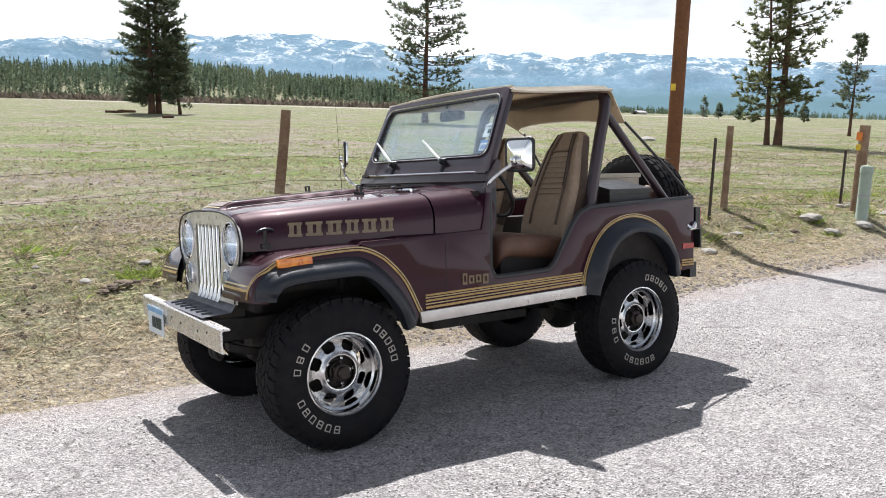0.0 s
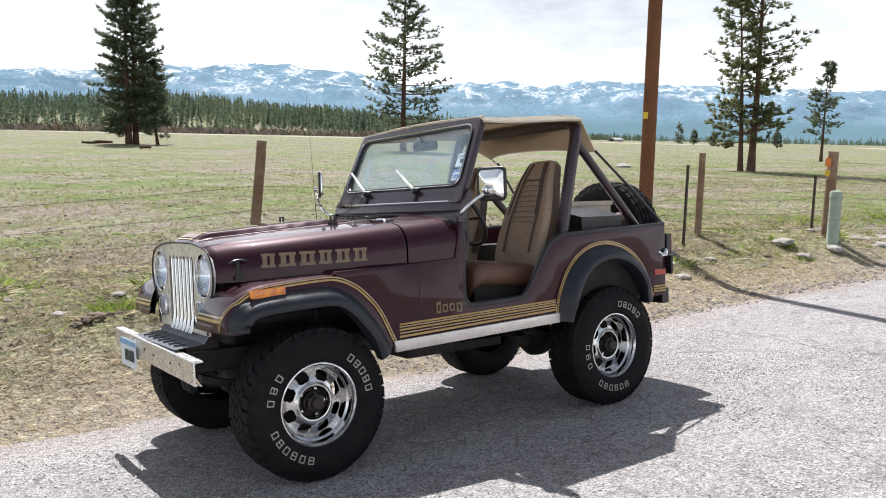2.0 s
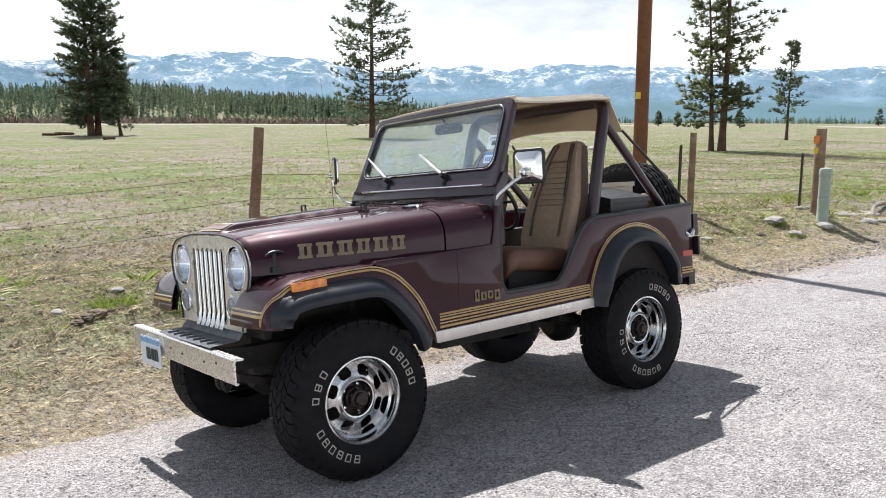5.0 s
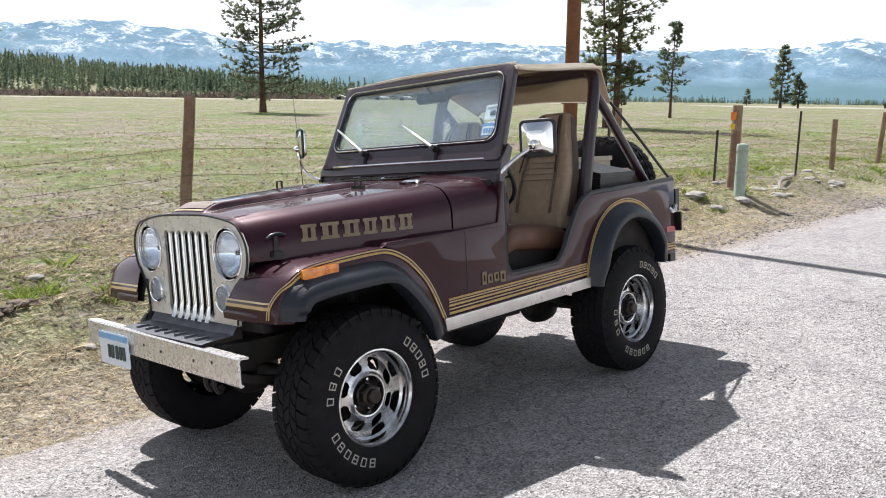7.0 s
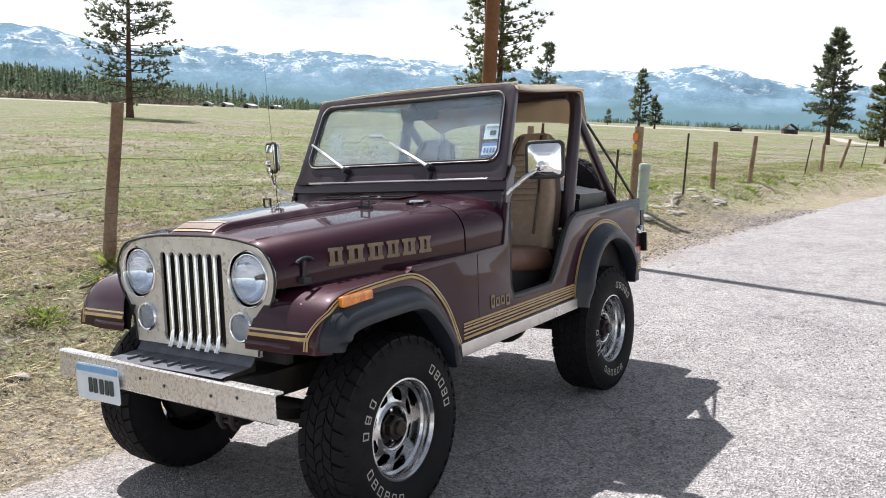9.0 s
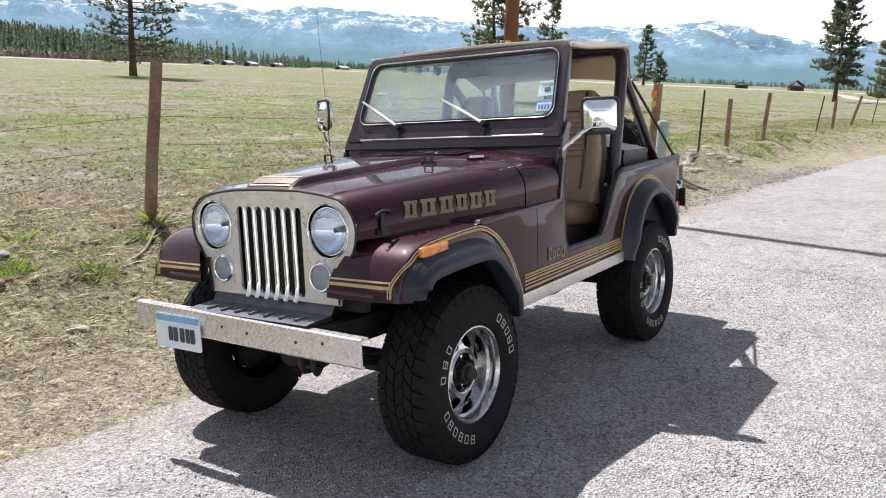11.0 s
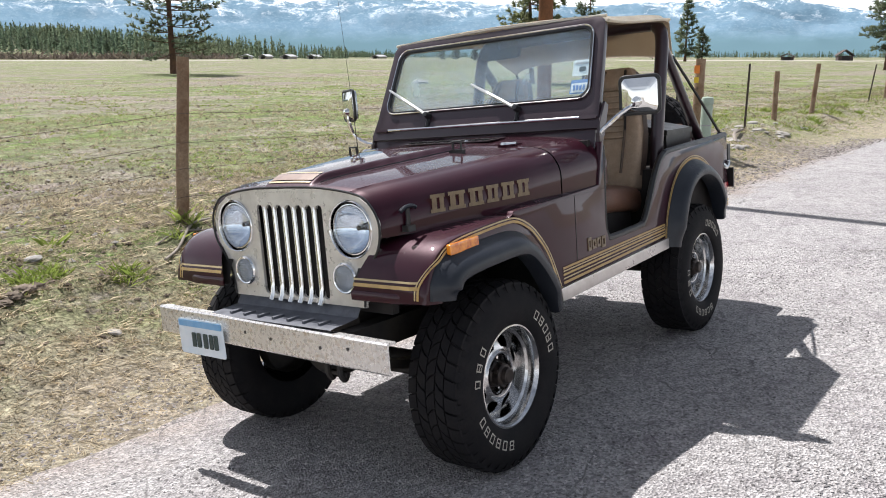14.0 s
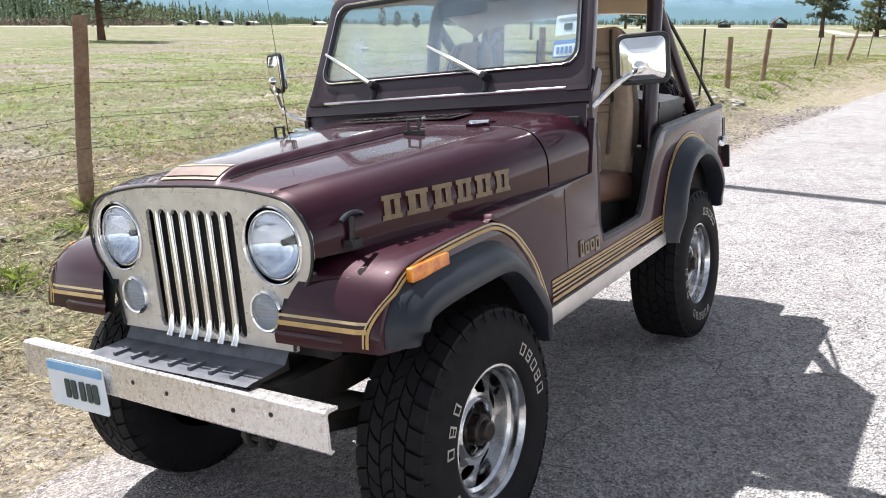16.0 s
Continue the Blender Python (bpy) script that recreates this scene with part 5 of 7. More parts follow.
# under the car
part("front_axle", tube([(-0.04, -0.5, 0.368), (-0.04, 0.5, 0.368)], 0.042, 12), UNDER, car, smooth=True)
part("rear_axle", tube([(2.01, -0.5, 0.392), (2.01, 0.5, 0.392)], 0.042, 12), UNDER, car, smooth=True)
for x, y in ((-0.04, 0.2), (2.01, 0.0)):
    part("differential", lathe([(0.0, -0.13), (0.07, -0.12), (0.125, -0.05), (0.13, 0.0), (0.125, 0.05), (0.07, 0.12), (0.0, 0.13)], Matrix.Translation((x, y, 0.37)) @ pose(0, 0, 0, 0, 90, 0), 18), UNDER, car, smooth=True)
for s in (-1, 1):
    part("frame_rail", box(-0.52, 2.52, s * 0.36 - 0.035, s * 0.36 + 0.035, 0.53, 0.63), UNDER, car)
    for x in (-0.04, 2.01):
        part("leaf_spring", loft([[(x + u, s * 0.40 + q, 0.50 - 0.10 * math.cos(u * 3.2) + h) for q, h in ((-0.03, 0), (0.03, 0), (0.03, 0.035), (-0.03, 0.035))] for u in np.linspace(-0.45, 0.45, 11)], True, True), UNDER, car)
        part("shock_absorber", tube([(x + 0.12, s * 0.46, 0.42), (x + 0.16, s * 0.42, 0.78)], 0.028, 10), UNDER, car)
part("tie_rod", tube([(-0.14, -0.5, 0.36), (-0.14, 0.5, 0.36)], 0.016, 8), UNDER, car)
part("skid_plate", box(0.75, 1.45, -0.30, 0.30, 0.42, 0.47), UNDER, car, bevel=0.015)
part("transfer_case", box(0.9, 1.4, -0.18, 0.22, 0.47, 0.66), UNDER, car, bevel=0.03)
part("engine_block", box(-0.34, 0.72, -0.25, 0.25, 0.50, 0.95), UNDER, car, bevel=0.03)
part("drive_shaft", tube([(1.4, 0.0, 0.48), (2.0, 0.0, 0.40)], 0.03, 10), UNDER, car)
part("exhaust", tube(curve_points([(0.6, 0.33, 0.45), (1.3, 0.30, 0.42), (1.8, 0.30, 0.52), (2.5, 0.40, 0.50)], 4), 0.028, 8), UNDER, car)
part("muffler", tube([(1.35, 0.30, 0.43), (1.7, 0.30, 0.45)], 0.075, 12), UNDER, car)
part("fuel_tank", box(2.2, 2.5, -0.36, 0.36, 0.45, 0.64), UNDER, car, bevel=0.02)
both_sides("rear_bumperette", lambda: box(2.556, 2.62, -0.66, -0.46, 0.60, 0.70), BLACK, None, "", 30, 0.008)
both_sides("tail_lamp", lambda: box(2.556, 2.61, -0.70, -0.58, 0.93, 1.06), RED_LENS, None, "red tail lamp in a dark housing", 30, 0.008)
both_sides("tail_lamp_housing", lambda: box(2.555, 2.60, -0.705, -0.575, 0.925, 1.065), BLACK, None, "", 30, 0.006)
both_sides("tailgate_catch", lambda: tube(curve_points([(2.47, -0.70, 0.95), (2.50, -0.715, 0.93), (2.53, -0.715, 0.96), (2.545, -0.70, 0.925)], 4), 0.014, 7), CHROME, None, "chrome tailgate catch", True)
both_sides("mud_flap", lambda: box(2.56, 2.575, -0.735, -0.66, 0.80, 0.92), BLACK)
# seats
def seat(y):
    s = new("seat")
    back = []
    # centre x, z, half width, half depth up the backrest
    rows = ((1.60, 0.90, 0.205, 0.055), (1.615, 0.97, 0.21, 0.060), (1.65, 1.08, 0.212, 0.062), (1.695, 1.2, 0.205, 0.060), (1.738, 1.32, 0.178, 0.055), (1.775, 1.42, 0.148, 0.052), (1.81, 1.49, 0.124, 0.048), (1.828, 1.53, 0.110, 0.040), (1.838, 1.552, 0.082, 0.022))
    for x, z, w, d in rows:
        ring = []
        for k in range(20):
            a = 2 * math.pi * k / 20
            ca, sa = math.cos(a), math.sin(a)
            u = math.copysign(abs(ca) ** 0.45, ca) * w
            q = math.copysign(abs(sa) ** 0.55, sa) * d
            bolster = -0.03 * smooth01(0.6, 1.0, abs(u) / w) if q < 0 else 0
            ring.append((x + q + bolster, y + u, z + q * -0.35))
        back.append(ring)
    backrest = part("seat", loft(back, True, True), CLOTH, car, "brown cloth high-back bucket seat", 50)
    # darker vinyl sides and centre stripes
    for sg in (-1, 1):
        pts = [Vector((x - d * 1.02 - 0.006, y + sg * w * 0.56, z + d * 0.35)) for x, z, w, d in rows[1:-1]]
        part("piping", tube(pts, 0.008, 5), VINYL, backrest, smooth=True)
        rings = [[(x - d * 1.0 - 0.028, y + sg * w * 0.62, z + d * 0.35), (x - d * 0.9 - 0.034, y + sg * w * 0.82, z + d * 0.32), (x - d * 0.2 - 0.02, y + sg * w * 1.012, z + d * 0.1), (x + d * 0.5, y + sg * w * 1.012, z - d * 0.2)] for x, z, w, d in rows[1:-1]]
        part("side_panel", loft([r[2:] for r in rings]), VINYL, backrest, "dark vinyl side bolster", True)
        part("stripe", loft([[Vector(r[0]) + Vector((-0.003, -sg * 0.006, 0)), Vector(r[0]) + Vector((-0.004, sg * 0.006, 0))] for r in rings[2:]]), DARK, backrest, "dark seam stripe")
    for k in range(9):
        s_ = k / 8
        z = 1.16 + 0.26 * s_
        for (x0, z0, w0, d0), (x1, z1, w1, d1) in zip(rows, rows[1:]):
            if z0 <= z <= z1:
                q = (z - z0) / (z1 - z0)
                x, w, d = x0 + (x1 - x0) * q, w0 + (w1 - w0) * q, d0 + (d1 - d0) * q
                part("pleat", tube([(x - d - 0.004, y - w * 0.5, z + d * 0.35), (x - d - 0.008, y, z + d * 0.35), (x - d - 0.004, y + w * 0.5, z + d * 0.35)], 0.007, 5), CLOTH, backrest, smooth=True)
    bpy.data.objects.remove(s)
    cush = []
    for x, zt, w in ((1.03, 0.90, 0.215), (1.045, 0.945, 0.235), (1.10, 0.97, 0.242), (1.27, 0.955, 0.245), (1.46, 0.935, 0.242), (1.54, 0.92, 0.235)):
        ring = []
        for k in range(18):
            a = 2 * math.pi * k / 18
            ca, sa = math.cos(a), math.sin(a)
            ring.append((x, y + math.copysign(abs(ca) ** 0.4, ca) * w, zt - 0.075 + math.copysign(abs(sa) ** 0.5, sa) * 0.075))
        cush.append(ring)
    part("cushion", loft(cush, True, True), CUSHION, backrest, "rust brown seat cushion", 50)
    part("seat_base", box(1.06, 1.48, y - 0.2, y + 0.2, 0.69, 0.83), DARK, backrest)


seat(-0.345)
seat(0.365)

# steering wheel and column
STEER = Matrix.Translation((1.12, -0.36, 1.215)) @ pose(0, 0, 0, 0, 58, 0)
rim = part("steering_wheel", tube([STEER @ Vector((0.19 * math.cos(a), 0.19 * math.sin(a), 0)) for a in np.linspace(0, 2 * math.pi, 33)], 0.012, 8), BLACK, car, "black steering wheel", True)
for a in (0.5, 2.64, 4.71):
    part("spoke", tube([STEER @ Vector((0.02 * math.cos(a), 0.02 * math.sin(a), -0.02)), STEER @ Vector((0.185 * math.cos(a), 0.185 * math.sin(a), 0))], 0.008, 6), CHROME, rim, smooth=True)
part("horn_pad", lathe([(0.0, 0.02), (0.05, 0.014), (0.055, -0.02)], STEER, 18), BLACK, rim, smooth=True)
part("column", tube([STEER @ Vector((0, 0, -0.02)), (0.90, -0.36, 1.02)], 0.025, 10), BLACK, rim, smooth=True)
part("gear_lever", tube([(1.0, 0.0, 0.69), (1.08, 0.0, 0.95), (1.06, 0, 1.02)], [0.012, 0.009, 0.018], 8), BLACK, car)

# roll bar
hoop = curve_points([(1.665, -0.605, 0.70), (1.70, -0.605, 1.08), (1.775, -0.605, 1.45), (1.835, -0.60, 1.685), (1.855, -0.565, 1.762), (1.86, -0.48, 1.779), (1.86, 0, 1.783), (1.86, 0.48, 1.779), (1.855, 0.565, 1.762), (1.835, 0.60, 1.685), (1.775, 0.605, 1.45), (1.70, 0.605, 1.08), (1.665, 0.605, 0.70)], 5)
bar = part("roll_bar", tube(hoop, 0.036, 12), FRAME_PAINT, car, "dark maroon padded roll bar", True)
for s in (-1, 1):
    part("brace", tube([(1.84, s * 0.60, 1.66), (2.41, s * 0.585, 1.10)], 0.028, 12), FRAME_PAINT, bar, smooth=True)
    part("foot_plate", box(2.34, 2.48, s * 0.585 - 0.06, s * 0.585 + 0.06, 1.09, 1.105), FRAME_PAINT, bar, bevel=0.004)


# canvas top with two tails
def top_sheet(lift=0.0):
    xs = [1.07, 1.12, 1.25, 1.4, 1.55, 1.7, 1.8, 1.86]
    ys = np.linspace(-1, 1, 25)
    rings = []
    for x in xs:
        ring = []
        for u in ys:
            w = 0.655 - 0.02 * smooth01(1.1, 1.8, x)
            z = 1.778 + 0.040 * smooth01(1.07, 1.8, x) + 0.022 * (1 - u * u) - 0.012 * math.sin((x - 1.07) / 0.79 * math.pi) * (1 - abs(u) ** 6)
            if abs(u) > 0.93:
                z -= 0.035 * (abs(u) - 0.93) / 0.07
            ring.append((x, u * w, z + lift))
        rings.append(ring)
    # behind the hoop the cloth slopes to tails at both sides
    for s in (0.2, 0.4, 0.6, 0.8, 1.0):
        ring = []
        for u in ys:
            w = 0.635 - 0.06 * s
            reach = 0.03 + (0.15 if u < 0 else 0.31) * abs(u) ** 3
            fall = 0.195 + 0.02 * abs(u) ** 3
            base = rings[7][list(ys).index(u)]
            ring.append((1.86 + reach * s, u * w, base[2] - fall * s + (0.04 * s if abs(u) > 0.93 else 0)))
        rings.append(ring)
    return loft(rings)


bm = top_sheet()
bmesh.ops.solidify(bm, geom=bm.faces[:], thickness=0.004)
top = part("canvas_top", bm, CANVAS, car, "tan canvas bikini top tied at the tail", smooth=50)
part("lining", top_sheet(-0.010), LINING, top, "brown lining under the canvas", 50)
for s in (-1, 1):
    part("top_strap", tube([(2.035 if s < 0 else 2.19, s * 0.575, 1.61), (2.31 if s < 0 else 2.38, s * 0.613, 1.375), (2.575, s * 0.65, 1.135)], 0.009, 6), BLACK, top, "black tie strap", True)
    part("strap_hook", lathe([(0.0, 0.02), (0.015, 0.015), (0.018, 0.0)], Matrix.Translation((2.575, s * 0.65, 1.125)), 10), BLACK, top)
    part("edge_binding", tube([(x, s * (0.656 - 0.02 * smooth01(1.1, 1.8, x)), 1.753 + 0.040 * smooth01(1.07, 1.8, x) - 0.010 * math.sin((x - 1.07) / 0.79 * math.pi)) for x in np.linspace(1.08, 1.86, 10)], 0.008, 6), CANVAS, top, smooth=True)
part("front_channel", tube([(1.075, -0.65, 1.775), (1.075, 0, 1.79), (1.075, 0.65, 1.775)], 0.008, 8), CANVAS, top, smooth=True)


# load in the back
def cargo(name, x0, x1, y0, y1, z0, z1, mat, lid, label, cat, slope=0.0):
    ob = new(name)
    ob.matrix_world = LEAN
    part("body", box(x0, x1, y0, y1, z0, z1), mat, ob, bevel=0.02)
    part("lid", loft([[(x, y0 - 0.01, z1 + 0.001), (x, y0 - 0.01, z1 + 0.03), (x, y1 + 0.01, z1 + 0.03 + slope), (x, y1 + 0.01, z1 + 0.001)] for x in (x0 - 0.01, x1 + 0.01)], True, True), lid, ob, bevel=0.006)
    return tagged(ob, label, cat)


cargo("storage_box", 1.89, 2.25, -0.585, -0.32, 1.0, 1.165, BLACK, BLACK, "black plastic storage box with a sloping black lid", "box", 0.06)
cargo("cooler_box", 2.10, 2.50, -0.27, 0.30, 0.695, 1.265, CREAM, CREAM, "cream plastic cooler box with a cream lid", "cooler")


def bag():
    rings = []
    for x, w, h in ((2.30, 0.03, 0.05), (2.315, 0.065, 0.085), (2.36, 0.075, 0.105), (2.405, 0.065, 0.085), (2.42, 0.03, 0.05)):
        rings.append([(x, -0.47 + w * math.cos(a), 1.11 + h * math.sin(a)) for a in (2 * math.pi * k / 14 for k in range(14))])
    ob = new("leather_bag")
    ob.matrix_world = LEAN
    part("body", loft(rings, True, True), CUSHION, ob, smooth=60)
    part("flap", loft([[(x, -0.47 - 0.078, 1.12 + dz) for dz in (0.0, 0.05)] for x in (2.32, 2.40)]), VINYL, ob)
    return tagged(ob, "rust brown leather bag on the wheel box", "bag")


bag()


# ---- fence beside the road ----
def wood_post(x, y, top, r, lean=(0, 0), label="weathered wooden fence post strung with wire", square=False):
    z0 = ground_height(x, y)
    root_z = z0 - 0.25
    pts, rs = [], []
    for i in range(9):
        h = root_z + (top - root_z) * i / 8
        pts.append((x + lean[0] * (h - z0) + 0.006 * noise.noise((x, h * 3, 1)), y + lean[1] * (h - z0), h))
        rs.append(r * (1.06 - 0.12 * i / 8 + 0.05 * noise.noise((x * 3, h * 5, 2))))
    bm = tube(pts, rs, 4 if square else 11)
    ob = part("fence_post", bm, POST_WOOD, smooth=35, bevel=0.006)
    return tagged(ob, label, "fence post", group="roadside fence posts")


def steel_post(x, y, top, lean=(0, 0)):
    z0 = ground_height(x, y)
    bm = bmesh.new()
    for u in (((-0.017, 0.017), (-0.003, 0.003)), ((-0.003, 0.003), (0.003, 0.032))):
        a = [(x + lean[0] * h + px, y + lean[1] * h + py, z0 - 0.2 + h) for h in (0, top - z0 + 0.2) for px, py in ((u[0][0], u[1][0]), (u[0][1], u[1][0]), (u[0][1], u[1][1]), (u[0][0], u[1][1]))]
        loft([a[:4], a[4:]], True, True, bm)
    return tagged(part("steel_fence_post", bm, POST_STEEL), "thin dark steel T-post in the wire fence", "fence post", group="roadside fence posts")


FENCE = [(-9.5, 3.6, 1.34), (-4.2, 3.5, 1.40), (1.318, 3.34, 1.628), (8.26, 3.36, 1.54)]
for fx, fy, ft in FENCE:
    wood_post(fx, fy, ft, 0.050, (0.087, 0.0) if 0 < fx < 2 else (0, 0))
wood_post(10.04, 2.37, 1.60, 0.078, (0.0, 0.0), "stout dark wooden post carrying small warning signs")
steel_post(7.55, 3.05, 1.38)
steel_post(10.6, 2.92, 1.2)
steel_post(13.55, 2.7, 1.50)
far_posts = [(15.6, 2.75, 1.33, 1), (18.6, 2.72, 1.47, 1), (25.5, 2.75, 1.40, 0), (28.0, 2.7, 1.25, 1), (31.5, 2.65, 1.42, 1), (36, 2.5, 1.3, 0), (41, 2.2, 1.4, 1), (47, 1.8, 1.35, 1), (54, 1.3, 1.35, 1), (61, 0.6, 1.35, 1), (69, -0.3, 1.35, 1)]
for fx, fy, ft, wood in far_posts:
    if wood:
        wood_post(fx, fy, ft, 0.055, (0.0, -0.22 if fx in (31.5, 41) else 0.06 * noise.noise((fx, 2, 1)) - 0.02))
    else:
        steel_post(fx, fy, ft, (0.0, -0.10))
POST_LINE = sorted([(x, y, t) for x, y, t in FENCE] + [(10.04, 2.37, 1.60)] + [(x, y, t) for x, y, t, _ in far_posts])
for drop in (0.43, 0.66, 0.865, 1.09):
    pts = []
    for (xa, ya, ta), (xb, yb, tb) in zip(POST_LINE, POST_LINE[1:]):
        for k in range(6):
            s = k / 6
            pts.append((xa + (xb - xa) * s, ya + (yb - ya) * s - 0.06, ta + (tb - ta) * s - drop - 0.05 * 4 * s * (1 - s)))
    wire = tube(pts, 0.0026, 4)
    rnd = random.Random(int(drop * 100))
    for k in range(130):
        i = rnd.randrange(0, min(len(pts) - 1, 40))
        q = Vector(pts[i]).lerp(Vector(pts[i + 1]), rnd.random())
        tube([q + Vector((0.0, -0.012, -0.016)), q + Vector((0.004, 0.012, 0.016))], 0.0022, 3, wire)
    tagged(part("barbed_wire", wire, RUST), "rusty strand of barbed wire between fence posts", "wire", group="fence wires")


# small signs on the stout post
def post_sign(x, y, z, w, h, mat, label):
    bm = box(x - 0.1, x - 0.096, y - w / 2, y + w / 2, z - h / 2, z + h / 2)
    return tagged(part("warning_sign", bm, mat, bevel=0.002), label, "sign")


post_sign(10.035, 2.385, 1.44, 0.085, 0.12, ORANGE, "small orange warning sign on a wooden post")
post_sign(10.035, 2.385, 1.28, 0.07, 0.085, YELLOW, "small yellow warning tag on a wooden post")


def pedestal(x, y):
    z0 = ground_height(x, y) - 0.1
    root = new("utility_pedestal")
    root.location = (x, y, z0)
    prof = [(0.0, 0.0), (0.09, 0.0), (0.09, 0.08), (0.083, 0.09), (0.083, 0.78), (0.09, 0.785), (0.09, 0.855), (0.077, 0.885), (0.0, 0.90)]
    part("body", lathe(prof, None, 20), PEDESTAL, root, smooth=True)
    part("band", lathe([(0.084, 0.46), (0.086, 0.46), (0.086, 0.48), (0.084, 0.48)], None, 20), GREY_PLASTIC, root, smooth=True)
    return tagged(root, "pale green plastic utility pedestal beside the fence", "pedestal")


pedestal(9.75, 2.12)


# ---- timber utility pole ----
def utility_pole(x, y, lean):
    root = new("utility_pole")
    z0 = ground_height(x, y) - 0.5
    root.location = (x, y, z0)
    pts = [(lean[0] * h, lean[1] * h, h) for h in (0, 2, 4, 6, 7.5, 8.8)]
    part("shaft", tube(pts, [0.098, 0.096, 0.093, 0.090, 0.087, 0.085], 20), POLE_WOOD, root, smooth=True)
    h = 2.28
    part("tag_plate", box(lean[0] * h - 0.112, lean[0] * h - 0.105, lean[1] * h - 0.06, lean[1] * h + 0.02, h - 0.045, h + 0.045), YELLOW, root, "small yellow reflective tag")
    return tagged(root, "brown timber utility pole behind the fence", "utility pole")


utility_pole(7.14, 3.42, (0.0, 0.006))


# ---- trees ----
def tuft(verts, faces, p, d, size, count, rnd):
    """A brush of needles at p, pointing along d."""
    for _ in range(count):
        a = (d + Vector((rnd.uniform(-1, 1), rnd.uniform(-1, 1), rnd.uniform(-0.7, 1))) * 0.9).normalized()
        s = a.orthogonal().normalized()
        s.rotate(Euler((rnd.uniform(0, 6), rnd.uniform(0, 6), rnd.uniform(0, 6))))
        s = (s - a * s.dot(a)).normalized() * size * 0.135
        k = len(verts)
        q = p + a * size * rnd.uniform(0.7, 1.2)
        verts += [tuple(p + s), tuple(p - s), tuple(q)]
        faces.append((k, k + 1, k + 2))


def pine(name, base, height, reach, trunk_r, crown_from, whorls, seed, label, needles=None, lean=(0, 0), tuft_size=0.42, twigs=7, per=9, droop=0.1, gap=0.15, top_power=0.75):
    rnd = random.Random(seed)
    root = new(name)
    root.location = base
    n = 12
    spine = []
    for i in range(n + 1):
        h = height * i / n
        spine.append(Vector((lean[0] * h + 0.12 * noise.noise((seed, h * 0.15, 0)), lean[1] * h + 0.12 * noise.noise((seed, h * 0.15, 5)), h - (0.15 if i == 0 else 0))))
    bark = tube(spine, [trunk_r * (1.25 if i == 0 else 1) * (1 - 0.93 * i / n) for i in range(n + 1)], 9)
    verts, faces = [], []

    def on_spine(h):
        f = min(max(h / height * n, 0), n - 1e-4)
        i = int(f)
        return spine[i].lerp(spine[i + 1], f - i)

    for w in range(whorls):
        f = crown_from + (1 - crown_from) * (w + rnd.uniform(-0.3, 0.3)) / whorls
        f = min(max(f, crown_from), 0.985)
        rel = (f - crown_from) / (1 - crown_from)
        ln_max = reach * (max(1 - rel, 0.02) ** top_power) * (0.72 + 0.28 * min(rel * 4, 1))
        for k in range(rnd.choice((3, 4, 4, 5))):
            if rnd.random() < gap:
                continue
            az = rnd.uniform(0, 2 * math.pi)
            ln = ln_max * rnd.uniform(0.55, 1.12) + 0.25
            rise = rnd.uniform(-0.15, 0.35) + 0.5 * rel - droop * 2
            p0 = on_spine(f * height)
            flat = Vector((math.cos(az), math.sin(az), 0))
            pts = [p0 + flat * ln * s + Vector((0, 0, ln * (rise * s - droop * s * s + 0.22 * s ** 3))) for s in (0, 0.35, 0.7, 1)]
            tube(pts, [max(0.028 * ln ** 0.5, 0.016) * q for q in (1, 0.7, 0.45, 0.2)], 4, bark)
            for t in range(twigs):
                s = 0.25 + 0.75 * (t + rnd.random()) / twigs
                i = min(int(s * 3), 2)
                seg_at = ((0, 0.35, 0.7, 1)[i], (0, 0.35, 0.7, 1)[i + 1])
                q = pts[i].lerp(pts[i + 1], min(max((s - seg_at[0]) / (seg_at[1] - seg_at[0]), 0), 1))
                side = Vector((-flat.y, flat.x, 0)) * rnd.uniform(-0.42, 0.42) * ln * (1.15 - s) + Vector((0, 0, rnd.uniform(-0.1, 0.2)))
                tuft(verts, faces, q + side, (flat + side * 0.6 + Vector((0, 0, 0.35))).normalized(), tuft_size * rnd.uniform(0.7, 1.25), per, rnd)
    tuft(verts, faces, on_spine(height * 0.98), Vector((0, 0, 1)), tuft_size * 1.4, per * 2, rnd)
    part("trunk", bark, BARK, root, smooth=True)
    quick("crown", verts, faces, needles or NEEDLES, root)
    return tagged(root, label, "pine tree", group="meadow pines")


def at_ground(x, y, dz=0.0):
    return (x, y, ground_height(x, y) + dz)


# a dark clump of two full pines and a young leaning one
pine("pine_tree", at_ground(19.6, 76.5), 19.0, 3.6, 0.30, 0.06, 46, 1, "tall dense dark green pine in the meadow", twigs=15, per=12, tuft_size=0.40, gap=0.05, top_power=0.62)
pine("pine_tree", at_ground(20.4, 77.1), 18.0, 3.7, 0.28, 0.07, 44, 2, "dense dark green pine close beside another pine", twigs=15, per=12, tuft_size=0.40, gap=0.05, top_power=0.62)
pine("pine_tree", at_ground(22.5, 77.2), 8.4, 2.3, 0.16, 0.22, 22, 3, "young leaning pine beside a dense clump", twigs=14, per=11, tuft_size=0.36, lean=(-0.10, 0.0))
pine("pine_tree", at_ground(36.7, 54.9), 15.2, 4.5, 0.27, 0.10, 34, 4, "lone open-branched pine with a bare lower trunk", twigs=14, per=11, tuft_size=0.36, gap=0.18, top_power=0.6)
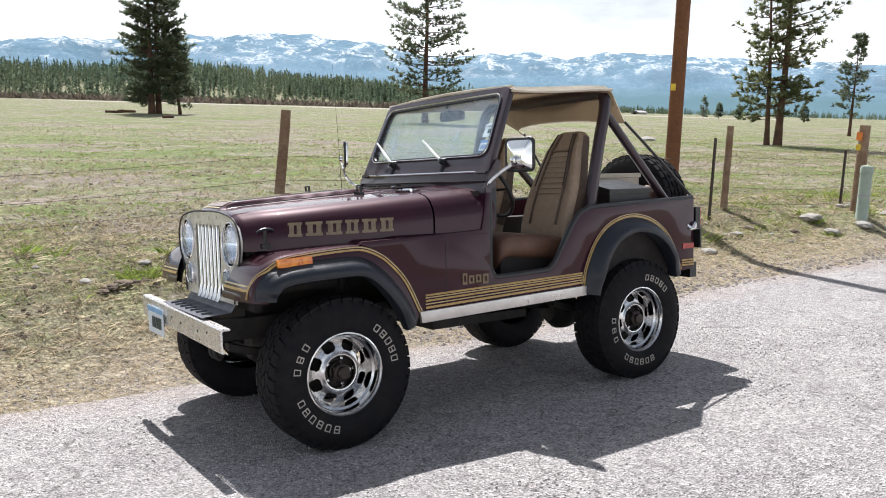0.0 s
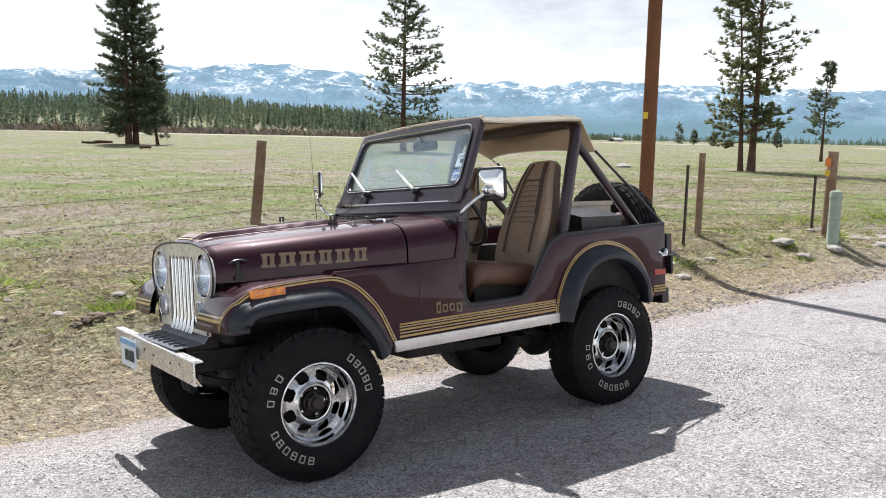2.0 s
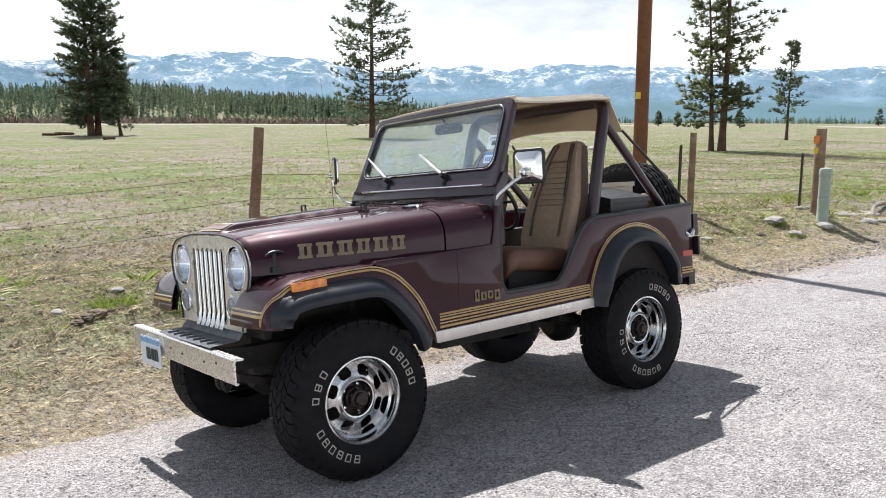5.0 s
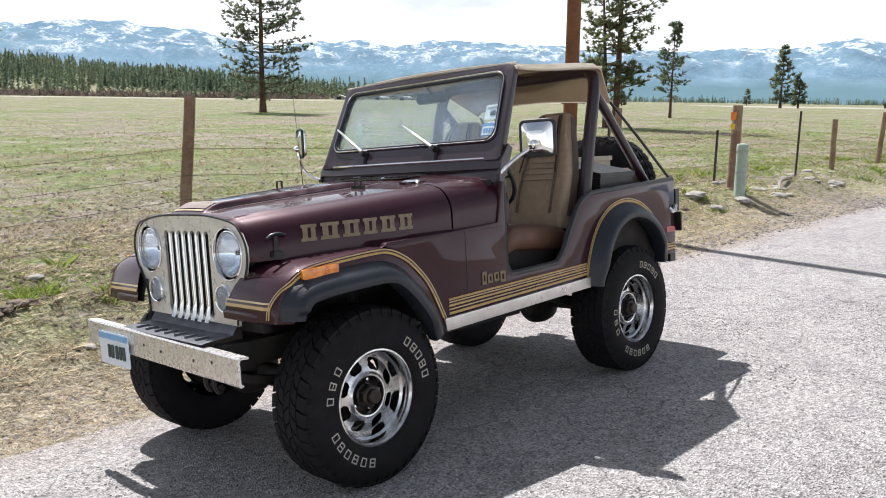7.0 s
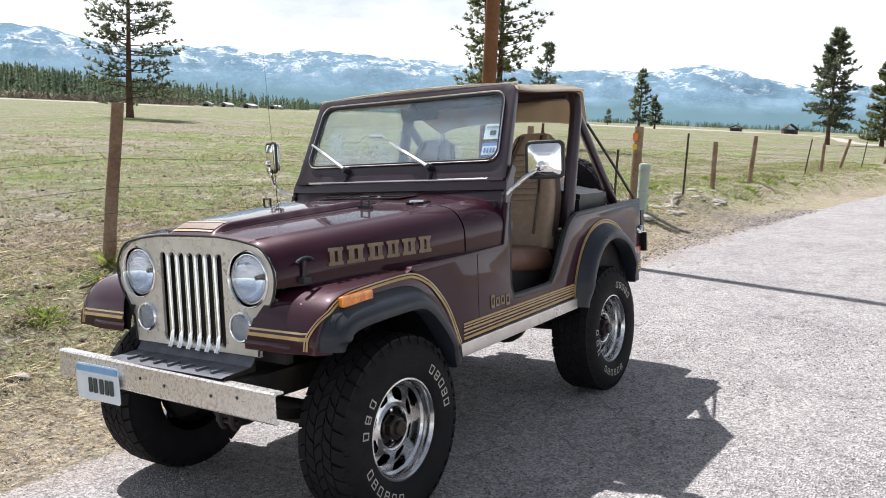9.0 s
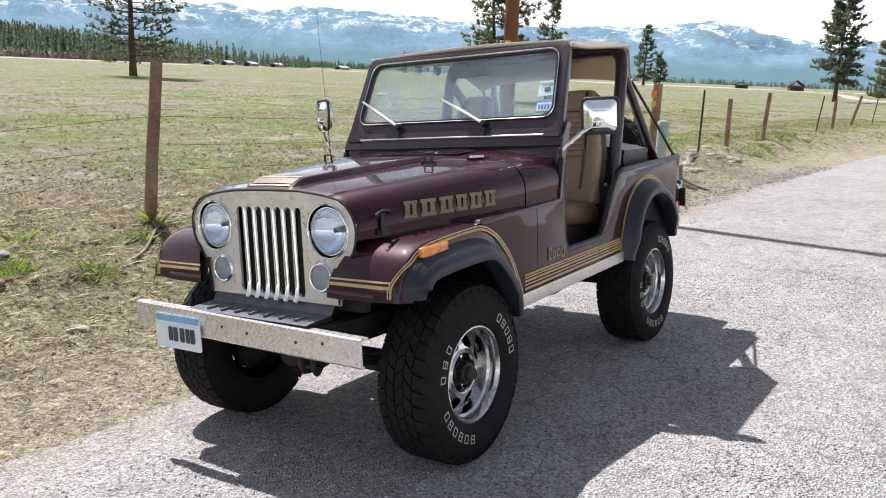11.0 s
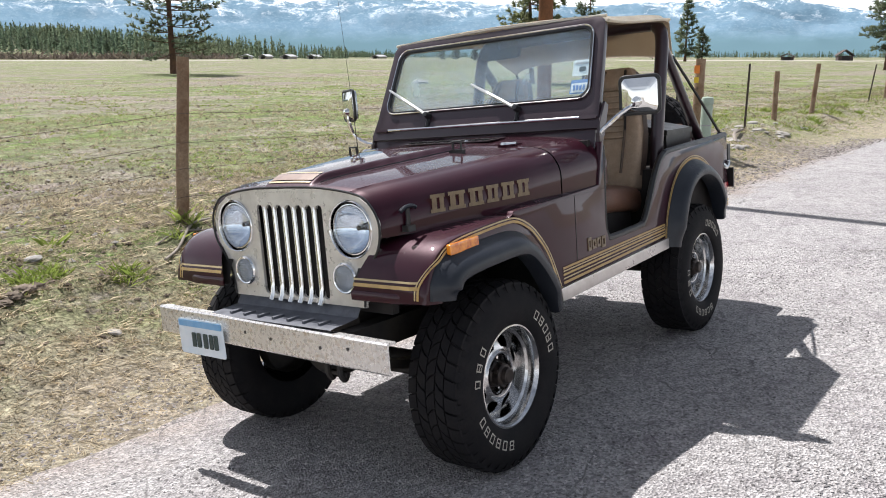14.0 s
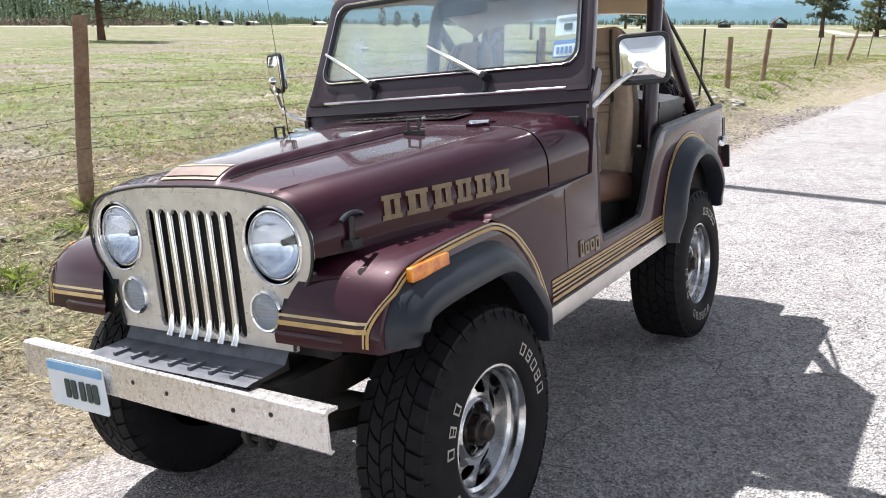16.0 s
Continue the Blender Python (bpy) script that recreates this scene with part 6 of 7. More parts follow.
pine("pine_tree", at_ground(33.95, 19.4), 12.5, 2.5, 0.19, 0.16, 30, 5, "thin pine with sparse needles and a straight trunk", needles=NEEDLES_YELLOW, twigs=13, per=15, tuft_size=0.24, gap=0.30, top_power=0.45)
pine("pine_tree", at_ground(33.75, 19.85), 9.6, 1.9, 0.13, 0.12, 24, 6, "slim leaning pine beside a taller one", needles=NEEDLES_YELLOW, twigs=13, per=15, tuft_size=0.24, gap=0.30, lean=(-0.03, 0.05), top_power=0.5)
pine("pine_tree", at_ground(61.3, 31.1), 7.8, 1.5, 0.13, 0.24, 22, 7, "small slender pine with a bare lower trunk", twigs=9, per=9, tuft_size=0.30, gap=0.36)
pine("pine_tree", at_ground(232.0, 89.0), 17.0, 4.0, 0.4, 0.12, 17, 8, "distant full pine on the valley floor", twigs=7, per=7, tuft_size=1.1, gap=0.05)
pine("pine_tree", at_ground(240.0, 87.0), 9.5, 3.0, 0.3, 0.12, 12, 9, "shorter distant pine beside a full one", twigs=7, per=7, tuft_size=1.0, gap=0.05)
pine("pine_tree", at_ground(95.0, 13.8), 12.3, 3.2, 0.24, 0.17, 32, 10, "full dark green pine near the farm lane", twigs=14, per=10, tuft_size=0.42, gap=0.0)
pine("pine_tree", at_ground(104.0, 9.5), 10.0, 3.0, 0.24, 0.08, 30, 11, "yellowish green pine beside the lane", needles=NEEDLES_YELLOW, twigs=16, per=12, tuft_size=0.40, gap=0.05)
pine("pine_tree", at_ground(100.0, 5.2), 11.5, 2.8, 0.24, 0.08, 32, 12, "dark green pine at the lane's bend", twigs=16, per=12, tuft_size=0.40, gap=0.05)
for sx, sy, sh, sd in ((270, 208, 8.5, 21), (240, 178, 5.0, 22), (215, 152, 4.2, 23), (205, 124, 5.5, 24), (330, 215, 7, 25), (350, 150, 7, 26)):
    pine("pine_tree", at_ground(sx, sy), sh, sh * 0.24, 0.2, 0.1, 10, sd, "small distant pine on the valley floor", twigs=6, per=6, tuft_size=0.8, gap=0.05)


# ---- far forest, mountains, farm ----
FOREST_TOP = ((110, 2.3), (84, 2.1), (70.4, 2.6), (63, 1.9), (59.7, 1.5), (50, 0.75), (46, 0.42), (40, 0.3), (20, 0.3), (5, 0.45), (-30, 0.5))


def along(table, a):
    for (a0, v0), (a1, v1) in zip(table, table[1:]):
        if a0 >= a >= a1:
            return v0 + (v1 - v0) * (a0 - a) / (a0 - a1)
    return table[0][1] if a > table[0][0] else table[-1][1]


def hill_height(r, a):
    """The wooded rise behind the meadow; a in degrees."""
    return max(along(FOREST_TOP, a) - 0.9, 0) / 57.3 * 760 * smooth01(415, 760, r)


def build_hill():
    rs = [400 + 20 * i for i in range(26)]
    angs = [112 - 2 * i for i in range(58)]
    verts = [(r * math.cos(radians(a)), r * math.sin(radians(a)), 0.15 + hill_height(r, a) + (-0.6 if i == 0 else 0)) for i, r in enumerate(rs) for a in angs]
    n = len(angs)
    faces = [(i * n + j, i * n + j + 1, (i + 1) * n + j + 1, (i + 1) * n + j) for i in range(len(rs) - 1) for j in range(n - 1)]
    return tagged(quick("hillside", verts, faces, MEADOW, smooth=True), "low dry rise under the far forest", "hill", kind="structure")


def build_forest():
    rnd = random.Random(5)
    verts, faces = [], []
    for _ in range(14000):
        a = rnd.uniform(40, 100) if rnd.random() < 0.70 else rnd.uniform(-12, 45)
        top = along(FOREST_TOP, a)
        r = rnd.uniform(430, 800) if a > 44 else rnd.uniform(900, 1450)
        if a <= 52 and rnd.random() < 0.35:
            continue
        if a > 44 and r < 540 and rnd.random() < 0.62:
            continue
        h = rnd.choice((0.42, 0.62, 0.72, 0.78, 0.85, 0.98)) * rnd.uniform(0.85, 1.1) * (min(top, 0.9) / 57.3 * 760 + 2.2)
        if a <= 44:
            h = rnd.uniform(3.5, 8)
        x, y = r * math.cos(radians(a)), r * math.sin(radians(a))
        stand = noise.noise((x * 0.021, y * 0.021, 4.4))
        if a > 44 and stand < -0.28 and rnd.random() < 0.75:
            continue
        h *= 1.0 + 0.45 * stand
        z = 0.1 + hill_height(r, a)
        w = h * rnd.choice((0.09, 0.11, 0.14, 0.19)) * rnd.uniform(0.9, 1.1)
        for i in range(30):
            f = 0.06 + 0.9 * (i + rnd.random()) / 30
            g = w * 1.25 * (1 - f) ** 0.55 * rnd.uniform(0.6, 1.25) + 0.02 * h
            turn = rnd.uniform(0, 6.283)
            c, s, thick = math.cos(turn), math.sin(turn), h * rnd.uniform(0.04, 0.085)
            k = len(verts)
            verts += [(x - s * g * 0.3, y + c * g * 0.3, z + h * f + thick), (x + s * g * 0.3, y - c * g * 0.3, z + h * f - thick * 0.3), (x + c * g, y + s * g, z + h * (f - rnd.uniform(0.0, 0.05)))]
            faces.append((k, k + 1, k + 2))
        k = len(verts)
        verts += [(x - 0.02 * h, y, z + h * 0.8), (x + 0.02 * h, y, z + h * 0.8), (x, y, z + h)]
        faces.append((k, k + 1, k + 2))
    return tagged(quick("conifer_forest", verts, faces, FOREST), "distant dark green conifer forest along the meadow's edge", "forest", kind="stuff")


RIDGE = ((180, 3.0), (110, 3.0), (95, 3.2), (83.7, 3.0), (80.6, 3.45), (77.4, 3.5), (72, 3.85), (68.5, 4.1), (64.7, 4.36), (61, 3.95), (55, 2.95), (50, 3.55), (47.3, 3.15),
         (44.6, 3.5), (41.3, 3.8), (38, 3.7), (34.5, 3.1), (31, 3.15), (27.7, 3.0), (24.6, 3.15), (17.2, 3.55), (13.7, 3.2), (11.3, 2.7), (8, 2.6), (0, 2.4), (-30, 2.6), (-180, 3.0))


def mountain_material():
    m = bpy.data.materials.new("haze_blue_snowy_mountains")
    m.use_nodes = True
    nt = m.node_tree
    b = nt.nodes["Principled BSDF"]
    b.inputs["Roughness"].default_value, b.inputs["Specular IOR Level"].default_value = 1.0, 0.0
    tc = nt.nodes.new("ShaderNodeTexCoord")
    sx = nt.nodes.new("ShaderNodeSeparateXYZ")
    nt.links.new(tc.outputs["Object"], sx.inputs[0])

    def nz(s, d=8.0, r=0.62):
        n = nt.nodes.new("ShaderNodeTexNoise")
        n.inputs["Scale"].default_value, n.inputs["Detail"].default_value, n.inputs["Roughness"].default_value = s, d, r
        nt.links.new(tc.outputs["Object"], n.inputs["Vector"])
        return n.outputs["Fac"]

    def mth(op, a, c, d=None):
        x = nt.nodes.new("ShaderNodeMath")
        x.operation = op
        for k, v in enumerate((a, c, d)):
            if v is None:
                continue
            if isinstance(v, (int, float)):
                x.inputs[k].default_value = v
            else:
                nt.links.new(v, x.inputs[k])
        return x.outputs[0]

    def mr(f, a, c):
        r = nt.nodes.new("ShaderNodeMapRange")
        r.inputs[1].default_value, r.inputs[2].default_value = a, c
        nt.links.new(f, r.inputs[0])
        return r.outputs[0]

    def mix(f, a, c):
        x = nt.nodes.new("ShaderNodeMix")
        x.data_type = "RGBA"
        nt.links.new(f, x.inputs[0])
        for k, v in ((6, a), (7, c)):
            if isinstance(v, tuple):
                x.inputs[k].default_value = (*v, 1)
            else:
                nt.links.new(v, x.inputs[k])
        return x.outputs[2]

    # the pattern runs with bearing and height, so that it does not smear along the slopes
    flat = nt.nodes.new("ShaderNodeCombineXYZ")
    nt.links.new(sx.outputs["X"], flat.inputs[0])
    nt.links.new(sx.outputs["Y"], flat.inputs[1])
    unit = nt.nodes.new("ShaderNodeVectorMath")
    unit.operation = "NORMALIZE"
    nt.links.new(flat.outputs[0], unit.inputs[0])
    bearing = nt.nodes.new("ShaderNodeSeparateXYZ")
    nt.links.new(unit.outputs[0], bearing.inputs[0])
    place = nt.nodes.new("ShaderNodeCombineXYZ")
    nt.links.new(mth("MULTIPLY", bearing.outputs["X"], 4200.0), place.inputs[0])
    nt.links.new(mth("MULTIPLY", bearing.outputs["Y"], 4200.0), place.inputs[1])
    nt.links.new(mth("MULTIPLY", sx.outputs["Z"], 2.5), place.inputs[2])

    def face(s, d=8.0, r=0.62):
        n = nt.nodes.new("ShaderNodeTexNoise")
        n.inputs["Scale"].default_value, n.inputs["Detail"].default_value, n.inputs["Roughness"].default_value = s, d, r
        n.inputs["Distortion"].default_value = 0.6
        nt.links.new(place.outputs[0], n.inputs["Vector"])
        return n.outputs["Fac"]

    # the woods' blue tones carry the haze of distance in their base colour
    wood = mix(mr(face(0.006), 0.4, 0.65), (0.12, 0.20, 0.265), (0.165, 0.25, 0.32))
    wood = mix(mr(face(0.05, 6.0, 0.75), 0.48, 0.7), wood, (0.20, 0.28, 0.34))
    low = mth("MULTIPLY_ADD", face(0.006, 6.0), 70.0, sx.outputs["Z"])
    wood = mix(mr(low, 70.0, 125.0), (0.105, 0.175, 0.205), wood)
    high = mth("MULTIPLY_ADD", face(0.004, 4.0, 0.5), 210.0, sx.outputs["Z"])
    snow = mr(high, 230.0, 300.0)
    patch = mr(face(0.0085, 12.0, 0.74), 0.49, 0.57)
    speck = mr(face(0.060, 5.0, 0.75), 0.38, 0.58)
    both = mth("MULTIPLY", mth("MULTIPLY", snow, patch), speck)
    col = mix(both, wood, (0.76, 0.80, 0.83))
    nt.links.new(col, b.inputs["Base Color"])
    return m


def ridged(x, y, frq, octaves, seed):
    g, amp = 0.0, 1.0
    for _ in range(octaves):
        n = 1 - 2 * abs(noise.noise((x * frq, y * frq, seed)))
        g += amp * n
        amp, frq = amp * 0.52, frq * 2.07
    return g


def build_mountains():
    rs = [1500, 1600, 1700, 1800, 1900, 2000] + [2080 + 55 * i for i in range(43)]
    angs = [112 - 0.24 * i for i in range(560)]
    verts = []
    for i, r in enumerate(rs):
        for a in angs:
            peak = ridged(a * 0.30, 0.0, 1.0, 4, 9.3) - 0.75
            crest = (along(RIDGE, a) + 0.20 * peak) / 57.3 * 4250
            x, y = r * math.cos(radians(a)), r * math.sin(radians(a))
            f = smooth01(1900, 4250, r)
            relief = ridged(x, y, 0.0014, 6, 2.5)
            z = crest * (0.10 * smooth01(1500, 2100, r) + 0.90 * f ** 1.3)
            z += (relief - 1.0) * 90 * f * (1 - 0.78 * smooth01(3000, 4150, r))
            z += 14 * smooth01(1500, 2200, r) * (1 - f) * ridged(x, y, 0.0022, 3, 6.1)
            if r > 4250:
                z -= (r - 4250) * 0.5
            verts.append((x, y, max(z, 0) - (3 if i == 0 else 0)))
    n = len(angs)
    faces = [(i * n + j, i * n + j + 1, (i + 1) * n + j + 1, (i + 1) * n + j) for i in range(len(rs) - 1) for j in range(n - 1)]
    return tagged(quick("mountain_range", verts, faces, mountain_material(), smooth=True), "distant wooded mountains coloured haze-blue, with patches of snow", "mountains", kind="structure")


build_hill()
build_forest()


def build_shrubs():
    rnd = random.Random(9)
    verts, faces = [], []
    for _ in range(1500):
        a = rnd.uniform(52, 100)
        r = rnd.triangular(395, 470, 410)
        x, y, s = r * math.cos(radians(a)), r * math.sin(radians(a)), rnd.uniform(0.8, 3.0)
        for _ in range(9):
            tip = Vector((rnd.gauss(0, 1), rnd.gauss(0, 1), abs(rnd.gauss(0.9, 0.4)))) * s
            k = len(verts)
            o = Vector((x, y, 0.1 + hill_height(r, a))) + Vector((tip.x, tip.y, 0)) * 0.4
            w = Vector((rnd.uniform(-1, 1), rnd.uniform(-1, 1), 0)) * s * 0.35
            verts += [tuple(o - w), tuple(o + w), tuple(o + tip)]
            faces.append((k, k + 1, k + 2))
    return tagged(quick("shrubs", verts, faces, SHRUB), "low bare brown shrubs at the forest's foot", "shrub", kind="stuff")



def far_field():
    """Bleached fields along the meadow's far side."""
    angs = [100 - 2 * i for i in range(56)]
    rings = []
    for r in (255, 300, 350, 395):
        rings.append([(r * math.cos(radians(a)), r * math.sin(radians(a)), (0.30 if 260 < r < 390 else -0.1) + 0.10 * noise.noise((a * 0.2, r, 3))) for a in angs])
    return tagged(part("far_field", loft(rings), LANE, smooth=True), "bleached pale fields across the valley floor", "field", kind="structure")


build_shrubs()
far_field()
build_mountains()


def farm_building(name, x, y, w, d, h, roof, turn, label, wall, roof_mat):
    root = new(name)
    root.matrix_world = pose(x, y, ground_height(x, y) - 0.1, 0, 0, turn)
    part("wall", box(-w / 2, w / 2, -d / 2, d / 2, 0, h), wall, root)
    bm = bmesh.new()
    e = 0.4
    rings = [[(sx, -d / 2 - e, h - 0.1), (sx, 0, h + roof), (sx, d / 2 + e, h - 0.1), (sx, d / 2 + e, h + 0.15), (sx, 0, h + roof + 0.28), (sx, -d / 2 - e, h + 0.15)] for sx in (-w / 2 - e, w / 2 + e)]
    loft(rings, True, True, bm)
    part("roof", bm, roof_mat, root)
    part("door", box(-w / 2 - 0.06, -w / 2 + 0.05, -1.2, 1.2, 0, min(2.4, h)), DARK, root)
    return tagged(root, label, "barn")


farm_building("barn", 300, 60.5, 6, 4.5, 1.7, 1.8, 20, "dark weathered wooden barn in the valley", BARN_WOOD, BARN_WOOD)
farm_building("barn", 305, 80, 4, 4, 1.3, 1.0, 10, "low rust-brown farm shed in the valley", BARN_WOOD, BARN_WOOD)
for fx, fy, fw, ft in ((289, 322, 12, 30), (314, 329, 9, 20), (279, 328, 5, 10), (383, 344, 11, 15), (251, 309, 5, 40)):
    farm_building("farm_shed", fx, fy, fw, 5, 1.3, 0.9, ft, "far farm shed with a pale tin roof", SHED_WALL, ROOF_TIN)


# ---- grass, stones and litter on the verge ----
def grass(name, count, x_range, y_range, h_range, blades, width, mat, label, seed, patch=None, keep=0.0, flat=1.3, edge=1.22):
    rnd = random.Random(seed)
    verts, faces = [], []
    made = 0
    while made < count:
        x, y = rnd.uniform(*x_range), rnd.uniform(*y_range)
        made += 1
        v = y - road_edge(x) + 1.2
        if v < edge + 0.25 * noise.noise((x * 1.3, 4, 1)):
            continue
        if v < 1.9 and edge > 1.1 and rnd.random() < 0.45:
            continue
        if patch is not None:
            if noise.noise((x * patch, y * patch, seed)) < keep:
                continue
        z = ground_height(x, y) - (0.012 if flat < 4 else 0.002)
        tall = rnd.uniform(*h_range) * (0.6 + 0.4 * smooth01(1.3, 2.6, v))
        for _ in range(blades):
            a = rnd.uniform(0, 6.283)
            lean = rnd.uniform(0.2, flat) * tall
            h = tall * rnd.uniform(0.5, 1.1)
            bx, by = x + rnd.gauss(0, 0.022), y + rnd.gauss(0, 0.022)
            c, s = math.cos(a), math.sin(a)
            w = width * rnd.uniform(0.6, 1.3)
            k = len(verts)
            verts += [(bx - s * w, by + c * w, z), (bx + s * w, by - c * w, z), (bx + c * lean * 0.4 + s * w * 0.6, by + s * lean * 0.4 - c * w * 0.6, z + h * 0.62), (bx + c * lean, by + s * lean, z + h)]
            faces += [(k, k + 1, k + 2), (k, k + 2, k + 3)]
    return tagged(quick(name, verts, faces, mat), label, "grass", kind="stuff")


grass("dry_grass", 17000, (-5, 9), (1.2, 6), (0.02, 0.06), 5, 0.003, GRASS_DRY, "short flattened straw-coloured grass on the verge", 11)
grass("dry_grass", 15000, (-12, 34), (4, 16), (0.03, 0.075), 6, 0.0042, GRASS_DRY, "straw-coloured meadow grass beyond the fence", 12)
grass("dry_grass", 9000, (-20, 60), (10, 45), (0.035, 0.08), 5, 0.011, GRASS_DRY, "straw-coloured grass out in the meadow", 17)
grass("straw_litter", 9000, (-5, 14), (1.25, 8), (0.010, 0.024), 4, 0.0028, GRASS_DRY, "flattened pale straw litter on the verge", 18, flat=5.0)
grass("green_grass", 11000, (-5, 14), (2.3, 8), (0.02, 0.05), 7, 0.0025, GRASS_GREEN, "patches of fresh green grass on the verge", 13, 0.7, 0.0)
grass("green_grass", 24000, (-14, 40), (3, 26), (0.02, 0.055), 9, 0.0042, GRASS_GREEN, "fresh green patches in the meadow", 14, 0.35, -0.02)
grass("tall_grass", 1500, (-4, 22), (1.9, 4.2), (0.07, 0.15), 16, 0.0022, GRASS_GREEN, "taller green tufts near the fence line", 15, 1.4, 0.32)
grass("golden_straw", 4500, (-5, 9), (1.0, 2.3), (0.018, 0.042), 5, 0.0028, GRASS_GOLD, "golden straw scattered over the road's edge", 23, flat=4.5, edge=1.05)
grass("golden_straw", 13000, (-5, 12), (0.9, 5.0), (0.014, 0.034), 5, 0.0028, GRASS_GOLD, "long golden straw lying over the gravelly verge", 19, flat=6.0, edge=1.02)
grass("bank_grass", 11000, (6, 40), (-2, 5), (0.02, 0.06), 5, 0.0035, GRASS_DRY, "dry grass on the fence bank", 21)
grass("bank_grass", 18000, (6, 40), (-2, 5), (0.02, 0.065), 5, 0.0038, GRASS_GREEN, "green grass on the fence bank", 22, 0.8, -0.3)
grass("tall_grass", 22, (-0.2, 0.1), (2.85, 3.05), (0.05, 0.10), 16, 0.0022, GRASS_GREEN, "green tuft growing behind a mound of earth", 24)
grass("tall_grass", 10, (0.3, 0.5), (2.6, 2.75), (0.05, 0.10), 14, 0.0022, GRASS_GREEN, "small green tuft on the verge", 25)
grass("tall_dry_grass", 800, (4, 34), (1.9, 4.2), (0.06, 0.15), 6, 0.004, GRASS_DRY, "taller dry tufts along the fence bank", 16, 1.0, 0.05)


def pebble_verts(p, r, rnd, flat=0.6):
    out = []
    for q in ((0, 0, 1), (1, 0, 0), (0.3, 0.95, 0), (-0.8, 0.6, 0), (-0.8, -0.6, 0), (0.3, -0.95, 0), (0, 0, -1)):
        s = r * rnd.uniform(0.7, 1.25)
        out.append((p[0] + q[0] * s, p[1] + q[1] * s, p[2] + q[2] * s * flat))
    return out


PEBBLE = ((0, 1, 2), (0, 2, 3), (0, 3, 4), (0, 4, 5), (0, 5, 1), (6, 2, 1), (6, 3, 2), (6, 4, 3), (6, 5, 4), (6, 1, 5))


def gravel(name, count, v_range, x_range, r_range, mat, label, seed):
    rnd = random.Random(seed)
    verts, faces = [], []
    for _ in range(count):
        x = rnd.uniform(*x_range)
        v = rnd.triangular(v_range[0], v_range[1], v_range[0] + 0.35 * (v_range[1] - v_range[0]))
        y = v + road_edge(x) - 1.2
        r = rnd.uniform(*r_range) ** 1.0
        k = len(verts)
        verts += pebble_verts((x, y, ground_height(x, y) + r * 0.15), r, rnd)
        faces += [tuple(k + i for i in f) for f in PEBBLE]
    return tagged(quick(name, verts, faces, mat), label, "gravel", kind="stuff")


gravel("loose_gravel", 9000, (0.7, 2.3), (-5, 14), (0.003, 0.009), STONE, "loose pale gravel along the road's edge", 31)
gravel("soil_clods", 11000, (1.5, 8.5), (-5, 12), (0.006, 0.026), DIRT, "dark clods of soil and litter in the grass", 33)
gravel("soil_clods", 2200, (5, 26), (-10, 40), (0.015, 0.04), DIRT, "dark clods out in the meadow", 34)
gravel("asphalt_crumbs", 5200, (0.85, 1.7), (1.6, 16), (0.005, 0.024), CRUMB, "broken dark asphalt crumbs along the ragged road edge", 36)
gravel("asphalt_crumbs", 1800, (1.0, 1.8), (-5, 1.6), (0.004, 0.014), CRUMB, "small asphalt crumbs and stones on the verge", 37)
gravel("pale_stones", 900, (1.6, 9.0), (-5, 14), (0.012, 0.034), STONE, "pale stones scattered over the dry grass", 38)
gravel("road_chips", 26000, (-2.6, 1.9), (-3.2, 4.5), (0.003, 0.0085), CHIP, "coarse loose chips on the near asphalt and its edge", 35)
gravel("road_chips", 9000, (-6, 1.2), (-4, 10), (0.003, 0.008), CHIP, "loose stone chips on the asphalt", 32)


def field_stone(x, y, r, seed, label="pale flat field stone half sunk in the grass"):
    rnd = random.Random(seed)
    bm = bmesh.new()
    bmesh.ops.create_icosphere(bm, subdivisions=3, radius=r)
    for v in bm.verts:
        n = noise.noise(v.co * (2.2 / r) + Vector((seed, 0, 0)))
        v.co *= 1 + 0.28 * n
        v.co.z *= 0.42
        v.co.x *= 1.25
    ob = part("field_stone", bm, STONE, smooth=50)
    ob.matrix_world = pose(x, y, ground_height(x, y) + r * 0.08, rnd.uniform(-8, 8), rnd.uniform(-8, 8), rnd.uniform(0, 360))
    return tagged(ob, label, "stone", group="field stones")


for x, y, r, sd in ((-0.02, 2.15, 0.04, 1), (0.05, 3.25, 0.06, 15), (-1.2, 4.6, 0.07, 2), (-2.3, 3.9, 0.09, 3), (1.9, 2.4, 0.05, 4), (-0.5, 2.9, 0.05, 5), (2.6, 4.2, 0.07, 6), (-1.8, 2.6, 0.045, 7), (9.1, 2.5, 0.16, 8), (9.6, 2.0, 0.12, 9), (11.2, 2.1, 0.14, 10),
                    (12.0, 2.4, 0.11, 11), (6.6, 2.5, 0.08, 12), (14.2, 2.2, 0.15, 13), (5.2, 2.2, 0.06, 14)):
    field_stone(x, y, r, sd)


def earth_clod(x, y, r, seed):
    bm = bmesh.new()
    bmesh.ops.create_icosphere(bm, subdivisions=3, radius=r)
    for v in bm.verts:
        v.co *= 1 + 0.5 * noise.noise(v.co * (2.6 / r) + Vector((seed, 4, 0))) + 0.25 * noise.noise(v.co * (7 / r))
        v.co.z *= 0.4
    ob = part("earth_clod", bm, DIRT, smooth=60)
    ob.matrix_world = pose(x, y, ground_height(x, y) + r * 0.1, 0, 0, seed * 47)
    return tagged(ob, "dark crumbling clod of earth in the verge grass", "earth clod", group="earth clods")


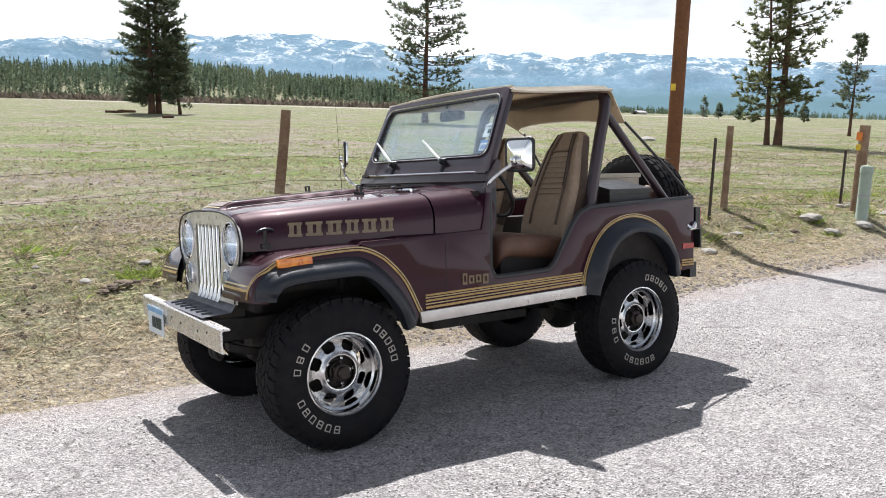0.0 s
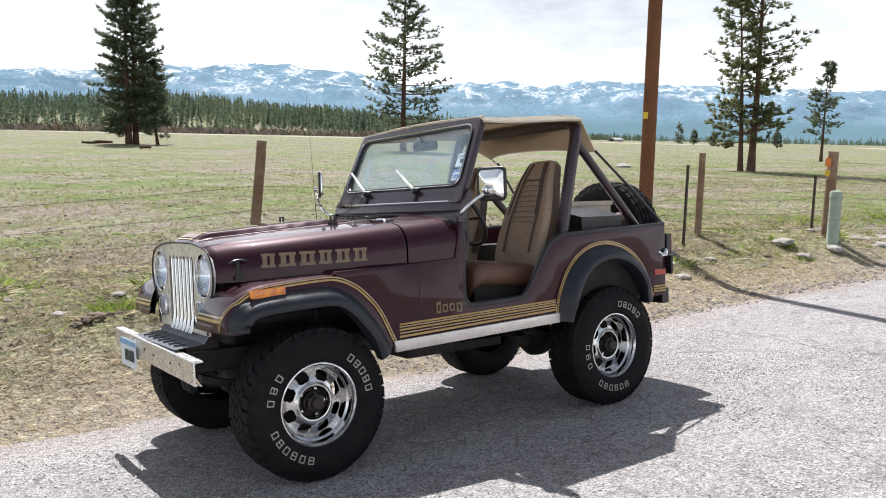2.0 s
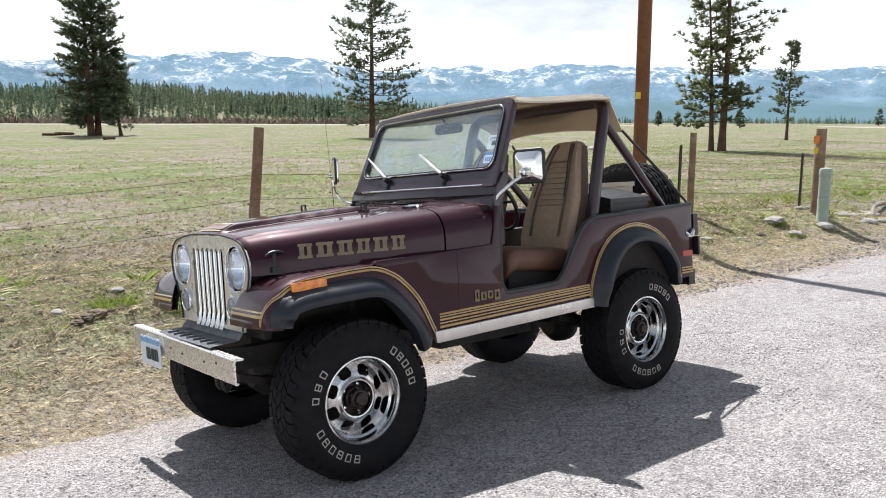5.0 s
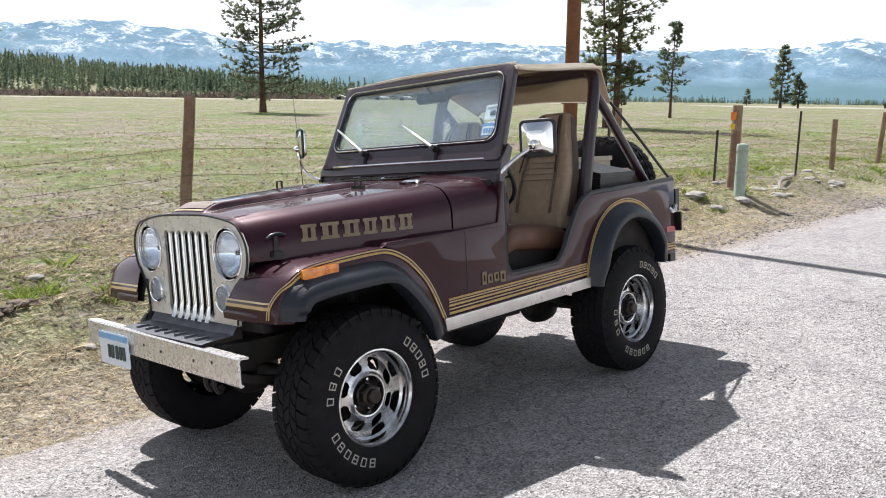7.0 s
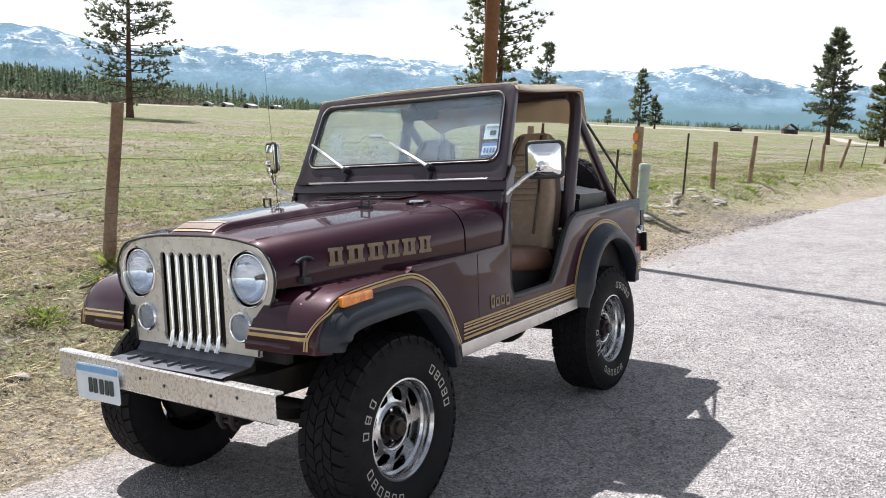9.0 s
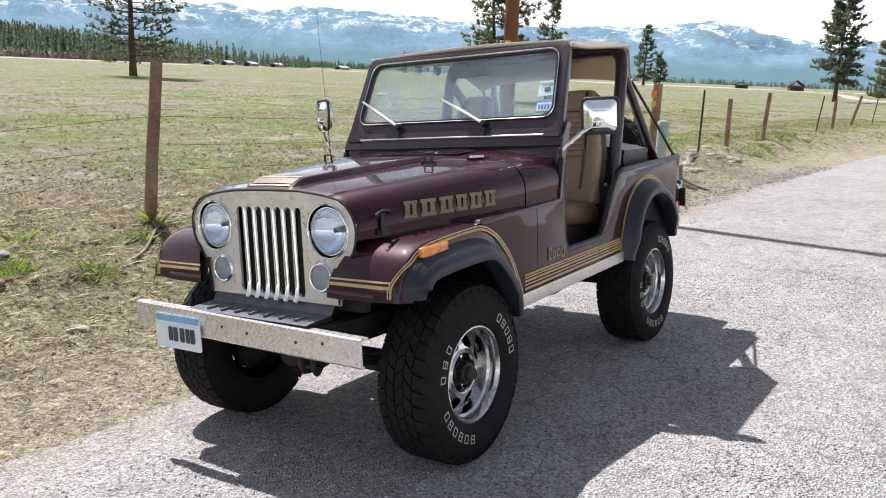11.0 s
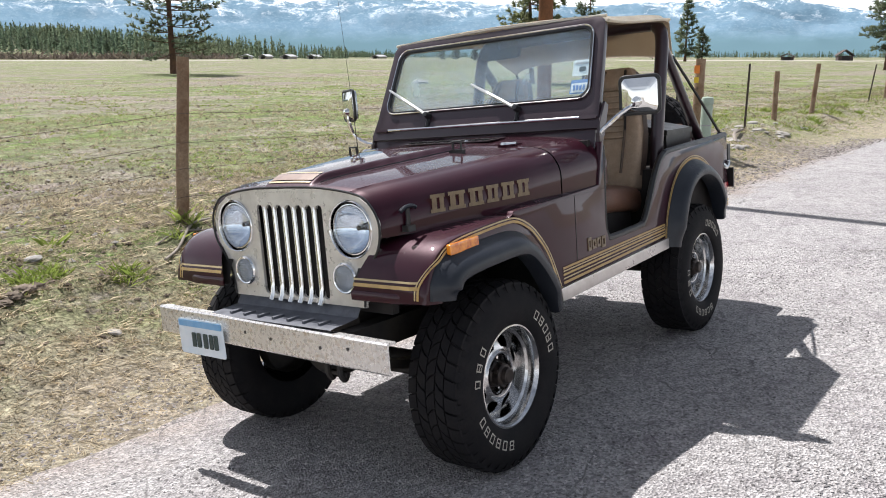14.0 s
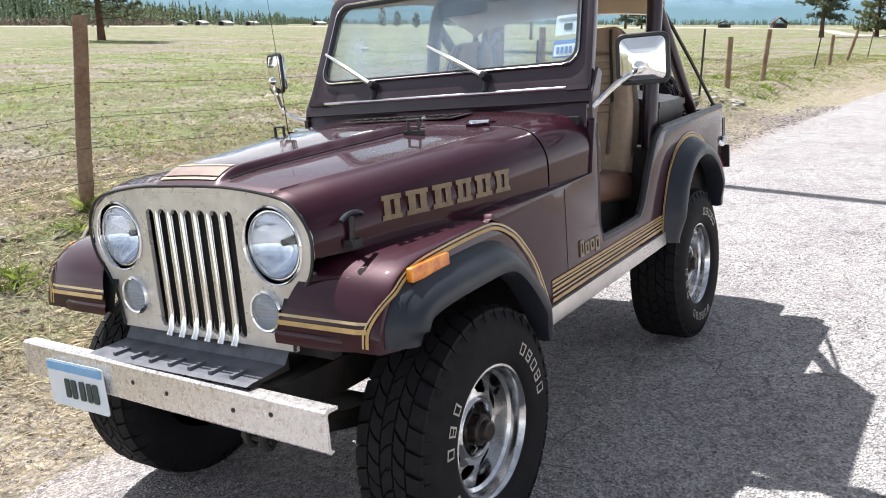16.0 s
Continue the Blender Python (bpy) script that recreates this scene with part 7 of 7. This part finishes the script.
for x, y, r, sd in ((-0.34, 2.72, 0.06, 1), (-0.24, 2.78, 0.07, 2), (-0.14, 2.82, 0.055, 3), (-0.42, 2.66, 0.045, 4), (-0.05, 2.86, 0.045, 5), (-1.3, 2.95, 0.04, 6), (3.2, 2.5, 0.05, 8), (4.3, 2.6, 0.055, 9), (4.9, 2.35, 0.06, 10), (7.8, 2.6, 0.08, 11), (8.4, 2.3, 0.07, 12)):
    earth_clod(x, y, r, sd)


# rubble on the bank around the pedestal
rubble = random.Random(77)
for k in range(34):
    field_stone(rubble.uniform(6.2, 15.5), rubble.uniform(2.0, 3.0), rubble.uniform(0.035, 0.11), 100 + k, "grey stone among the rubble on the bank")


# bleached branches by the post
def branch(points, r, label):
    return tagged(part("fallen_branch", tube(curve_points(points, 4), r, 7), LOG_WOOD, smooth=True), label, "branch", group="fallen branches")


def on_ground(x, y, up=0.02):
    return (x, y, ground_height(x, y) + up)


branch([on_ground(0.75, 2.75), on_ground(1.0, 2.95), on_ground(1.3, 3.2), on_ground(1.55, 3.3)], 0.011, "bleached branch lying at the foot of a post")
branch([on_ground(0.9, 3.1), on_ground(1.15, 3.15), on_ground(1.5, 3.05)], 0.008, "thin bleached branch beside a fence post")
branch([on_ground(11.8, 2.3), on_ground(12.3, 2.5, 0.1), on_ground(12.9, 2.55, 0.06)], 0.03, "bleached branch on the fence bank")


# fallen wood under the far pines, a pale boulder and the farm lane
def fallen_log(x, y, length, r, turn, label):
    c, s = math.cos(radians(turn)), math.sin(radians(turn))
    z = ground_height(x, y) + r * 0.7
    pts = [(x + c * length * (k / 4 - 0.5), y + s * length * (k / 4 - 0.5), z + 0.05 * noise.noise((k, x, y))) for k in range(5)]
    return tagged(part("fallen_log", tube(pts, [r, r * 1.05, r * 0.95, r * 0.9, r * 0.7], 9), BARK, smooth=True), label, "log", group="fallen logs")


fallen_log(18.2, 80.5, 1.8, 0.16, 10, "dark fallen log lying under the dense pines")
fallen_log(16.6, 79.5, 1.2, 0.14, -15, "dark fallen log lying under the dense pines")
fallen_log(17.0, 62.0, 1.0, 0.14, 25, "short dark log lying in the meadow")
field_stone(30.8, 24.8, 0.42, 41, "large pale boulder out in the meadow")


def farm_lane():
    mid = curve_points([(97, 4.0, 0), (112, 10.5, 0), (135, 17.5, 0), (217, 35.3, 0), (300, 66, 0), (345, 92, 0)], 8)
    rings = []
    for i, p in enumerate(mid):
        d = (mid[min(i + 1, len(mid) - 1)] - mid[max(i - 1, 0)]).normalized()
        n = Vector((-d.y, d.x, 0))
        rings.append([tuple(Vector((p.x, p.y, ground_height(p.x, p.y) + h)) + n * w) for w, h in ((-1.4, -0.1), (-1.1, 0.06), (0, 0.08), (1.1, 0.06), (1.4, -0.1))])
    return tagged(part("farm_lane", loft(rings), LANE, smooth=True), "pale gravel farm lane across the valley", "lane", kind="structure")


farm_lane()
